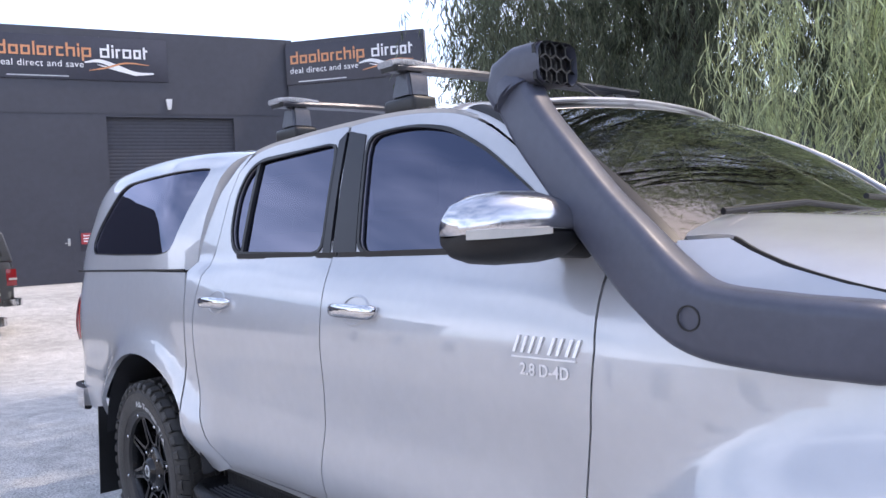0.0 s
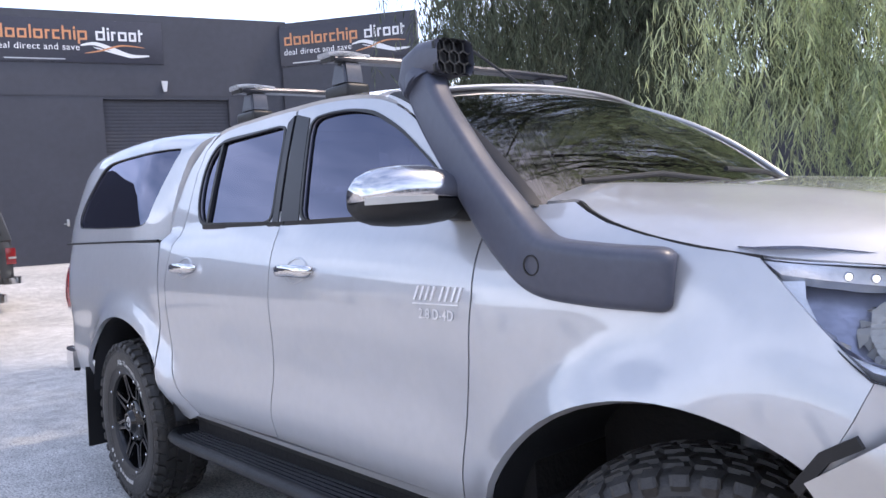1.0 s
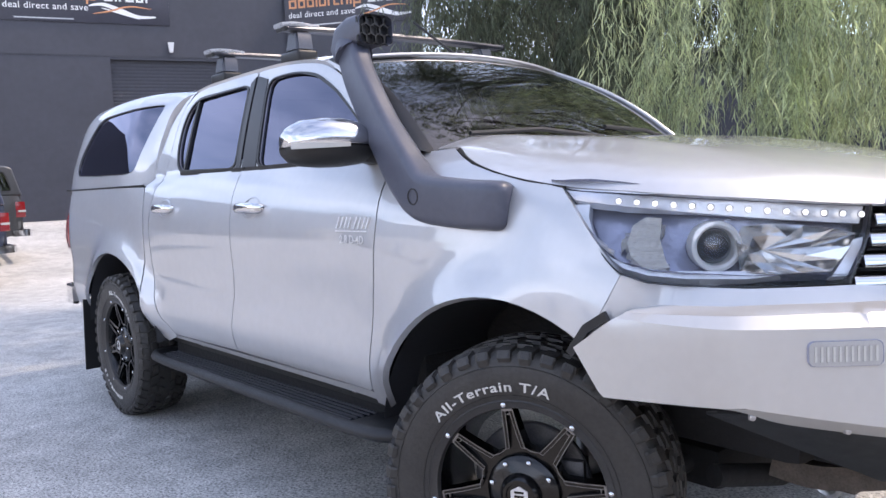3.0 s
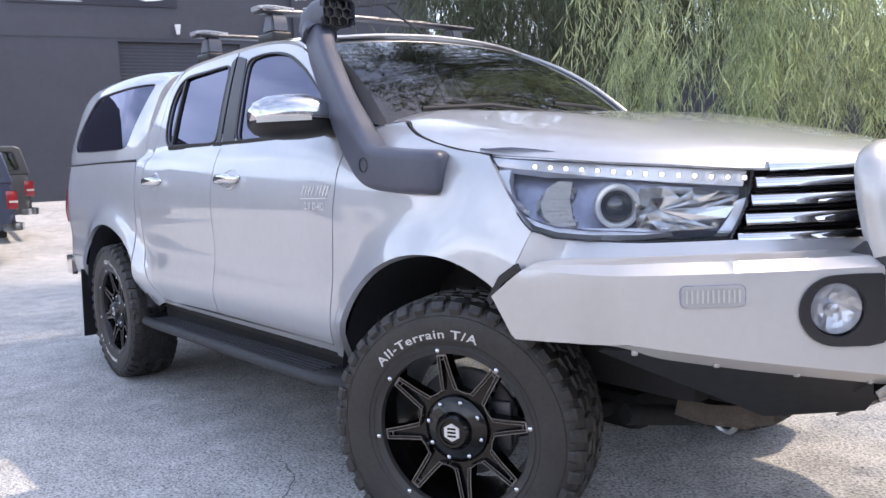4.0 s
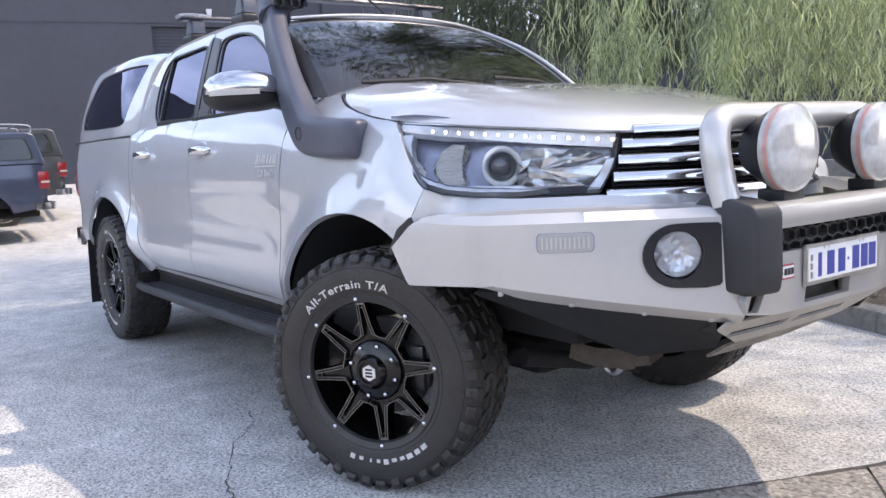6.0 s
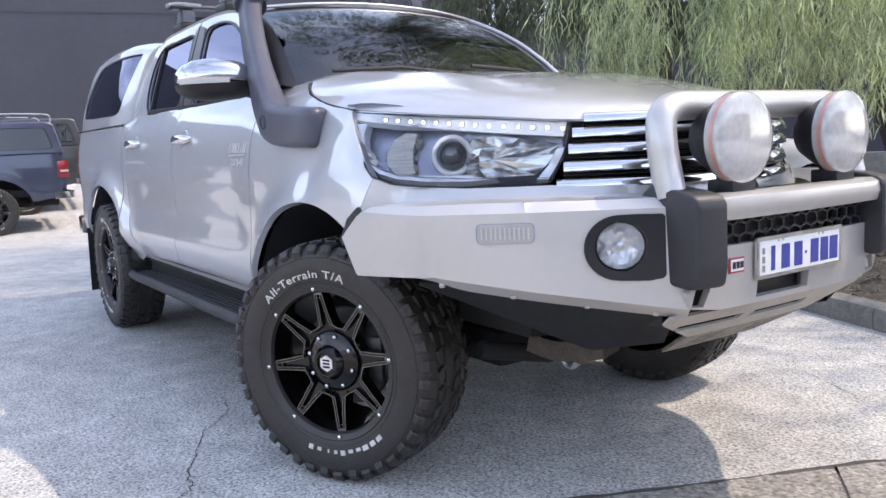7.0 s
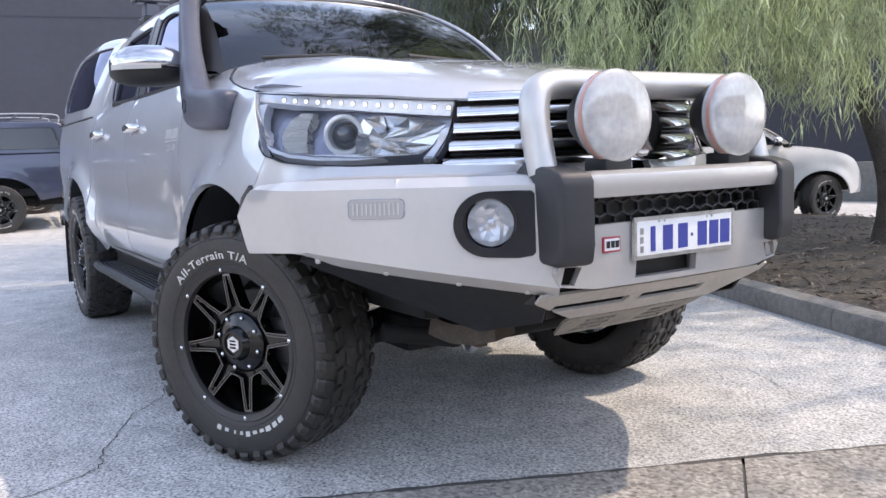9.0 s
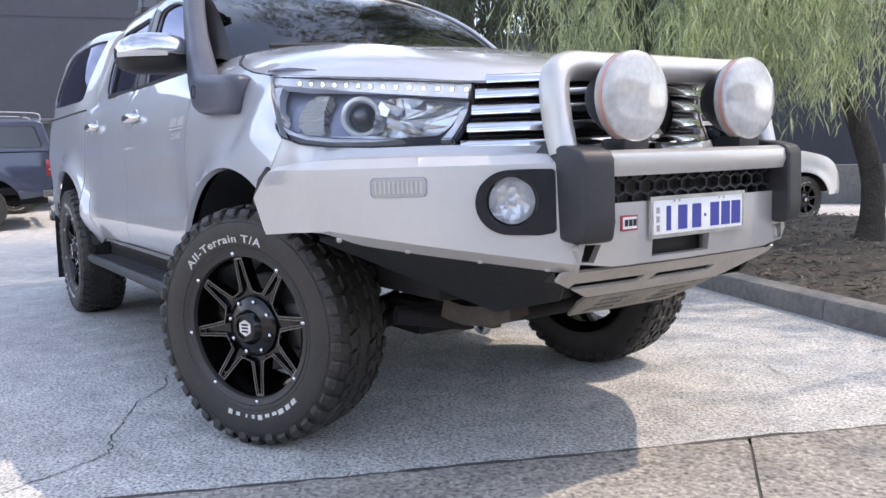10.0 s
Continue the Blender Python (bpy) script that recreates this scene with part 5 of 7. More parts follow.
def make_wheel():
    root = empty("road_wheel")
    root.parent = car
    bm = lathe(bmesh.new(), TYRE, n=96)
    for v in bm.verts:
        v.co.y *= 0.84 if v.co.y > 0 else 1
        r = math.hypot(v.co.x, v.co.z)
        k = (0.33 + (r - 0.33) * 0.92) / r if r > 0.33 else 1.0
        v.co.x, v.co.z = v.co.x * k, v.co.z * k
    tyre = part("tyre", bm, M_RUBBER, root, "black all-terrain tyre with raised white lettering", angle=50)
    # tread: stepped blocks in four rows and lugs that run down the shoulder
    bm = bmesh.new()
    N = 40

    def block(t0, t1, y0, y1, r0, r1, skew=0.0, taper=0.003):
        c = []
        for r, tp in ((r0, 0), (r1, taper)):
            for t, y in ((t0, y0), (t1, y0), (t1, y1), (t0, y1)):
                tt = t + skew * (y - (y0 + y1) / 2) + (tp / 0.4 if t == t0 else -tp / 0.4)
                yy = y + (tp if y == y0 else -tp)
                rr = r - 0.9 * max(0.0, abs(yy) - 0.095) ** 1.35
                c.append(bm.verts.new((rr * math.cos(tt), yy, rr * math.sin(tt))))
        for q in ((4, 5, 6, 7), (0, 1, 5, 4), (1, 2, 6, 5), (2, 3, 7, 6), (3, 0, 4, 7)):
            bm.faces.new([c[k] for k in q])

    for i in range(N):
        p = 2 * math.pi / N
        t = i * p
        wob = 0.006 if i % 2 else -0.004
        for sgn in (-1, 1):
            tt = t + (p / 2 if sgn > 0 else 0)
            block(tt + 0.10 * p, tt + 0.84 * p, *sorted((sgn * (0.014 + wob), sgn * 0.048)), 0.388, TYRE_R + 0.001, 1.1 * sgn)
            block(tt + 0.42 * p, tt + 1.16 * p, *sorted((sgn * 0.055, sgn * (0.090 + wob))), 0.387, TYRE_R, -0.9 * sgn)
            block(tt + 0.05 * p, tt + 0.74 * p, *sorted((sgn * 0.097, sgn * (0.134 + wob * 0.6))), 0.383, TYRE_R - 0.001, 0.6 * sgn)
    bmesh.ops.recalc_face_normals(bm, faces=bm.faces[:])
    # shoulder lugs on the side wall
    for i in range(N):
        p = 2 * math.pi / N
        for sgn in (-1, 1):
            t0, t1 = i * p + (0.12 + (0.06 if i % 2 else 0)) * p, i * p + 0.74 * p
            if sgn > 0:
                t0, t1 = t0 + p / 2, t1 + p / 2
            r_in = 0.352 if i % 2 else 0.360
            c = []
            for r, y in ((r_in, 0.1405), (0.372, 0.1415), (0.3925, 0.1310)):
                for t, out in ((t0, 0.0), (t0 + 0.015, 0.003), (t1 - 0.015, 0.003), (t1, 0.0)):
                    c.append(bm.verts.new((r * math.cos(t), sgn * (y + out - (0.004 if r == r_in else 0)), r * math.sin(t))))
            for a in (0, 4):
                for k in range(3):
                    q = [c[a + k], c[a + k + 1], c[a + k + 5], c[a + k + 4]]
                    bm.faces.new(q if sgn > 0 else q[::-1])
            e = [c[8], c[9], c[10], c[11]]
            top = [bm.verts.new((v.co.x * 0.955, v.co.y * 0.87, v.co.z * 0.955)) for v in e]
            for k in range(3):
                q = [e[k], e[k + 1], top[k + 1], top[k]]
                bm.faces.new(q if sgn > 0 else q[::-1])
    for v in bm.verts:
        v.co.y *= 0.84 if v.co.y > 0 else 1
        r = math.hypot(v.co.x, v.co.z)
        k = (0.33 + (r - 0.33) * 0.92) / r if r > 0.33 else 1.0
        v.co.x, v.co.z = v.co.x * k, v.co.z * k
    part("tread", bm, M_RUBBER, tyre, smooth=False)
    # fine ribs on the side wall
    for r in (0.270, 0.3465):
        y = face_y(r)
        part("sidewall_rib", lathe(bmesh.new(), [(y + 0.002, r - 0.0022), (y - 0.0016, r), (y + 0.002, r + 0.0022)], n=96), M_RUBBER, tyre)
    # lettering
    R = 0.2925
    bm = text_mesh("All-Terrain T/A", 0.040, M_WHITE, spacing=1.12, bold=0.0005)
    span = max(v.co.x for v in bm.verts) - min(v.co.x for v in bm.verts)
    for v in bm.verts:
        v.co.x *= 0.350 / span
    for lb in letters_of(bm):
        for v in lb.verts:
            x, z, e = v.co.x, v.co.y, v.co.z
            r, a = R + z * 0.90, radians(105) - x / R
            v.co = (r * math.cos(a), face_y(r) - 0.0012 - max(0, e), r * math.sin(a))
        bmesh.ops.recalc_face_normals(lb, faces=lb.faces[:])
        part("letter", lb, M_WHITE, tyre, "raised white letter", smooth=False)
    for i, wdt in enumerate((0.022, 0.020, 0.023, 0.018, 0.018, 0.018, 0.012, 0.006, 0.015, 0.017)):
        a0 = radians(-46) - (i * 0.0325) / R
        bm = bmesh.new()
        pts = []
        for rr in (R - 0.008, R + (0.008 if i in (0, 1, 2, 5, 9) else 0.003)):
            for aa in (a0, a0 - wdt / R):
                pts.append(bm.verts.new((rr * math.cos(aa), face_y(rr) - 0.0022, rr * math.sin(aa))))
        bm.faces.new((pts[0], pts[1], pts[3], pts[2]))
        ex = bmesh.ops.extrude_face_region(bm, geom=bm.faces[:])
        for v in ex["geom"]:
            if isinstance(v, bmesh.types.BMVert):
                v.co.y += 0.004
        bmesh.ops.recalc_face_normals(bm, faces=bm.faces[:])
        part("lettering_bar", bm, M_WHITE, tyre, smooth=False)
    # rim: outer ring, barrel, spokes, hub
    bm = lathe(bmesh.new(), [(-0.112, 0.2300), (-0.120, 0.2315), (-0.1265, 0.2345), (-0.130, 0.246), (-0.134, 0.2535), (-0.131, 0.2575), (-0.122, 0.2565)], n=80)
    rim = part("rim", bm, M_RING, root, "gloss black eight-spoke alloy rim")
    bm = lathe(bmesh.new(), [(-0.113, 0.2305), (-0.09, 0.224), (0.02, 0.206), (0.09, 0.212), (0.125, 0.250), (0.127, 0.254)], n=64)
    part("barrel", bm, M_RIM, rim)
    bm = lathe(bmesh.new(), [(0.0, 0.165), (-0.012, 0.165), (-0.016, 0.16), (-0.016, 0.06), (0.03, 0.05)], n=40)
    part("brake_disc", bm, M_DISC, rim)
    boxpart("brake_caliper", 0.06, 0.15, -0.035, 0.03, -0.075, 0.075, M_DISC, rim, bevel=0.012)
    for i in range(8):
        a = radians(45 * i + 98)
        m = pose(0, 0, 0, 0, -math.degrees(a), 0)
        bm = bmesh.new()
        def yy(r):
            return float(np.interp(r, [0.075, 0.12, 0.19, 0.230], [-0.100, -0.096, -0.107, -0.110]))

        # two ridges with a hollow between, joined at the tip and at the foot
        pts_o = [(0.070, -0.030), (0.1065, -0.0440), (0.119, -0.0255), (0.165, -0.0195), (0.229, -0.0130), (0.229, 0.0130), (0.165, 0.0195), (0.119, 0.0255), (0.1065, 0.0440), (0.070, 0.030)]
        prism(bm, pts_o, lambda r, w: Vector((r, yy(r) + 0.014, w)), lambda r, w: Vector((r, yy(r) + 0.040, w * 1.15)))
        bmesh.ops.transform(bm, matrix=m, verts=bm.verts[:])
        sp = part("spoke", bm, M_RIM, rim)
        for w in (-1, 1):
            bm = bmesh.new()
            sweep(bm, [(0.108, yy(0.108), w * 0.0390), (0.119, yy(0.119), w * 0.0212), (0.165, yy(0.165), w * 0.0156), (0.226, yy(0.226), w * 0.0103)], [(-0.0050, -0.010), (0.0050, -0.010), (0.0042, 0.002), (-0.0042, 0.002)], up=(0, -1, 0))
            bmesh.ops.transform(bm, matrix=m, verts=bm.verts[:])
            part("ridge", bm, M_RIM, sp)
            for k in (-0.0046, 0.0046):
                bm = bmesh.new()
                sweep(bm, [(0.1075 if k > 0 else 0.117, yy(0.108) - 0.0022, w * ((0.0395 if k > 0 else 0.0330) + k)), (0.119, yy(0.119) - 0.0022, w * (0.0212 + k)), (0.165, yy(0.165) - 0.0022, w * (0.0156 + k)), (0.226, yy(0.226) - 0.0022, w * (0.0103 + k))], [(-0.0011 if k > 0 else -0.0007, -0.0012), (0.0011 if k > 0 else 0.0007, -0.0012), (0.0011 if k > 0 else 0.0007, 0.0012), (-0.0011 if k > 0 else -0.0007, 0.0012)], up=(0, -1, 0))
                bmesh.ops.transform(bm, matrix=m, verts=bm.verts[:])
                part("milled_edge", bm, M_EDGE, sp)
        bm = bmesh.new()
        box(bm, 0.2225, 0.2285, yy(0.225) - 0.0025, yy(0.225) + 0.012, -0.0135, 0.0135)
        bmesh.ops.transform(bm, matrix=m, verts=bm.verts[:])
        part("milled_edge", bm, M_EDGE, sp)
        bm = bmesh.new()
        box(bm, 0.210, 0.2125, yy(0.211) + 0.004, yy(0.211) + 0.012, -0.006, 0.006)
        bmesh.ops.transform(bm, matrix=m, verts=bm.verts[:])
        part("milled_edge", bm, M_EDGE, sp)
        b = a + radians(0)
        bm = lathe(bmesh.new(), [(-0.125, 0.0075), (-0.133, 0.0072), (-0.136, 0.004), (-0.1365, 0.0)], n=10, centre=(0.2435 * math.cos(b), 0, 0.2435 * math.sin(b)))
        part("rim_bolt", bm, M_CHROME, rim, "bright rim bolt")
        b = a + radians(22.5)
        bm = lathe(bmesh.new(), [(-0.09, 0.0072), (-0.110, 0.0068), (-0.113, 0.0035), (-0.114, 0.0)], n=8, centre=(0.0855 * math.cos(b), 0, 0.0855 * math.sin(b)))
        part("rim_bolt", bm, M_CHROME, rim, "bright rim bolt")
    bm = lathe(bmesh.new(), [(-0.06, 0.100), (-0.092, 0.101), (-0.098, 0.097), (-0.106, 0.078), (-0.113, 0.058), (-0.126, 0.051), (-0.134, 0.044), (-0.134, 0.036), (-0.128, 0.034), (-0.127, 0.0)], n=32)
    hub = part("hub", bm, M_RIM, rim)
    bm = bmesh.new()
    hexa = [(0.027 * math.cos(radians(60 * k + 30)), 0.027 * math.sin(radians(60 * k + 30))) for k in range(6)]
    prism(bm, hexa, lambda a, b: Vector((a, -0.127, b)), lambda a, b: Vector((a, -0.131, b)))
    cap = part("hub_emblem", bm, M_BADGE, hub, "bright hexagonal emblem")
    bm = bmesh.new()
    for k in (-1, 0, 1):
        box(bm, -0.013, 0.013, -0.1325, -0.1305, k * 0.011 - 0.003, k * 0.011 + 0.003)
    part("emblem_mark", bm, M_RIM, cap)
    return root


FRONT_STEER = 27.0
w0 = make_wheel()
w0.matrix_basis = pose(0.003, -0.772, 0.3965, 0, 0, FRONT_STEER)
for m in (pose(-3.085, -0.762, 0.3965, 0, 0, 0) @ pose(0, 0, 0, 0, 38, 0), pose(-0.06, 0.772, 0.3965, 0, 0, 180 + 12) @ pose(0, 0, 0, 0, 71, 0), pose(-3.085, 0.762, 0.3965, 0, 0, 180) @ pose(0, 0, 0, 0, 15, 0)):
    copy_thing(w0, m)

# ---- snorkel ----
def rsec(w, h, r=0.35, n=4):
    """A rounded rectangle, w across and h high."""
    r *= min(w, h)
    out = []
    for cx, cy, a0 in ((w / 2 - r, h / 2 - r, 0), (-w / 2 + r, h / 2 - r, 90), (-w / 2 + r, -h / 2 + r, 180), (w / 2 - r, -h / 2 + r, 270)):
        out += [(cx + r * math.cos(radians(a0 + 90 * k / n)), cy + r * math.sin(radians(a0 + 90 * k / n))) for k in range(n + 1)]
    return out


SN = spline([(-0.005, -0.812, 1.148), (-0.06, -0.833, 1.153), (-0.18, -0.838, 1.159), (-0.33, -0.836, 1.178), (-0.432, -0.815, 1.235), (-0.525, -0.795, 1.315), (-0.628, -0.768, 1.405), (-0.735, -0.738, 1.505), (-0.840, -0.703, 1.600), (-0.905, -0.675, 1.665), (-0.928, -0.664, 1.690)], 8)
sw = curve([0, 0.04, 0.12, 0.30, 0.45, 0.60, 0.85, 1.0], [0.104, 0.126, 0.132, 0.140, 0.142, 0.132, 0.126, 0.120])
sd = curve([0, 0.04, 0.12, 0.30, 0.45, 0.60, 0.85, 1.0], [0.055, 0.085, 0.095, 0.095, 0.086, 0.072, 0.076, 0.096])
bm = bmesh.new()
rings = []
for i, p in enumerate(SN):
    t = (SN[min(i + 1, len(SN) - 1)] - SN[max(i - 1, 0)]).normalized()
    outw = Vector((0, -1, 0)) - t * t.dot(Vector((0, -1, 0)))
    outw.normalize()
    acr = t.cross(outw)
    k = i / (len(SN) - 1)
    sh = mixf(0, 0.005, (k - 0.35) / 0.25) * mixf(1, 0.2, (k - 0.75) / 0.25)
    if acr.x < 0:
        acr = -acr
    rings.append([bm.verts.new(p + acr * (a - sh) + outw * b) for a, b in rsec(sw(k), sd(k), 0.30, 4)])
for a, b in zip(rings, rings[1:]):
    for j in range(len(a)):
        bm.faces.new((a[j], a[(j + 1) % len(a)], b[(j + 1) % len(a)], b[j]))
bm.faces.new(rings[0])
bm.faces.new(rings[-1][::-1])
bmesh.ops.recalc_face_normals(bm, faces=bm.faces[:])
snorkel = part("snorkel", bm, M_SNORKEL, car, "matt black plastic snorkel along the pillar", angle=60)
# collar and ram head
up_t = (SN[-1] - SN[-3]).normalized()
bm = bmesh.new()
sweep(bm, [SN[-1] - up_t * 0.012, SN[-1] + up_t * 0.03], disc(0.066, 24), up=(0, 1, 0))
part("collar", bm, M_SNORKEL, snorkel)
HEAD = [((-0.932, -0.660, 1.694), 0.128, 0.132), ((-0.958, -0.652, 1.724), 0.132, 0.136), ((-0.952, -0.646, 1.750), 0.130, 0.122), ((-0.915, -0.640, 1.763), 0.134, 0.112), ((-0.872, -0.636, 1.764), 0.138, 0.107), ((-0.828, -0.632, 1.762), 0.140, 0.104)]
nrm = [(-0.55, 0, 1), (-0.25, 0, 1), (0.6, 0, 0.75), (1, 0, 0.25), (1, 0, 0.05), (1, 0, 0.0)]
bm = bmesh.new()
rings = []
for (c, w, h), n in zip(HEAD, nrm):
    n = Vector(n).normalized()
    sidev = Vector((0, -1, 0))
    upv = n.cross(sidev).normalized()
    rings.append([bm.verts.new(Vector(c) + sidev * a + upv * b) for a, b in rsec(w, h, 0.30, 4)])
for a, b in zip(rings, rings[1:]):
    for j in range(len(a)):
        bm.faces.new((a[j], a[(j + 1) % len(a)], b[(j + 1) % len(a)], b[j]))
bm.faces.new(rings[0])
bmesh.ops.recalc_face_normals(bm, faces=bm.faces[:])
head = part("ram_head", bm, M_SNORKEL, snorkel, angle=60)
bm = bmesh.new()
for i in range(-2, 3):
    for j in range(-2, 3):
        r = 0.0215
        cy, cz = i * r * 1.74 + (r * 0.87 if j % 2 else 0), j * r * 1.5
        if abs(cy) > 0.062 or abs(cz) > 0.045:
            continue
        o = [[bm.verts.new((-0.835 + d, -0.632 + cy + q * r * math.sin(radians(60 * k)), 1.762 + cz + q * r * math.cos(radians(60 * k)))) for k in range(6)] for q, d in ((1.0, 0), (0.89, 0), (0.89, -0.012))]
        for k in range(6):
            n = (k + 1) % 6
            bm.faces.new((o[0][k], o[0][n], o[1][n], o[1][k]))
            bm.faces.new((o[1][k], o[1][n], o[2][n], o[2][k]))
part("head_mesh", bm, M_PLASTIC, head, "hexagonal intake mesh")
# black box behind the mesh stands for the shade inside the intake
boxpart("intake_shadow", -0.88, -0.852, -0.694, -0.570, 1.714, 1.810, M_SEAL_SHADE, head, bevel=0.01)
bm = lathe(bmesh.new(), [(-0.884, 0.024), (-0.8865, 0.024), (-0.8865, 0.021), (-0.884, 0.021)], n=28, centre=(-0.335, 0, 1.182))
part("emblem_ring", bm, M_PLASTIC, snorkel)

# ---- door mirrors ----
for s in (-1, 1):
    bm = bmesh.new()
    rings = []
    st = [(-0.7645, 0.060, 0.050, 1.356), (-0.8095, 0.085, 0.074, 1.362), (-0.859, 0.103, 0.084, 1.366), (-0.9265, 0.110, 0.085, 1.367), (-0.976, 0.104, 0.078, 1.366), (-1.012, 0.084, 0.060, 1.363), (-1.032, 0.046, 0.034, 1.360)]
    for y, dx, dz, z in st:
        ring = []
        for k in range(24):
            a = 2 * math.pi * k / 24
            cx, sz = math.cos(a), math.sin(a)
            x = -0.725 - 0.36 * (abs(y) - 0.76) + (dx if cx > 0 else 0.045 * dx / 0.1) * (abs(cx) ** 0.75) * (1 if cx > 0 else -1)
            ring.append(bm.verts.new((x, y, z + dz * (abs(sz) ** 0.9) * (1 if sz > 0 else -1) * (0.94 if sz > 0 else 0.30))))
        rings.append(ring)
    for a, b in zip(rings, rings[1:]):
        for k in range(24):
            bm.faces.new((a[k], a[(k + 1) % 24], b[(k + 1) % 24], b[k]))
    bm.faces.new(rings[0])
    bm.faces.new(rings[-1][::-1])
    bmesh.ops.recalc_face_normals(bm, faces=bm.faces[:])
    if s > 0:
        bmesh.ops.translate(bm, vec=(-0.02, 0, -0.02), verts=bm.verts[:])
    mir = part("door_mirror", mirror(bm, s), M_CAP, car, "chrome-capped door mirror", angle=70)
    bm = bmesh.new()
    rings = []
    for y, dx, dz, z in st:
        ring = []
        for k in range(13):
            a = math.pi + math.pi * k / 12
            cx, sz = math.cos(a), math.sin(a)
            x = -0.725 - 0.36 * (abs(y) - 0.76) + (dx if cx > 0 else 0.045 * dx / 0.1) * (abs(cx) ** 0.75) * (1 if cx > 0 else -1)
            ring.append(bm.verts.new((x, y, z - dz * 0.17 + dz * 0.80 * (abs(sz) ** 0.75) * -1)))
        rings.append(ring)
    for a, b in zip(rings, rings[1:]):
        for k in range(12):
            bm.faces.new((a[k], a[k + 1], b[k + 1], b[k]))
        bm.faces.new((a[12], a[0], b[0], b[12]))
    bm.faces.new(rings[0])
    bm.faces.new(rings[-1][::-1])
    bmesh.ops.recalc_face_normals(bm, faces=bm.faces[:])
    if s > 0:
        bmesh.ops.translate(bm, vec=(-0.02, 0, -0.02), verts=bm.verts[:])
    part("lower_shell", mirror(bm, s), M_PLASTIC, mir, "black plastic lower shell", angle=70)
    bm = bmesh.new()
    sweep(bm, spline([(-0.662, -0.875, 1.352), (-0.670, -0.918, 1.352), (-0.689, -0.964, 1.353), (-0.711, -1.008, 1.354), (-0.750, -1.037, 1.356)], 5), lambda t: [(-0.006, -0.004 - 0.008 * t), (0.006, -0.004 - 0.007 * t), (0.006, 0.008), (-0.006, 0.009)])
    if s > 0:
        bmesh.ops.translate(bm, vec=(-0.02, 0, -0.02), verts=bm.verts[:])
    part("repeater", mirror(bm, s), M_CLEARPL, mir, "clear indicator repeater")
    bm = bmesh.new()
    sweep(bm, [(-0.70, -0.69, 1.305), (-0.71, -0.735, 1.310), (-0.72, -0.79, 1.322)], lambda t: rsec(0.15 - 0.06 * t, 0.05, 0.4, 3))
    part("mirror_arm", mirror(bm, s), M_PLASTIC, mir)
    bm = sheet([(-0.63, 1.318), (-0.72, 1.318), (-0.755, 1.36), (-0.77, 1.385), (-0.70, 1.375)], lambda u, v: side_fn(u, v) - Vector((0, 0.008, 0)), 0.03, 0.01, (0, -1, 0))
    part("mirror_sail", mirror(bm, s), M_PLASTIC, mir)

# ---- side steps ----
STEP_Y = curve([-2.71, -2.68, -2.62, -2.50, -2.0, -1.4, -0.8, -0.62, -0.53, -0.49, -0.47], [-0.79, -0.845, -0.880, -0.900, -0.914, -0.924, -0.932, -0.928, -0.905, -0.87, -0.82])
STEP_Z = curve([-2.71, -0.47], [0.418, 0.448])


def step_shell(xs, grow=0.0):
    """Stretch of the step: flat shelf with a hollow for the tread and a thick rounded nose."""
    bm, rings = bmesh.new(), []
    for x in xs:
        zt, yo = STEP_Z(x) + grow, STEP_Y(x) - grow
        d = 0.016 * mixf(0, 1, (x + 2.62) / 0.04) * mixf(1, 0, (x + 0.74) / 0.03)
        ring = [(-0.70, zt - 0.020), (-0.730, zt), (-0.745, zt - d), (yo + 0.044, zt - d), (yo + 0.036, zt), (yo + 0.018, zt - 0.002), (yo + 0.006, zt - 0.011),
                (yo, zt - 0.022), (yo + 0.004, zt - 0.034), (yo + 0.020, zt - 0.043), (-0.70, zt - 0.040)]
        rings.append([bm.verts.new((x, y, z)) for y, z in ring])
    for a, b in zip(rings, rings[1:]):
        for k in range(11):
            bm.faces.new((a[k], a[(k + 1) % 11], b[(k + 1) % 11], b[k]))
    bm.faces.new(rings[0][::-1])
    bm.faces.new(rings[-1])
    bmesh.ops.recalc_face_normals(bm, faces=bm.faces[:])
    return bm


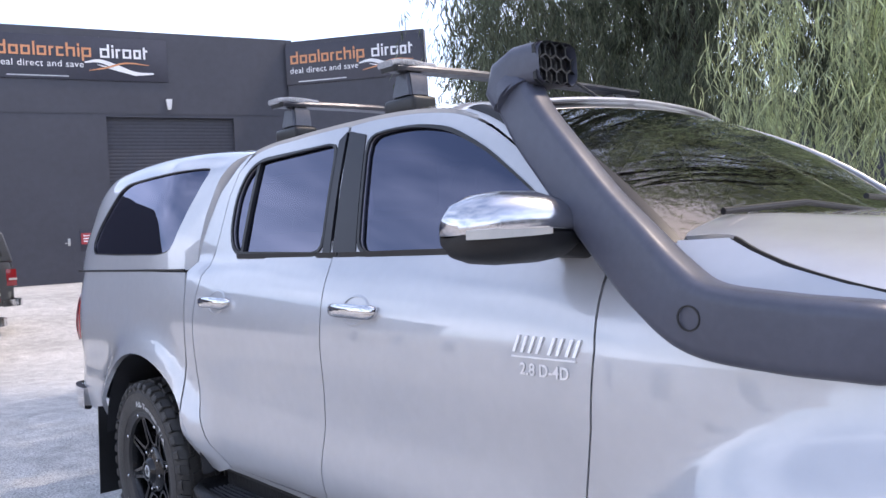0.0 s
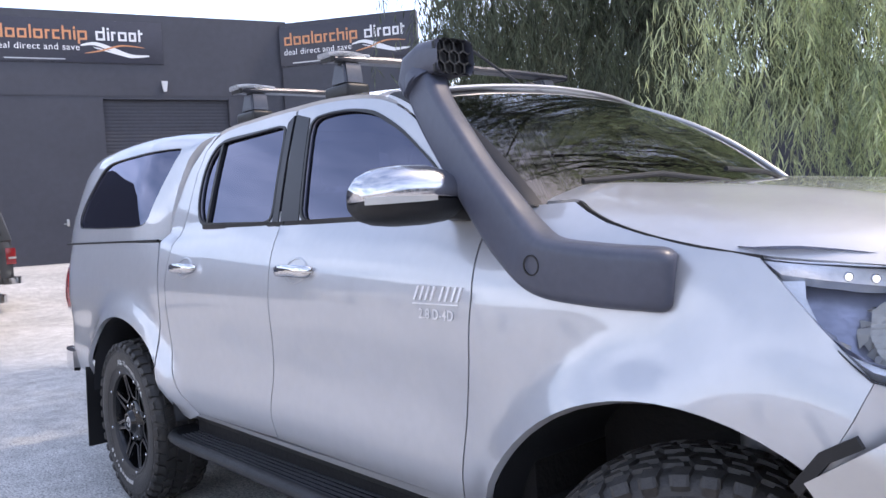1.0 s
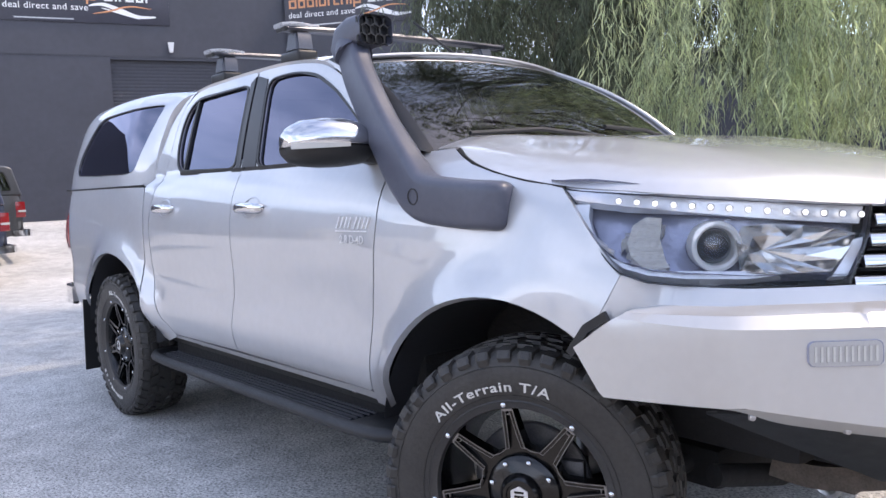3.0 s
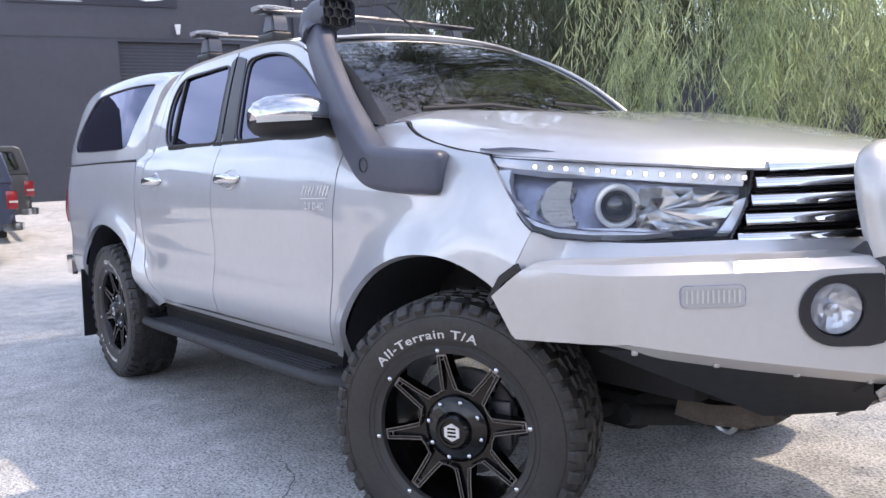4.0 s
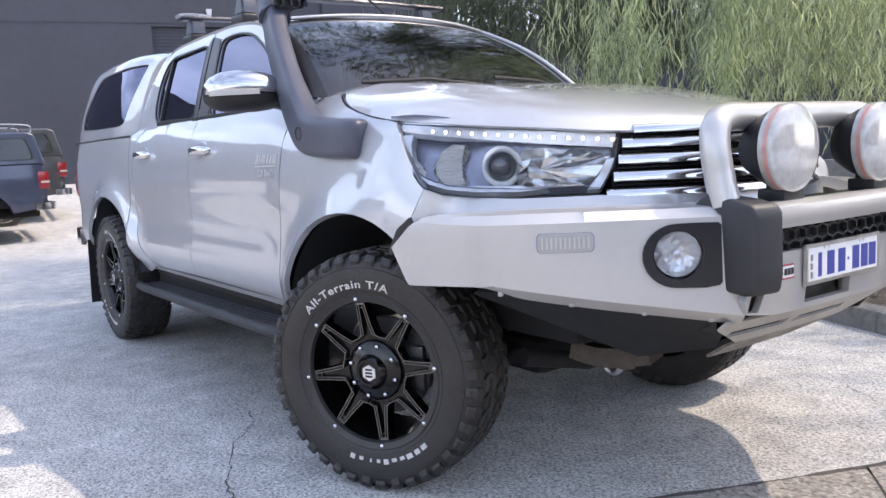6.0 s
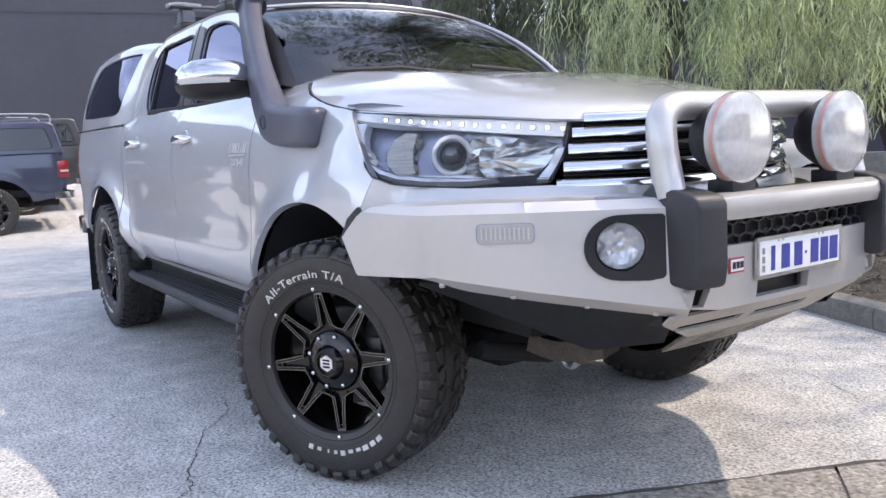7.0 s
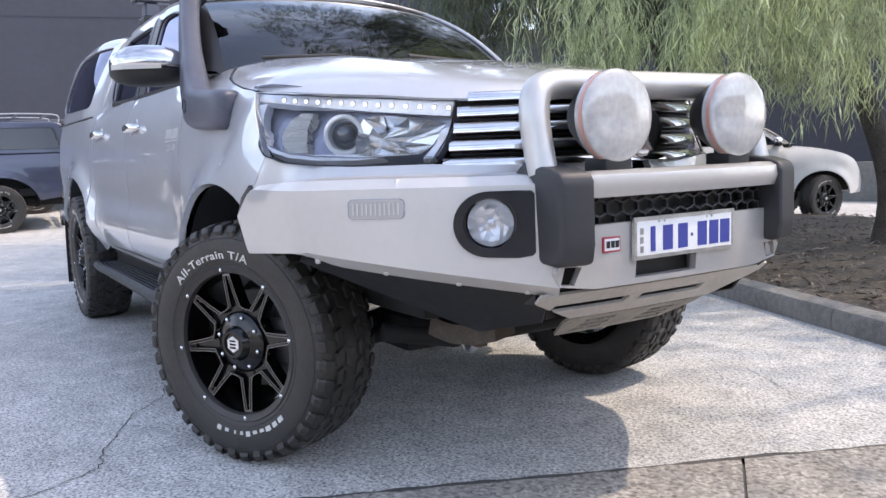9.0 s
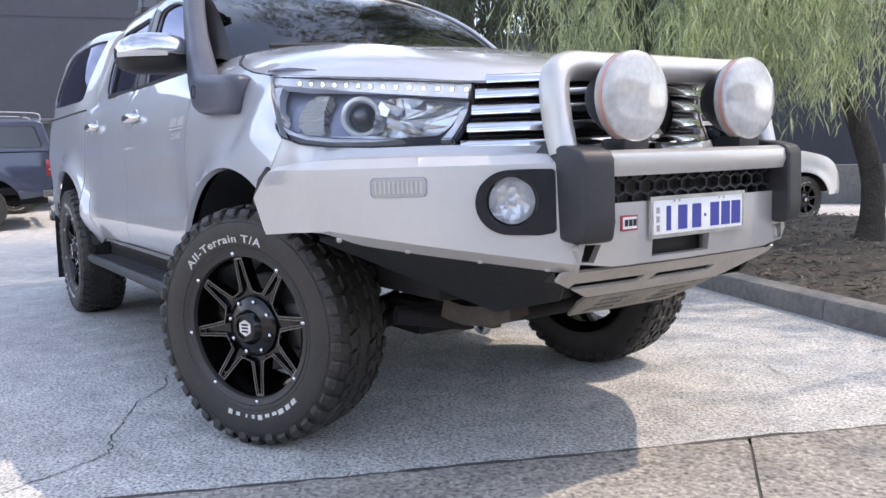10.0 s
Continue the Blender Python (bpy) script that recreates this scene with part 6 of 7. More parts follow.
for s in (-1, 1):
    step = part("side_step", mirror(step_shell([-2.71, -2.68, -2.65, -2.62, -2.58, *[-2.5 + 0.12 * i for i in range(15)], -0.74, -0.71]), s), M_PLASTIC, car, "black side step with ribbed treads", angle=50)
    part("end_cap", mirror(step_shell([-0.712, -0.68, -0.64, -0.60, -0.56, -0.53, -0.505, -0.485, -0.472], 0.002), s), M_PLASTIC, step, angle=50)
    xs = [-2.57 + 1.82 * i / 10 for i in range(11)]
    # sheet in the step's hollow that paints the gaps between ribs as shaded
    bm = bmesh.new()
    prism(bm, [(-2.575, -0.748), *[(x, STEP_Y(x) + 0.048) for x in xs], (-0.745, -0.748)], lambda x, y: Vector((x, y, STEP_Z(x) - 0.0145)), lambda x, y: Vector((x, y, STEP_Z(x) - 0.022)))
    part("tread_mat", mirror(bm, s), M_RIBSHADE, step, smooth=False)
    for k in range(5):
        f = (k + 0.7) / 5.2
        bm = bmesh.new()
        line = [(x, -0.748 + (STEP_Y(x) + 0.796) * f) for x in [-2.56 + 1.80 * i / 10 for i in range(11)]]
        prism(bm, [*[(x, y - 0.0034) for x, y in line], *[(x, y + 0.0034) for x, y in line[::-1]]], lambda x, y: Vector((x, y, STEP_Z(x) - 0.007)), lambda x, y: Vector((x, y, STEP_Z(x) - 0.016)))
        part("tread_rib", mirror(bm, s), M_RIB, step, smooth=False)
    for x in (-2.2, -1.5, -0.85):
        bm = bmesh.new()
        tube(bm, [(x, -0.80, 0.378), (x, -0.68, 0.385), (x, -0.42, 0.46)], 0.020, 8)
        part("bracket", mirror(bm, s), M_DARK, step)

# ---- roof bars, aerial ----
M_WRAP = mat("bubble_wrap", (0.42, 0.43, 0.45), 0.2, vary=0.12, scale=60, bump=0.9, bscale=120, coat=0.5)
for x, zt in ((-1.545, 1.890), (-2.26, 1.888)):
    rack = part("roof_bar", sweep(bmesh.new(), [(x, -0.60, zt), (x, -0.3, zt + 0.006), (x, 0.3, zt + 0.006), (x, 0.64, zt)], [(-0.040, 0.0), (-0.034, 0.010), (0.0, 0.015), (0.034, 0.010), (0.040, 0.0), (0.030, -0.010), (-0.030, -0.010)]), M_RACK, car, "grey aluminium roof bar")
    for s in (-1, 1):
        e = part("end_plug", mirror(box(bmesh.new(), x - 0.036, x + 0.036, -0.614 if s < 0 else -0.654, -0.598 if s < 0 else -0.638, zt - 0.014, zt + 0.016, 0.005), s), M_SEAL_SHADE, rack)
        if s < 0:
            bm = bmesh.new()
            sweep(bm, spline([(x, -0.62, zt + 0.010), (x, -0.57, zt + 0.016), (x, -0.50, zt + 0.015), (x - 0.005, -0.45, zt + 0.013)], 5), lambda t: [(a * (1 + 0.1 * math.sin(9 * t + 3 * a * 40)), b * 1.0) for a, b in rsec(0.080, 0.020, 0.4, 3)])
            part("wrapping", bm, M_WRAP, rack, "clear plastic wrapping on the bar end")
        zr = roof_fn(x, 0.54).z
        bm = bmesh.new()
        prism(bm, [(-0.052, zr + 0.030), (0.052, zr + 0.030), (0.050, zr + 0.052), (0.036, zt - 0.024), (0.030, zt - 0.009), (-0.030, zt - 0.009), (-0.036, zt - 0.024), (-0.050, zr + 0.052)], lambda a, b: Vector((x + a, -0.572 + (b - zr) * 0.10, b)), lambda a, b: Vector((x + a, -0.490 + (b - zr) * 0.10, b)))
        bmesh.ops.bevel(bm, geom=bm.edges[:], offset=0.010, segments=3, affect="EDGES")
        foot = part("rack_foot", mirror(bm, s), M_RACK, rack, "grey rack foot")
        bm = bmesh.new()
        box(bm, x - 0.078, x + 0.078, -0.580, -0.482, zr - 0.016, zr + 0.034, 0.014, 3)
        part("foot_pad", mirror(bm, s), M_SEAL_SHADE, foot)
bm = bmesh.new()
tube(bm, [(-1.27, 0.13, 1.785), (-1.30, 0.12, 1.80), (-1.50, 0.06, 1.965)], 0.006, 8)
lathe(bm, [(0.0, 0.03), (0.014, 0.026), (0.024, 0.014), (0.028, 0.0)], n=14, axis="z", centre=(-1.265, 0.132, 1.778))
part("aerial", bm, M_SEAL_SHADE, car, "black roof aerial")
# wipers
for y0, y1 in ((-0.55, 0.02), (0.08, 0.60)):
    bm = bmesh.new()
    tube(bm, [screen_fn(y1 / 0.69, 0.02) + Vector((0.02, 0, 0.01)), screen_fn((y0 + y1) / 1.38, 0.075) + Vector((0.02, 0, 0.018)), screen_fn(y0 / 0.69, 0.09) + Vector((0.02, 0, 0.016))], 0.008, 8)
    part("wiper", bm, M_SEAL_SHADE, car, "black wiper blade")
# model badge as plain chrome shapes, engine size lettered
def door_word(bm, cx, cz):
    for v in bm.verts:
        x, z, e = v.co.x, v.co.y, v.co.z
        v.co = Vector((cx + x, -half_width(cx + x, cz + z) - 0.001 - max(0, e) * 1.5, cz + z))
    bmesh.ops.recalc_face_normals(bm, faces=bm.faces[:])
    return bm
for x0 in (-0.835, -0.810, -0.786, -0.762, -0.724, -0.700, -0.672, -0.650):
    bm = bmesh.new()
    prism(bm, [(x0, 1.080), (x0 + 0.009, 1.080), (x0 + 0.023, 1.118), (x0 + 0.014, 1.118)], lambda u, v: Vector((u, -half_width(u, v) - 0.005, v)), lambda u, v: Vector((u, -half_width(u, v) + 0.001, v)))
    part("badge_bar", bm, M_BADGE, car, "bright badge bar")
bm = bmesh.new()
prism(bm, [(-0.838, 1.068), (-0.640, 1.070), (-0.640, 1.074), (-0.838, 1.072)], lambda u, v: Vector((u, -half_width(u, v) - 0.004, v)), lambda u, v: Vector((u, -half_width(u, v) + 0.001, v)))
part("badge_bar", bm, M_BADGE, car, "bright badge bar")
part("badge_text", door_word(text_mesh("2.8 D-4D", 0.038, M_CHROME, spacing=1.05, bold=0.0008), -0.735, 1.042), M_BADGE, car, "chrome engine badge", smooth=False)

# ---- two more parked vehicles of the same build, seen in part ----
def sister(name, label, paint, glassy, m, keep, group="parked vehicles"):
    """A parked vehicle from the same panels in its own colours."""
    root = tagged(empty(name, m), label, "car", group=group)
    done = {}

    def take(o, parent):
        c = o.copy()
        if o.data:
            key = o.data.name
            if key not in done:
                d = o.data.copy()
                for i, k in enumerate(d.materials):
                    if k in (M_PAINT, M_BAR):
                        d.materials[i] = paint
                    elif k == M_TINT:
                        d.materials[i] = glassy
                done[key] = d
            c.data = done[key]
        scene.collection.objects.link(c)
        c.parent = parent
        for child in o.children:
            take(child, c)

    for o in list(car.children):
        if o.name.split(".")[0] in keep:
            take(o, root)
    return root


M_GREYPAINT = mat("dark_grey_paint", (0.042, 0.052, 0.090), 0.3, 0.4, vary=0.06, scale=4, coat=1.0)
M_WHITEPAINT = mat("dusty_white_paint", (0.62, 0.62, 0.61), 0.35, 0.0, vary=0.06, scale=4, coat=0.6)
BODY = {"front_door", "rear_door", "front_fender", "sill", "cab_quarter", "tub_side", "tail_lamp", "wheel_housing", "bonnet", "cowl", "windscreen", "roof", "a_pillar", "canopy", "tailgate", "rear_bumper",
        "chassis", "tub_floor", "cab_floor", "cab_back", "firewall", "engine_bay", "dashboard", "front_seat", "rear_bench", "headlamp", "bumper_skin", "grille", "road_wheel", "door_mirror", "side_step"}
ute = sister("parked_utility", "dark grey utility with canopy and roof rails, parked by the workshop", M_GREYPAINT, M_TINT, pose(-11.85, -3.68, 0.0, 0, 0, -90) @ Matrix.Scale(0.92, 4), BODY - {"canopy", "tail_lamp"})
def square_canopy(root, paint):
    """A boxy canopy with dark side and rear windows, and upright tail lamps."""
    bm = bmesh.new()
    prof = [(-2.76, 1.275), (-2.78, 1.76), (-2.86, 1.80), (-4.02, 1.805), (-4.12, 1.765), (-4.235, 1.275)]
    prism(bm, prof, lambda x, z: Vector((x, -0.80 + 0.16 * (z - 1.275), z)), lambda x, z: Vector((x, 0.80 - 0.16 * (z - 1.275), z)))
    bmesh.ops.bevel(bm, geom=bm.edges[:], offset=0.035, segments=3, profile=0.6, affect="EDGES")
    top = part("canopy", bm, paint, root, "square-backed canopy with dark windows")
    o = soft([(-2.90, 1.36), (-2.92, 1.70), (-3.98, 1.70), (-4.07, 1.36)], 2)
    for s in (-1, 1):
        fn = lambda u, v: Vector((u, -0.80 + 0.16 * (v - 1.275) - 0.004, v))
        part("side_window", mirror(sheet(o, fn, 0.2, 0.004, (0, -1, 0)), s), M_SCREEN, top, "dark side window")
        part("window_seal", mirror(sheet(grow(o, 0.014), lambda u, v: fn(u, v) - Vector((0, 0.003, 0)), 0.2, 0.008, (0, -1, 0), [grow(o, -0.012)]), s), M_SEAL_SHADE, top)
        lamp = part("tail_lamp", mirror(box(bmesh.new(), -4.262, -4.10, -0.835, -0.70, 0.88, 1.16, 0.014), s), M_RED, root, "upright red tail lamp")
        part("reversing_lens", mirror(box(bmesh.new(), -4.266, -4.14, -0.839, -0.72, 0.975, 1.010, 0.006), s), M_CLEARPL, lamp)
    fr = lambda y, z: Vector((-4.235 + (z - 1.275) * 0.235 - 0.006, y, z))
    part("rear_window", sheet(soft([(-0.62, 1.36), (0.62, 1.36), (0.58, 1.70), (-0.58, 1.70)], 2), fr, 0.2, 0.004, (-1, 0, 0)), M_SCREEN, top, "dark rear window")


square_canopy(ute, M_GREYPAINT)
for y in (-0.62, 0.62):
    bm = bmesh.new()
    tube(bm, spline([(-2.95, y, 1.80), (-2.93, y, 1.88), (-3.02, y, 1.92), (-3.5, y, 1.935), (-4.0, y, 1.92), (-4.10, y, 1.87), (-4.08, y, 1.77)], 5), 0.014, 8)
    part("roof_rail", bm, M_ALLOY, ute, "silver roof rail")
for x in (-3.05, -3.5, -3.95):
    bm = bmesh.new()
    tube(bm, [(x, -0.62, 1.925), (x, 0.62, 1.925)], 0.014, 8)
    part("cross_bar", bm, M_ALLOY, ute)
M_OLDPAINT = mat("weathered_grey_paint", (0.055, 0.057, 0.062), 0.4, 0.4, vary=0.08, scale=4, coat=0.6)
far_ute = sister("parked_utility", "grey utility with canopy parked beyond the dark one", M_OLDPAINT, M_TINT, pose(-13.95, -3.0, 0.14, 0, 0, -90) @ Matrix.Scale(0.92, 4), {"tub_side", "tailgate", "rear_bumper", "road_wheel", "cab_quarter", "roof", "rear_door", "tub_floor", "wheel_housing"})
square_canopy(far_ute, M_OLDPAINT)
suv = sister("parked_four_wheel_drive", "dusty white four-wheel drive with black wheels behind the bed", M_WHITEPAINT, M_TINT, pose(-5.69, 10.5, -0.30, 0, 0, 56.6) @ Matrix.Scale(0.93, 4), BODY - {"bonnet", "front_fender", "headlamp", "bumper_skin", "grille"})
NOSE_Z = curve([-0.62, -0.3, 0.1, 0.35, 0.52, 0.64, 0.70], [1.26, 1.245, 1.20, 1.14, 1.06, 0.95, 0.84])


def nose_fn(x, z):
    r = math.hypot(x / 0.50, (z - 0.40) / 0.47)
    w = 0.85 - 0.85 * max(0.0, x - 0.22) ** 2 - 1.2 * max(0.0, z - 0.95) ** 2 + 0.035 * math.exp(-(((r - 1) / 0.16) ** 2))
    return Vector((x, -w, z))


for s in (-1, 1):
    o = [(-0.61, 1.255), (-0.62, 0.45), (-0.49, 0.45), *arch(0.0, 0.49, 0.46, 174, 8), (0.60, 0.47), (0.70, 0.55), (0.725, 0.70), *[(x, NOSE_Z(x)) for x in (0.69, 0.64, 0.58, 0.52, 0.44, 0.35, 0.22, 0.1, -0.1, -0.3, -0.45)]]
    part("front_fender", mirror(sheet(o, nose_fn, 0.045, 0.02, (0, -1, 0)), s), M_WHITEPAINT, suv)
bm = bmesh.new()
rows = []
for x in [-0.62 + 0.06 * i for i in range(23)]:
    e = -nose_fn(x, NOSE_Z(x)).y - 0.004
    rows.append([bm.verts.new((x + 0.05 * (1 - q * q) * max(0, x), e * q, NOSE_Z(x) - 0.004 + 0.05 * (1 - q * q))) for q in [-1 + 0.125 * k for k in range(17)]])
for a, b in zip(rows, rows[1:]):
    for k in range(16):
        bm.faces.new((a[k], b[k], b[k + 1], a[k + 1]))
part("bonnet", bm, M_WHITEPAINT, suv)
bm = bmesh.new()
sweep(bm, spline([(0.70, -0.66, 0.66), (0.76, -0.4, 0.66), (0.78, 0, 0.66), (0.76, 0.4, 0.66), (0.70, 0.66, 0.66)], 5), [(-0.05, -0.2), (0.02, -0.18), (0.03, 0.0), (0.0, 0.20), (-0.06, 0.22)])
part("front_bumper", bm, M_WHITEPAINT, suv)

# ---- materials of the site ----
def speckled(name, base, dark, light, scale, bump, rough=0.92, stain=0.25):
    """Stone-chip surface: pale matrix, dark and light chips, broad stains, gritty relief."""
    m = mat(name, base, rough)
    n, l = m.node_tree.nodes, m.node_tree.links
    b = n["Principled BSDF"]
    co = n.new("ShaderNodeTexCoord")
    v1, v2 = n.new("ShaderNodeTexVoronoi"), n.new("ShaderNodeTexNoise")
    v1.inputs["Scale"].default_value = scale
    v2.inputs["Scale"].default_value, v2.inputs["Detail"].default_value = 0.55, 6
    v3 = n.new("ShaderNodeTexNoise")
    v3.inputs["Scale"].default_value, v3.inputs["Detail"].default_value = scale * 0.55, 5
    v4 = n.new("ShaderNodeTexNoise")
    v4.inputs["Scale"].default_value, v4.inputs["Detail"].default_value = 6.0, 5
    for t in (v1, v2, v3, v4):
        l.new(co.outputs["Object"], t.inputs["Vector"])
    sep = n.new("ShaderNodeSeparateColor")
    l.new(v1.outputs["Color"], sep.inputs[0])
    r = n.new("ShaderNodeValToRGB")
    e = r.color_ramp.elements
    e[0].position, e[0].color = 0.0, (*dark, 1)
    e[1].position, e[1].color = 1.0, (*light, 1)
    a, c = e.new(0.22), e.new(0.75)
    a.color = (*tuple((p + q) / 2 for p, q in zip(dark, base)), 1)
    c.color = (*base, 1)
    l.new(sep.outputs[0], r.inputs[0])
    r2 = n.new("ShaderNodeValToRGB")
    r2.color_ramp.elements[0].position, r2.color_ramp.elements[1].position = 0.34, 0.56
    r2.color_ramp.elements[0].color, r2.color_ramp.elements[1].color = (*dark, 1), (*base, 1)
    l.new(v3.outputs[0], r2.inputs[0])
    mx = n.new("ShaderNodeMixRGB")
    mx.inputs[0].default_value = 0.5
    l.new(r.outputs[0], mx.inputs[1])
    l.new(r2.outputs[0], mx.inputs[2])
    s1 = n.new("ShaderNodeMath")
    s1.operation = "ADD"
    l.new(v2.outputs[0], s1.inputs[0])
    l.new(v4.outputs[0], s1.inputs[1])
    mr = n.new("ShaderNodeMapRange")
    mr.inputs["From Min"].default_value, mr.inputs["From Max"].default_value = 0.7, 1.3
    mr.inputs["To Min"].default_value, mr.inputs["To Max"].default_value = 1 - stain, 1 + stain
    l.new(s1.outputs[0], mr.inputs["Value"])
    hs = n.new("ShaderNodeHueSaturation")
    l.new(mr.outputs[0], hs.inputs["Value"])
    l.new(mx.outputs[0], hs.inputs["Color"])
    l.new(hs.outputs[0], b.inputs["Base Color"])
    bu = n.new("ShaderNodeBump")
    bu.inputs["Strength"].default_value, bu.inputs["Distance"].default_value = bump, 0.006
    l.new(v3.outputs[0], bu.inputs["Height"])
    l.new(bu.outputs[0], b.inputs["Normal"])
    return m


M_GROUND = speckled("worn_aggregate", (0.575, 0.57, 0.55), (0.05, 0.05, 0.052), (0.80, 0.79, 0.75), 150, 0.8)
M_SLAB = speckled("pebble_concrete", (0.36, 0.335, 0.30), (0.08, 0.075, 0.07), (0.58, 0.54, 0.48), 95, 1.0)
M_KERB = mat("kerb_concrete", (0.21, 0.20, 0.185), 0.9, vary=0.28, scale=3, bump=0.4, bscale=90)
M_CRACK = mat("crack_dirt", (0.07, 0.067, 0.062), 0.95, vary=0.4, scale=30)
M_WALL = mat("charcoal_wall", (0.046, 0.048, 0.062), 0.6, vary=0.10, scale=0.7, bump=0.06, bscale=60, rvary=0.1)
M_ROLLER = mat("charcoal_roller", (0.040, 0.042, 0.054), 0.65, vary=0.12, scale=1.2)
M_SIGN = mat("dark_sign", (0.030, 0.030, 0.045), 0.4, vary=0.12, scale=2)
M_SIGNW = mat("sign_white", (0.75, 0.75, 0.76), 0.5, vary=0.04, scale=5)
M_SIGNO = mat("sign_orange", (0.62, 0.27, 0.13), 0.5, vary=0.05, scale=5)
M_PALE = mat("pale_render", (0.55, 0.54, 0.52), 0.85, vary=0.10, scale=0.6, bump=0.1, bscale=30)
M_BARK = mat("grey_bark", (0.062, 0.053, 0.045), 0.9, vary=0.4, scale=7, bump=0.9, bscale=24)
M_MULCH = speckled("leaf_mulch", (0.075, 0.060, 0.046), (0.024, 0.020, 0.017), (0.19, 0.155, 0.12), 60, 1.0, stain=0.35)


def leaf_mat(name, a, b):
    m = mat(name, a, 0.55, vary=0.25, scale=3, color2=b, island=0.45)
    n, l = m.node_tree.nodes, m.node_tree.links
    p = n["Principled BSDF"]
    src = p.inputs["Base Color"].links[0].from_socket
    tr, mx = n.new("ShaderNodeBsdfTranslucent"), n.new("ShaderNodeMixShader")
    mx.inputs[0].default_value = 0.55
    l.new(src, tr.inputs[0])
    l.new(p.outputs[0], mx.inputs[1])
    l.new(tr.outputs[0], mx.inputs[2])
    l.new(mx.outputs[0], n["Material Output"].inputs[0])
    return m


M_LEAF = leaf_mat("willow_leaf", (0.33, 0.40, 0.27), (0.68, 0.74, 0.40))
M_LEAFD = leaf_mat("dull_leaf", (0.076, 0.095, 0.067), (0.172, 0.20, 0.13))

# ---- ground ----
def ground_z(x, y):
    z = mixf(0.0, 0.66, (-10.3 - x) / 8.7) * mixf(1, 0, (y - 7.0) / 4.0 if x > -9 else 0)
    return z + mixf(0.0, -0.30, (y - 6.5) / 3.0) * mixf(1, 0, (-x - 8) / 4)


bm = bmesh.new()
xs = [-400, -150, -60, -40, -30, -24, *[-21 + 0.75 * i for i in range(44)], 14, 18, 30, 80, 200, 400]
ys = [-400, -150, -60, -30, -15, -8, -4, -2, 0, 2, 4, 5, 6, 6.5, 7, 7.5, 8, 8.5, 9, 9.5, 10, 11, 12, 15, 30, 60, 150, 400]
grid = [[bm.verts.new((x, y, ground_z(x, y))) for y in ys] for x in xs]
for i in range(len(xs) - 1):
    for j in range(len(ys) - 1):
        bm.faces.new((grid[i][j], grid[i + 1][j], grid[i + 1][j + 1], grid[i][j + 1]))
ground = part("ground", bm, M_GROUND, None, angle=60)
tagged(ground, "worn grey stone-chip asphalt forecourt with dappled shade", "ground", kind="structure")

# cracks in the forecourt
def crack(pts, w):
    bm = bmesh.new()
    P = spline([(x, y, 0) for x, y in pts], 6)
    rnd = random.Random(4)
    rows = []
    for i, p in enumerate(P):
        t = (P[min(i + 1, len(P) - 1)] - P[max(i - 1, 0)]).normalized()
        n = Vector((-t.y, t.x, 0))
        k = w * rnd.uniform(0.3, 1.0) * (0.3 if i in (0, len(P) - 1) else 1)
        q = p + n * rnd.uniform(-1, 1) * 0.010
        rows.append((bm.verts.new(q + n * k + Vector((0, 0, 0.0025))), bm.verts.new(q - n * k + Vector((0, 0, 0.0025)))))
    for a, b in zip(rows, rows[1:]):
        bm.faces.new((a[0], a[1], b[1], b[0]))
    return part("crack", bm, M_CRACK, ground, smooth=False)


crack([(-0.02, -1.62), (-0.10, -1.42), (-0.175, -1.294), (-0.326, -1.247), (-0.50, -1.17), (-0.70, -1.075), (-0.90, -0.907), (-1.1, -0.86)], 0.0032)
crack([(0.35, 1.30), (0.75, 1.12), (1.2, 1.20)], 0.002)

# pebbled concrete slabs of the crossing in front
JA, JB = Vector((0.20, -1.40, 0)), Vector((1.58, 1.72, 0))
jd = (JB - JA).normalized()
jn = Vector((jd.y, -jd.x, 0))
pav = tagged(empty("pavement", Matrix.Translation((0, 0, 0))), "pebbled concrete crossing slabs with dark ragged joints", "pavement", kind="structure")
cut = (Vector((1.087, 0.385, 0)) - JA).dot(jd)


def slab(u0, u1, v0, v1):
    rnd = random.Random(int(u0 * 100) + int(v0 * 10))
    n = max(2, int((u1 - u0) / 0.06))
    edge = []
    for i in range(n + 1):
        edge.append((u0 + (u1 - u0) * i / n, v0 + (rnd.uniform(0, 0.016) if v0 < 0.1 else 0)))
    pts = [*edge, (u1, v1), (u0, v1)]
    bm = bmesh.new()
    sl = -0.50
    f = lambda u, v: JA + jd * (u + (v * sl if abs(u - cut) < 0.02 else 0)) + jn * v
    prism(bm, pts, lambda u, v: f(u, v) + Vector((0, 0, 0.006)), lambda u, v: f(u, v) - Vector((0, 0, 0.04)))
    return part("slab", bm, M_SLAB, pav, smooth=False)


slab(-6.0, cut - 0.005, 0.014, 2.6)
slab(cut + 0.005, cut + 4.5, 0.014, 2.6)
bm = bmesh.new()
rj = random.Random(17)
ragged = [(-6 + 14 * i / 260, rj.uniform(-0.010, 0.006) + 0.006 * math.sin(i * 0.37)) for i in range(261)]
prism(bm, [*ragged, (8, 0.055), (-6, 0.055)], lambda u, v: JA + jd * u + jn * v + Vector((0, 0, 0.003)), lambda u, v: JA + jd * u + jn * v - Vector((0, 0, 0.02)))
part("joint", bm, M_CRACK, pav, smooth=False)
bm = bmesh.new()
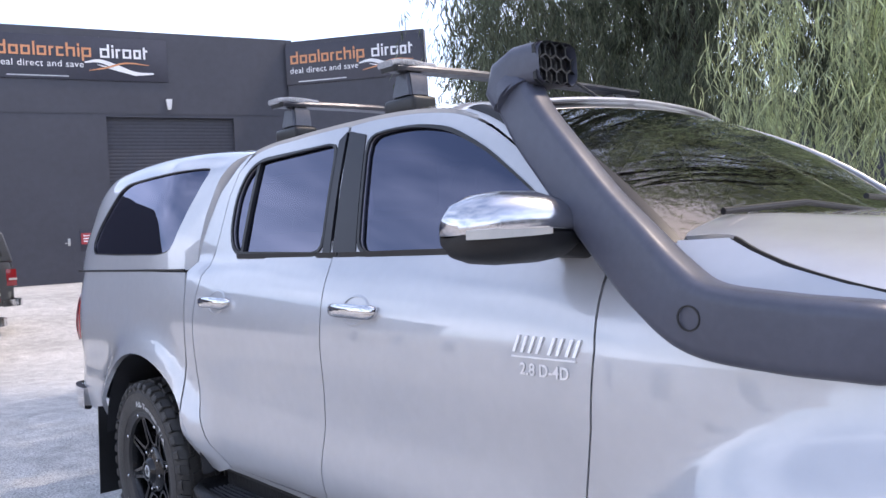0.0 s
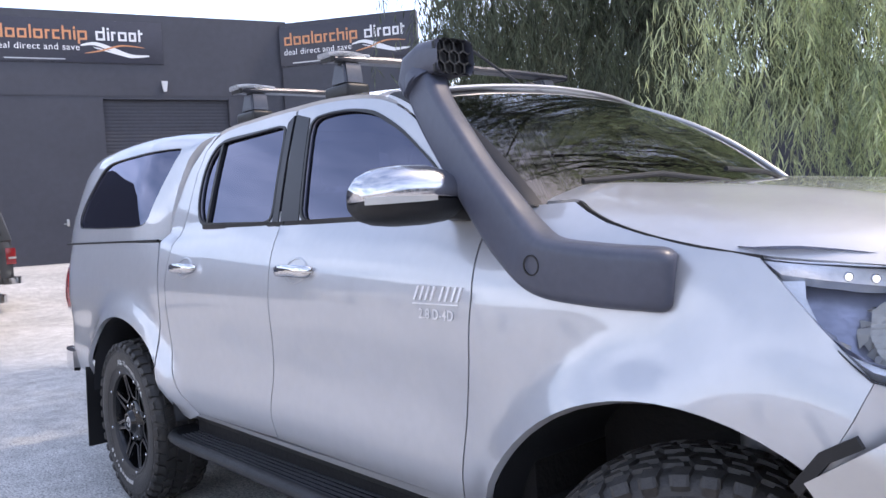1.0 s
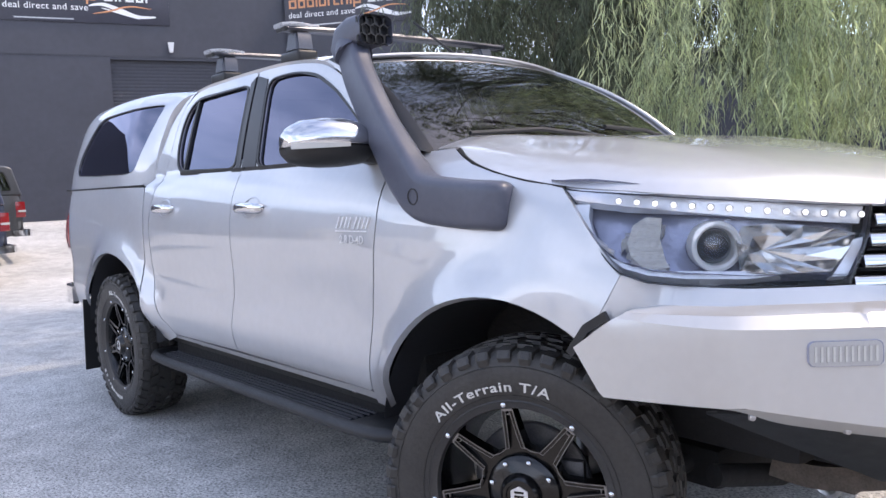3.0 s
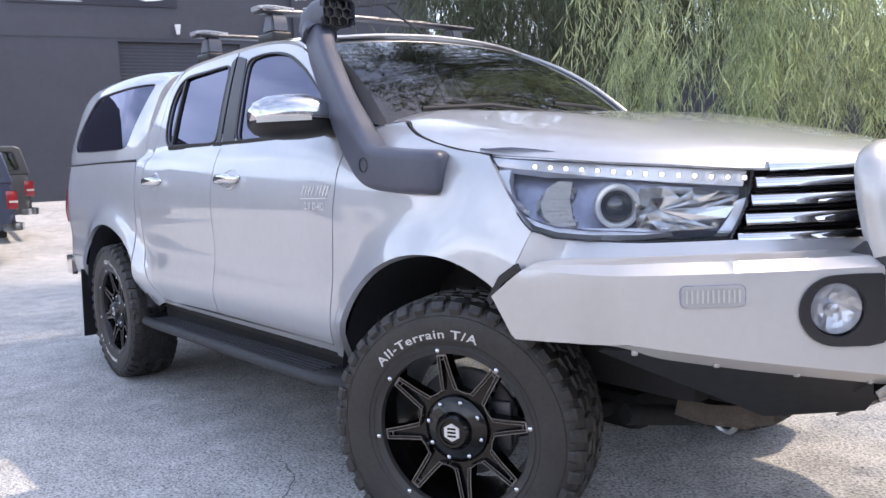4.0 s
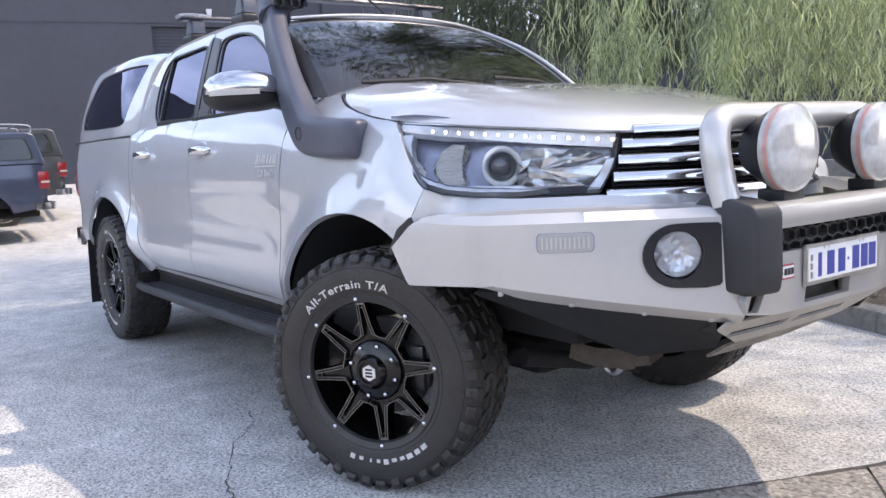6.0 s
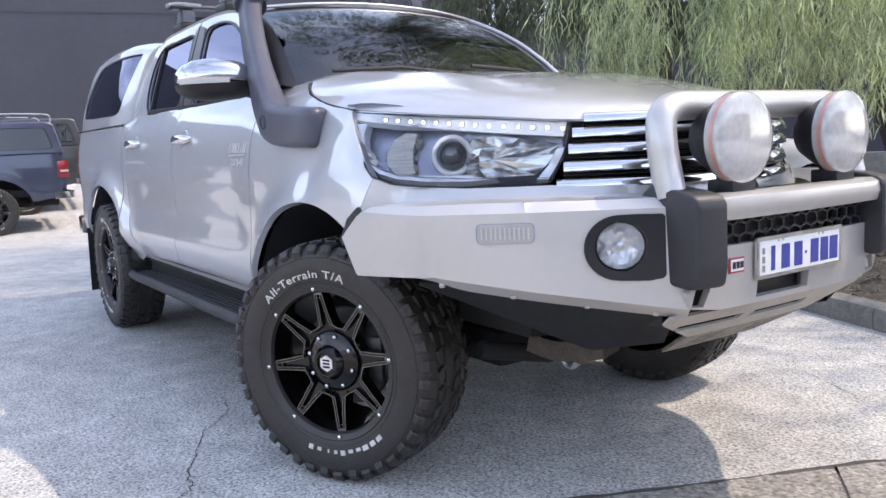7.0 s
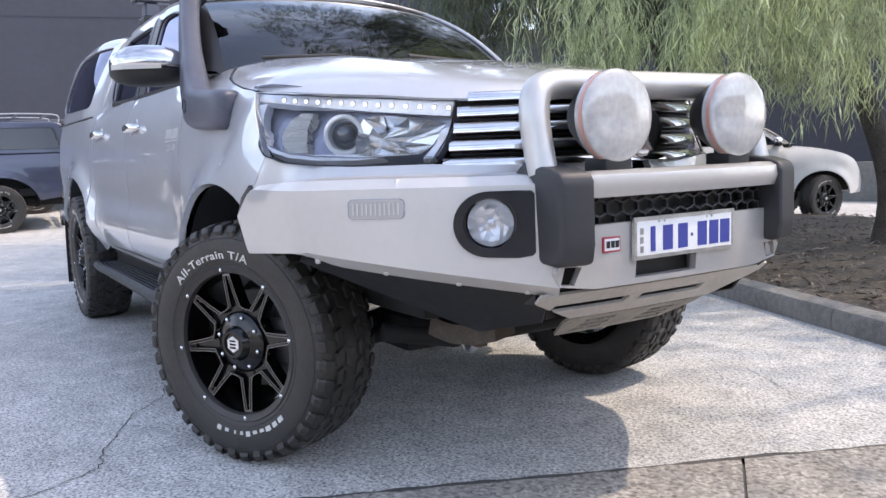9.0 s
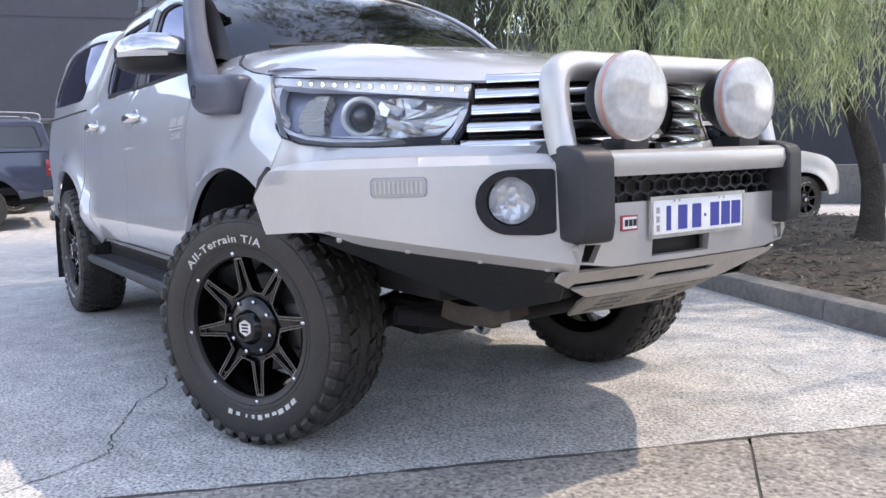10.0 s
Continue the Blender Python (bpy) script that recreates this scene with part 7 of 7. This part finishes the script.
prism(bm, [(cut - 0.010, 0.01), (cut + 0.010, 0.01), (cut + 0.010 - 1.30, 2.6), (cut - 0.010 - 1.30, 2.6)], lambda u, v: JA + jd * u + jn * v + Vector((0, 0, 0.003)), lambda u, v: JA + jd * u + jn * v - Vector((0, 0, 0.02)))
part("joint", bm, M_CRACK, pav, smooth=False)

# kerb and mulched bed beside the vehicle
KA, KB = Vector((-9.0, 5.49, 0)), Vector((7.0, -0.22, 0))
kd = (KB - KA).normalized()
kn = Vector((-kd.y, kd.x, 0))
kl = (KB - KA).length
kerb = tagged(empty("kerb"), "grey concrete kerb edging a mulched bed", "kerb", kind="structure")
for i in range(7):
    u0, u1 = kl * i / 7 + 0.004, kl * (i + 1) / 7 - 0.004
    bm = bmesh.new()
    sec = [(0.0, -0.05), (0.006, 0.09), (0.022, 0.112), (0.05, 0.118), (0.15, 0.118), (0.16, -0.05)]
    sweep(bm, [KA + kd * (u0 + (u1 - u0) * k / 6) for k in range(7)], [(-a, b) for a, b in sec])
    part("kerb_stone", bm, M_KERB, kerb)
bm = bmesh.new()
rnd = random.Random(9)
g = []
for i in range(81):
    row = []
    for j in range(29):
        p = KA + kd * (kl * i / 80) + kn * (0.15 + 5.4 * j / 28)
        h = 0.095 + 0.07 * noise.noise(Vector((p.x * 0.7, p.y * 0.7, 0))) + 0.025 * noise.noise(Vector((p.x * 3, p.y * 3, 5))) + mixf(0, 0.05, j / 6) + mixf(0, -0.36, (p.y - 6.2) / 3.0)
        row.append(bm.verts.new((p.x, p.y, h if j else 0.10)))
    g.append(row)
for i in range(80):
    for j in range(28):
        bm.faces.new((g[i][j], g[i + 1][j], g[i + 1][j + 1], g[i][j + 1]))
bed = tagged(part("garden_bed", bm, M_MULCH, None, angle=80), "brown bark mulch bed with fallen leaves", "garden bed", kind="structure")

# ---- litter on the bed and weeping trees ----
def blades(name, P, D, L, W, material, parent=None, bend=0.25, seed=1):
    """Many thin leaves as one mesh: base points, directions, lengths, widths."""
    rg = np.random.default_rng(seed)
    n = len(P)
    D = D / np.linalg.norm(D, axis=1, keepdims=True)
    S = np.cross(D, rg.normal(size=(n, 3)))
    S /= np.linalg.norm(S, axis=1, keepdims=True)
    B = np.cross(D, S) * bend * L[:, None] * rg.uniform(0.2, 1.0, (n, 1))
    mid = P + D * (L * 0.5)[:, None] + B
    tip = P + D * L[:, None] - np.array([0, 0, 1.0]) * (0.12 * L)[:, None]
    w = S * (W * 0.5)[:, None]
    V = np.concatenate([P[:, None], (mid - w)[:, None], (mid + w)[:, None], tip[:, None]], axis=1).reshape(-1, 3)
    i = np.arange(n) * 4
    F = np.concatenate([np.stack([i, i + 1, i + 2], 1), np.stack([i + 1, i + 3, i + 2], 1)])
    me = bpy.data.meshes.new(name)
    me.from_pydata(V.tolist(), [], F.tolist())
    me.materials.append(material)
    ob = new(name, me)
    if parent:
        ob.parent = parent
    return ob


def limb(bm, pts, r0, r1, n=9):
    P = spline(pts, 5)
    return sweep(bm, P, lambda t: disc(r0 + (r1 - r0) * t, n), up=(0.31, 0.95, 0.05))


def weeping_tree(name, x, y, z, seed, crown, strands, leaves, leaf, material, label, low=1.2, lean=(0, 0), girth=0.16, skirt=0, drift=0.0, clump=0.8, gap=-0.16, hang=(2.3, 4.0), over=None):
    """Trunk, limbs, and hanging strands of narrow leaves. crown: centre x, y, reach, base and top of the canopy."""
    rg = np.random.default_rng(seed)
    cx, cy, reach, zb, ztop = crown
    root = tagged(empty(name, Matrix.Translation((x, y, z))), label, "tree", group="weeping trees")
    bm = bmesh.new()
    fork = Vector((lean[0] * 0.4, lean[1] * 0.4, 1.9))
    limb(bm, [(0, 0, -0.1), (0.03, 0.02, 0.5), (0.5 * fork.x, 0.5 * fork.y, 1.2), fork], girth, girth * 0.7, 12)
    for v in bm.verts:
        if v.co.z < 0.25:
            v.co.x *= 1 + (0.25 - v.co.z)
            v.co.y *= 1 + (0.25 - v.co.z)
    trunk = part("trunk", bm, M_BARK, root)
    tips = []
    for k in range(11):
        a = 2 * math.pi * k / 11 + rg.uniform(-0.3, 0.3)
        rr = reach * rg.uniform(0.45, 0.95)
        end = Vector((cx - x + rr * math.cos(a), cy - y + rr * math.sin(a), rg.uniform(zb + (ztop - zb) * 0.35, ztop) - z))
        mid = fork.lerp(end, 0.45) + Vector((rg.uniform(-0.3, 0.3), rg.uniform(-0.3, 0.3), 0.7))
        bm = bmesh.new()
        pts = [fork - Vector((0, 0, 0.1)), fork.lerp(mid, 0.5) + Vector((0, 0, 0.15)), mid, mid.lerp(end, 0.6) + Vector((0, 0, 0.2)), end]
        limb(bm, pts, girth * 0.42, 0.012, 7)
        part("limb", bm, M_BARK, root)
        tips.append(spline(pts, 6))
    # where strands begin: near the limbs and over the outer shell
    anchors = []
    while len(anchors) < strands:
        if rg.random() < 0.55:
            pth = tips[rg.integers(len(tips))]
            p = np.array(pth[rg.integers(len(pth) // 3, len(pth))]) + rg.normal(size=3) * np.array([0.5, 0.5, 0.3])
        else:
            a, q = rg.uniform(0, 2 * math.pi), math.sqrt(rg.uniform(0.15, 1))
            p = np.array([cx - x + reach * q * math.cos(a), cy - y + reach * q * math.sin(a), (zb + (ztop - zb) * (1 - 0.75 * q * q) * rg.uniform(0.55, 1.05)) - z])
        c = noise.noise(Vector((p[0] * clump + seed, p[1] * clump, p[2] * clump)))
        if c > gap:
            anchors.append(p)
    # low fringe that hangs round the crown
    fringe = []
    while len(fringe) < skirt:
        a, q = rg.uniform(0, 2 * math.pi), math.sqrt(rg.uniform(0.12, 1.1))
        p = np.array([cx - x + drift + reach * q * math.cos(a), cy - y + reach * q * math.sin(a), rg.uniform(*hang) - z])
        if noise.noise(Vector((p[0] * clump + seed, p[1] * clump, (p[2] + z) * clump * 0.6))) > gap + 0.12:
            fringe.append(p)
    # high boughs that reach out beyond the crown: strands, centre, half lengths, heights
    if over:
        n, ox, oy, ax, ay, z0, z1 = over
        for k in range(6):
            a = 2 * math.pi * k / 6
            end = Vector((ox - x + 0.8 * ax * math.cos(a), oy - y + 0.8 * ay * math.sin(a), rg.uniform(z0, z1) - z))
            mid = Vector((cx - x, cy - y, z0 - z - 0.4))
            bm = bmesh.new()
            limb(bm, [fork, fork.lerp(mid, 0.6) + Vector((0, 0, 0.4)), mid, mid.lerp(end, 0.5) + Vector((0, 0, 0.4)), end], girth * 0.4, 0.012, 7)
            part("limb", bm, M_BARK, root)
        high = []
        while len(high) < n:
            a, q = rg.uniform(0, 2 * math.pi), math.sqrt(rg.uniform(0, 1))
            p = np.array([ox - x + ax * q * math.cos(a), oy - y + ay * q * math.sin(a), rg.uniform(z0, z1) - z])
            if noise.noise(Vector((p[0] * 1.1 + seed, p[1] * 1.1, p[2] * 0.5))) > -0.02:
                high.append(p)
        anchors += high
    anchors += fringe
    P, D, L, W = [], [], [], []
    for p in anchors:
        out = p[:2] - np.array([cx - x, cy - y])
        out = out / (np.linalg.norm(out) + 1e-6)
        ln = rg.uniform(0.5, 1.7) * (1.0 if rg.random() < 0.8 else 1.5)
        ln = min(ln, max(0.3, p[2] + z - low - rg.uniform(0, 0.5)))
        t = np.sort(rg.uniform(0.02, 1, leaves))
        hx = (out[0] * 0.30 + rg.normal() * 0.12) * (1 - (1 - t) ** 2) * ln
        hy = (out[1] * 0.30 + rg.normal() * 0.12) * (1 - (1 - t) ** 2) * ln
        hz = -ln * (0.15 * t + 0.85 * t**1.5)
        P.append(np.stack([p[0] + hx, p[1] + hy, p[2] + hz], 1))
        a = rg.uniform(0, 2 * math.pi, leaves)
        sp = rg.uniform(0.15, 0.75, leaves)
        D.append(np.stack([np.cos(a) * sp, np.sin(a) * sp, -1 + 0.3 * sp], 1))
        L.append(leaf[0] * rg.uniform(0.6, 1.25, leaves))
        W.append(leaf[1] * rg.uniform(0.7, 1.2, leaves))
    c = blades("crown", np.concatenate(P), np.concatenate(D), np.concatenate(L), np.concatenate(W), material, root, seed=seed)
    c["label"] = "hanging strands of narrow green leaves"
    c["kind"] = "stuff"
    return root


weeping_tree("weeping_tree", -1.0, 4.7, 0.12, 3, (-1.2, 2.95, 0.85, 2.4, 9.0), 850, 36, (0.125, 0.0085), M_LEAF, "weeping tree with drooping yellow-green leaves beside the kerb", 1.05, (-0.4, -0.8), 0.10, 620, clump=1.9, gap=-0.08, hang=(1.7, 3.3))
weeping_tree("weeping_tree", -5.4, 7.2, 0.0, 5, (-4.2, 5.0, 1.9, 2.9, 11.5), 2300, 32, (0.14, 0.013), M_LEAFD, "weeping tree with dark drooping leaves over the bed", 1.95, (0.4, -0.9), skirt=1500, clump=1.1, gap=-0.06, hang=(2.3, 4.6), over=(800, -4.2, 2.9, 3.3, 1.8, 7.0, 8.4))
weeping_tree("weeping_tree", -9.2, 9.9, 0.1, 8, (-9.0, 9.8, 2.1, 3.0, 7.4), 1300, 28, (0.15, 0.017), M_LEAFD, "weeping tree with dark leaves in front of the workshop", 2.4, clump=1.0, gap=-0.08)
# out-of-view tree, added to shade the bed and darken the windscreen's reflection
weeping_tree("weeping_tree", 2.4, 7.4, 0.0, 12, (1.7, 7.4, 3.0, 2.6, 8.6), 1700, 30, (0.13, 0.010), M_LEAF, "unseen tall weeping tree with grey-green drooping leaves, added to shade the bed", 2.0, skirt=700)
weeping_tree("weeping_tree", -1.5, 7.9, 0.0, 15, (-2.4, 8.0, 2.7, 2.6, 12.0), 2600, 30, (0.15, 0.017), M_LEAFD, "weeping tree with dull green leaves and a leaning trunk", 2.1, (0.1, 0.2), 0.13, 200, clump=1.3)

# fallen leaves and bark chips on the bed
rg = np.random.default_rng(21)
n = 7000
u, v = rg.uniform(0.25, 0.98, n) * kl, 0.2 + rg.uniform(0, 1, n) ** 1.4 * 4.5
pts = np.array(KA)[None, :2] + u[:, None] * np.array(kd)[None, :2] + v[:, None] * np.array(kn)[None, :2]
hz = np.array([0.095 + 0.07 * noise.noise(Vector((a * 0.7, b * 0.7, 0))) + 0.025 * noise.noise(Vector((a * 3, b * 3, 5))) + mixf(0, 0.05, (q - 0.15) / 5.4 * 28 / 6) + mixf(0, -0.36, (b - 6.2) / 3.0) for (a, b), q in zip(pts, v)])
Dv = np.stack([rg.normal(size=n), rg.normal(size=n), rg.uniform(-0.05, 0.25, n)], 1)
M_LITTER = mat("dry_litter", (0.12, 0.098, 0.075), 0.85, vary=0.5, scale=5, color2=(0.25, 0.21, 0.165), island=0.5)
litter = blades("leaf_litter", np.column_stack([pts, hz + 0.008]), Dv, rg.uniform(0.05, 0.13, n), rg.uniform(0.008, 0.018, n), M_LITTER, seed=31)
tagged(litter, "dry fallen leaves and bark chips over the mulch", "leaf litter", kind="stuff")

# ---- the charcoal workshop behind ----
def frame_on(a, b):
    """Along the wall, up, out of the wall."""
    d = Vector((b[0] - a[0], b[1] - a[1], 0)).normalized()
    n = d.cross(Vector((0, 0, 1)))
    m = Matrix.Identity(4)
    for i, v in enumerate((d, Vector((0, 0, 1)), n)):
        m.col[i][:3] = v
    m.translation = (a[0], a[1], 0)
    return m


FW = frame_on((-21.55, 2.47), (-19.94, 9.3))
FR = frame_on((-19.75, 9.67), (-17.0, 11.95))


def placed(bm, m):
    bmesh.ops.transform(bm, matrix=m, verts=bm.verts[:])
    return bm


def wall_panel(name, m, u0, u1, z0, z1, holes=(), material=None, thick=0.25, label=""):
    bm = sheet([(u0, z0), (u1, z0), (u1, z1), (u0, z1)], lambda u, v: Vector((u, v, 0)), 3.0, thick, (0, 0, 1), holes)
    return tagged(part(name, placed(bm, m), material or M_WALL), label, "wall", kind="structure")


ROLL = (2.60, 5.85, 0.60, 4.85)
DOOR = (0.62, 1.66, 0.60, 2.78)
hole = [[(ROLL[0], ROLL[2]), (ROLL[1], ROLL[2]), (ROLL[1], ROLL[3]), (ROLL[0], ROLL[3])], [(DOOR[0], DOOR[2]), (DOOR[1], DOOR[2]), (DOOR[1], DOOR[3]), (DOOR[0], DOOR[3])]]
west = wall_panel("wall_west", FW, -26.0, 7.62, -0.3, 7.09, hole, label="charcoal painted concrete panel workshop wall")
wall_panel("wall_north", FR, 0.0, 3.96, -0.3, 7.0, label="charcoal wall with raised parapet sign")
FS = frame_on((-17.0, 11.95), (2.0, 24.0))
wall_panel("wall_east", FS, 0.05, 30.0, -0.6, 4.15, label="low charcoal wall behind the trees")
bm = placed(box(bmesh.new(), -26, 7.2, 4.93, 4.96, 0, 0.012), FW)
part("panel_joint", bm, M_ROLLER, west, smooth=False)
bm = placed(box(bmesh.new(), 0.05, 30.0, 4.15, 4.25, -0.1, 0.08), FS)
tagged(part("trim", bm, mat("pale_capping", (0.55, 0.55, 0.56), 0.5, vary=0.1, scale=2)), "pale metal wall capping", "trim", kind="structure")
for u in (-3.2, -8.0):
    part("panel_joint", placed(box(bmesh.new(), u - 0.015, u + 0.015, 0.3, 7.0, 0, 0.010), FW), M_ROLLER, west, smooth=False)
# roller shutter of separate slats in a recess
shutter = tagged(empty("roller_door", Matrix.Identity(4)), "closed charcoal steel roller door in the wall", "roller door")
rows = 46
hs = (ROLL[3] - ROLL[2]) / rows
for i in range(rows):
    z = ROLL[2] + hs * i
    bm = bmesh.new()
    sec = [(z, -0.114), (z + hs * 0.15, -0.109), (z + hs * 0.5, -0.106), (z + hs * 0.85, -0.109), (z + hs, -0.114)]
    a = [[bm.verts.new((u, zz, w)) for zz, w in sec] for u in (ROLL[0], ROLL[1])]
    for k in range(4):
        bm.faces.new((a[0][k], a[1][k], a[1][k + 1], a[0][k + 1]))
    part("slat", placed(bm, FW), M_ROLLER, shutter)
# side door with lever and a small red notice
pd = tagged(part("door_1", placed(box(bmesh.new(), DOOR[0], DOOR[1], DOOR[2], DOOR[3], -0.06, -0.003), FW), M_WALL, smooth=False), "closed charcoal side door", "door", kind="structure")
bm = bmesh.new()
box(bm, 1.52, 1.58, 1.60, 1.78, -0.006, 0.006, 0.004)
box(bm, 1.45, 1.58, 1.655, 1.675, 0.006, 0.03, 0.004)
part("door_handle", placed(bm, FW), M_STEEL, pd, "steel lever handle")
notice = tagged(part("notice", placed(box(bmesh.new(), 1.80, 2.25, 1.45, 2.0, 0.0, 0.012, 0.004), FW), M_SIGN), "small red and black notice on the wall", "sign")
part("notice_field", placed(box(bmesh.new(), 1.83, 2.22, 1.62, 1.90, 0.012, 0.016), FW), M_BADGERED, notice, smooth=False)
for k in range(3):
    part("notice_line", placed(box(bmesh.new(), 1.88, 2.16 - 0.04 * k, 1.68 + 0.07 * k, 1.71 + 0.07 * k, 0.016, 0.019), FW), M_SIGNW, notice, smooth=False)
bm = bmesh.new()
prism(bm, [(4.09, 5.32), (4.24, 5.32), (4.21, 5.06), (4.13, 5.06)], lambda u, v: Vector((u, v, 0)), lambda u, v: Vector((u, v, 0.16 if v > 5.2 else 0.10)))
wl_ = tagged(part("wall_lamp", placed(bm, FW), M_SIGNW), "white wedge wall lamp above the roller door", "wall lamp")


def word_shapes(words, u0, base, xh, m, parent, width):
    """A trade name as plain upright shapes: rings for round letters, bars for stems."""
    units = {"d": 1.0, "e": 0.95, "a": 0.95, "l": 0.35, "r": 0.6, "s": 0.8, "h": 0.95, "i": 0.35, "p": 1.0, "c": 0.85, "t": 0.6, " ": 0.55}
    total = sum(units[c] for w, _ in words for c in w)
    k = width / total
    u = u0
    for w, material in words:
        for c in w:
            adv = units[c] * k
            bm = bmesh.new()
            g = 0.10 * k
            st = 0.18 * k
            if c in "deapc":
                o = [(u + g, base), (u + adv - g, base), (u + adv - g, base + xh), (u + g, base + xh)]
                i = [(u + g + st, base + st), (u + adv - g - st, base + st), (u + adv - g - st, base + xh - st), (u + g + st, base + xh - st)]
                bm.free()
                bm = sheet(o, lambda a, b: Vector((a, b, 0.052)), 0.5, 0.02, (0, 0, 1), [i])
            elif c in "sr":
                box(bm, u + g, u + adv - g, base + xh - st, base + xh, 0.032, 0.052)
                box(bm, u + g, u + g + st, base, base + xh - st, 0.032, 0.052)
                if c == "s":
                    box(bm, u + g + st, u + adv - g, base, base + st, 0.032, 0.052)
            if c in "dlht":
                x = u + adv - g - st if c == "d" else u + g
                box(bm, x, x + st, base + (xh if c == "d" else 0), base + xh * (1.45 if c != "t" else 1.3), 0.032, 0.0515)
            if c == "p":
                box(bm, u + g, u + g + st, base - xh * 0.42, base, 0.032, 0.0515)
            if c == "h":
                box(bm, u + g + st, u + adv - g, base + xh - st, base + xh, 0.032, 0.0515)
                box(bm, u + adv - g - st, u + adv - g, base, base + xh - st, 0.032, 0.0515)
            if c == "i":
                box(bm, u + g, u + g + st, base, base + xh, 0.032, 0.052)
                box(bm, u + g, u + g + st, base + xh * 1.15, base + xh * 1.4, 0.032, 0.052)
            if c == "t":
                box(bm, u + g + st, u + adv - g, base + xh - st, base + xh, 0.032, 0.052)
            if len(bm.verts):
                part("letter_shape", placed(bm, m), material, parent, smooth=False)
            else:
                bm.free()
            u += adv


def shop_sign(m, u0, u1):
    s = tagged(part("shop_sign", placed(box(bmesh.new(), u0, u1, 5.78, 6.88, 0.0, 0.03, 0.004), m), M_SIGN), "dark shop sign with orange and white lettering and a swoosh", "sign", group="shop signs")
    a = u0 + 0.12
    word_shapes((("dealership", M_SIGNO), (" ", M_SIGNO), ("direct", M_SIGNW)), a, 6.36, 0.235, m, s, 3.56)
    bm = text_mesh("deal direct and save", 0.235, M_SIGNW, spacing=1.06)
    xs_ = [v.co.x for v in bm.verts]
    k = 1.98 / (max(xs_) - min(xs_))
    for v in bm.verts:
        v.co = Vector((a + (v.co.x - min(xs_)) * k, 6.165 + v.co.y, 0.034 + max(0, v.co.z)))
    for lb in letters_of(bm):
        part("slogan_letter", placed(lb, m), M_SIGNW, s, smooth=False)
    for k, (w, zz, lab) in enumerate(((0.055, 0.0, 0), (0.022, 0.07, 1), (0.022, -0.05, 2))):
        bm = bmesh.new()
        if k == 0:
            P = spline([(a + 2.0, 6.22, 0.04), (a + 2.35, 6.27, 0.04), (a + 2.75, 6.14, 0.04), (a + 3.2, 5.98, 0.04), (a + 3.66, 5.99, 0.04)], 6)
        elif k == 1:
            P = spline([(a + 2.1, 6.02, 0.042), (a + 2.5, 6.10, 0.042), (a + 3.0, 6.24, 0.042), (a + 3.55, 6.20, 0.042)], 6)
        else:
            P = spline([(a + 2.3, 6.18, 0.041), (a + 2.75, 6.06, 0.041), (a + 3.25, 5.92, 0.041)], 6)
        sweep(bm, P, lambda t: [(-w * math.sin(0.25 + 2.6 * t), 0), (w * math.sin(0.25 + 2.6 * t), 0), (w * math.sin(0.25 + 2.6 * t), 0.004), (-w * math.sin(0.25 + 2.6 * t), 0.004)], up=(0, 0, 1))
        part("swoosh", placed(bm, m), M_SIGNW if k != 1 else M_SIGNO, s, smooth=False)
    part("web_line", placed(box(bmesh.new(), a + 0.23, a + 1.62, 5.845, 5.875, 0.03, 0.034), m), M_ALLOY, s, smooth=False)
    return s


shop_sign(FW, 0.05, 4.19)
shop_sign(FR, -0.02, 3.92)
# pale building across the yard and a low wall and hedge beyond the road
FQ = frame_on((30.0, -17.0), (-30.0, -15.0))
wall_panel("wall_south", FQ, 0, 60, -0.5, 3.4, material=M_PALE, label="pale rendered building across the yard")
south = bpy.data.objects["wall_south"]
for i in range(24):
    part("panel_joint", placed(box(bmesh.new(), 2 + 2.4 * i, 2.5 + 2.4 * i, 0.0, 2.7, 0, 0.03), FQ), M_ROLLER, south, smooth=False)
FL = frame_on((-9.0, 13.8), (12.0, 18.6))
bm = placed(box(bmesh.new(), 0, 22, -0.5, 0.50, -0.2, 0.0, 0.02), FL)
tagged(part("low_wall", bm, mat("weathered_concrete", (0.20, 0.20, 0.195), 0.85, vary=0.2, scale=1.5, bump=0.2, bscale=40)), "low grey concrete wall beyond the bed", "wall", kind="structure")
# unseen grey wall with dark panes, added to dim reflections in the front panels
FT = frame_on((23.0, 30.0), (21.0, -34.0))
wall_panel("wall_street", FT, 0, 64, -0.5, 6.2, label="unseen grey wall added to dim the front reflections", material=mat("grey_reflected_wall", (0.40, 0.39, 0.375), 0.85, vary=0.12, scale=0.5, bump=0.1, bscale=30))
street = bpy.data.objects["wall_street"]
for i in range(13):
    for z in (0.8, 3.6):
        part("window", placed(box(bmesh.new(), 1.5 + 4.8 * i, 4.3 + 4.8 * i, z, z + 2.0, 0, 0.04), FT), M_PILLAR, street, smooth=False)
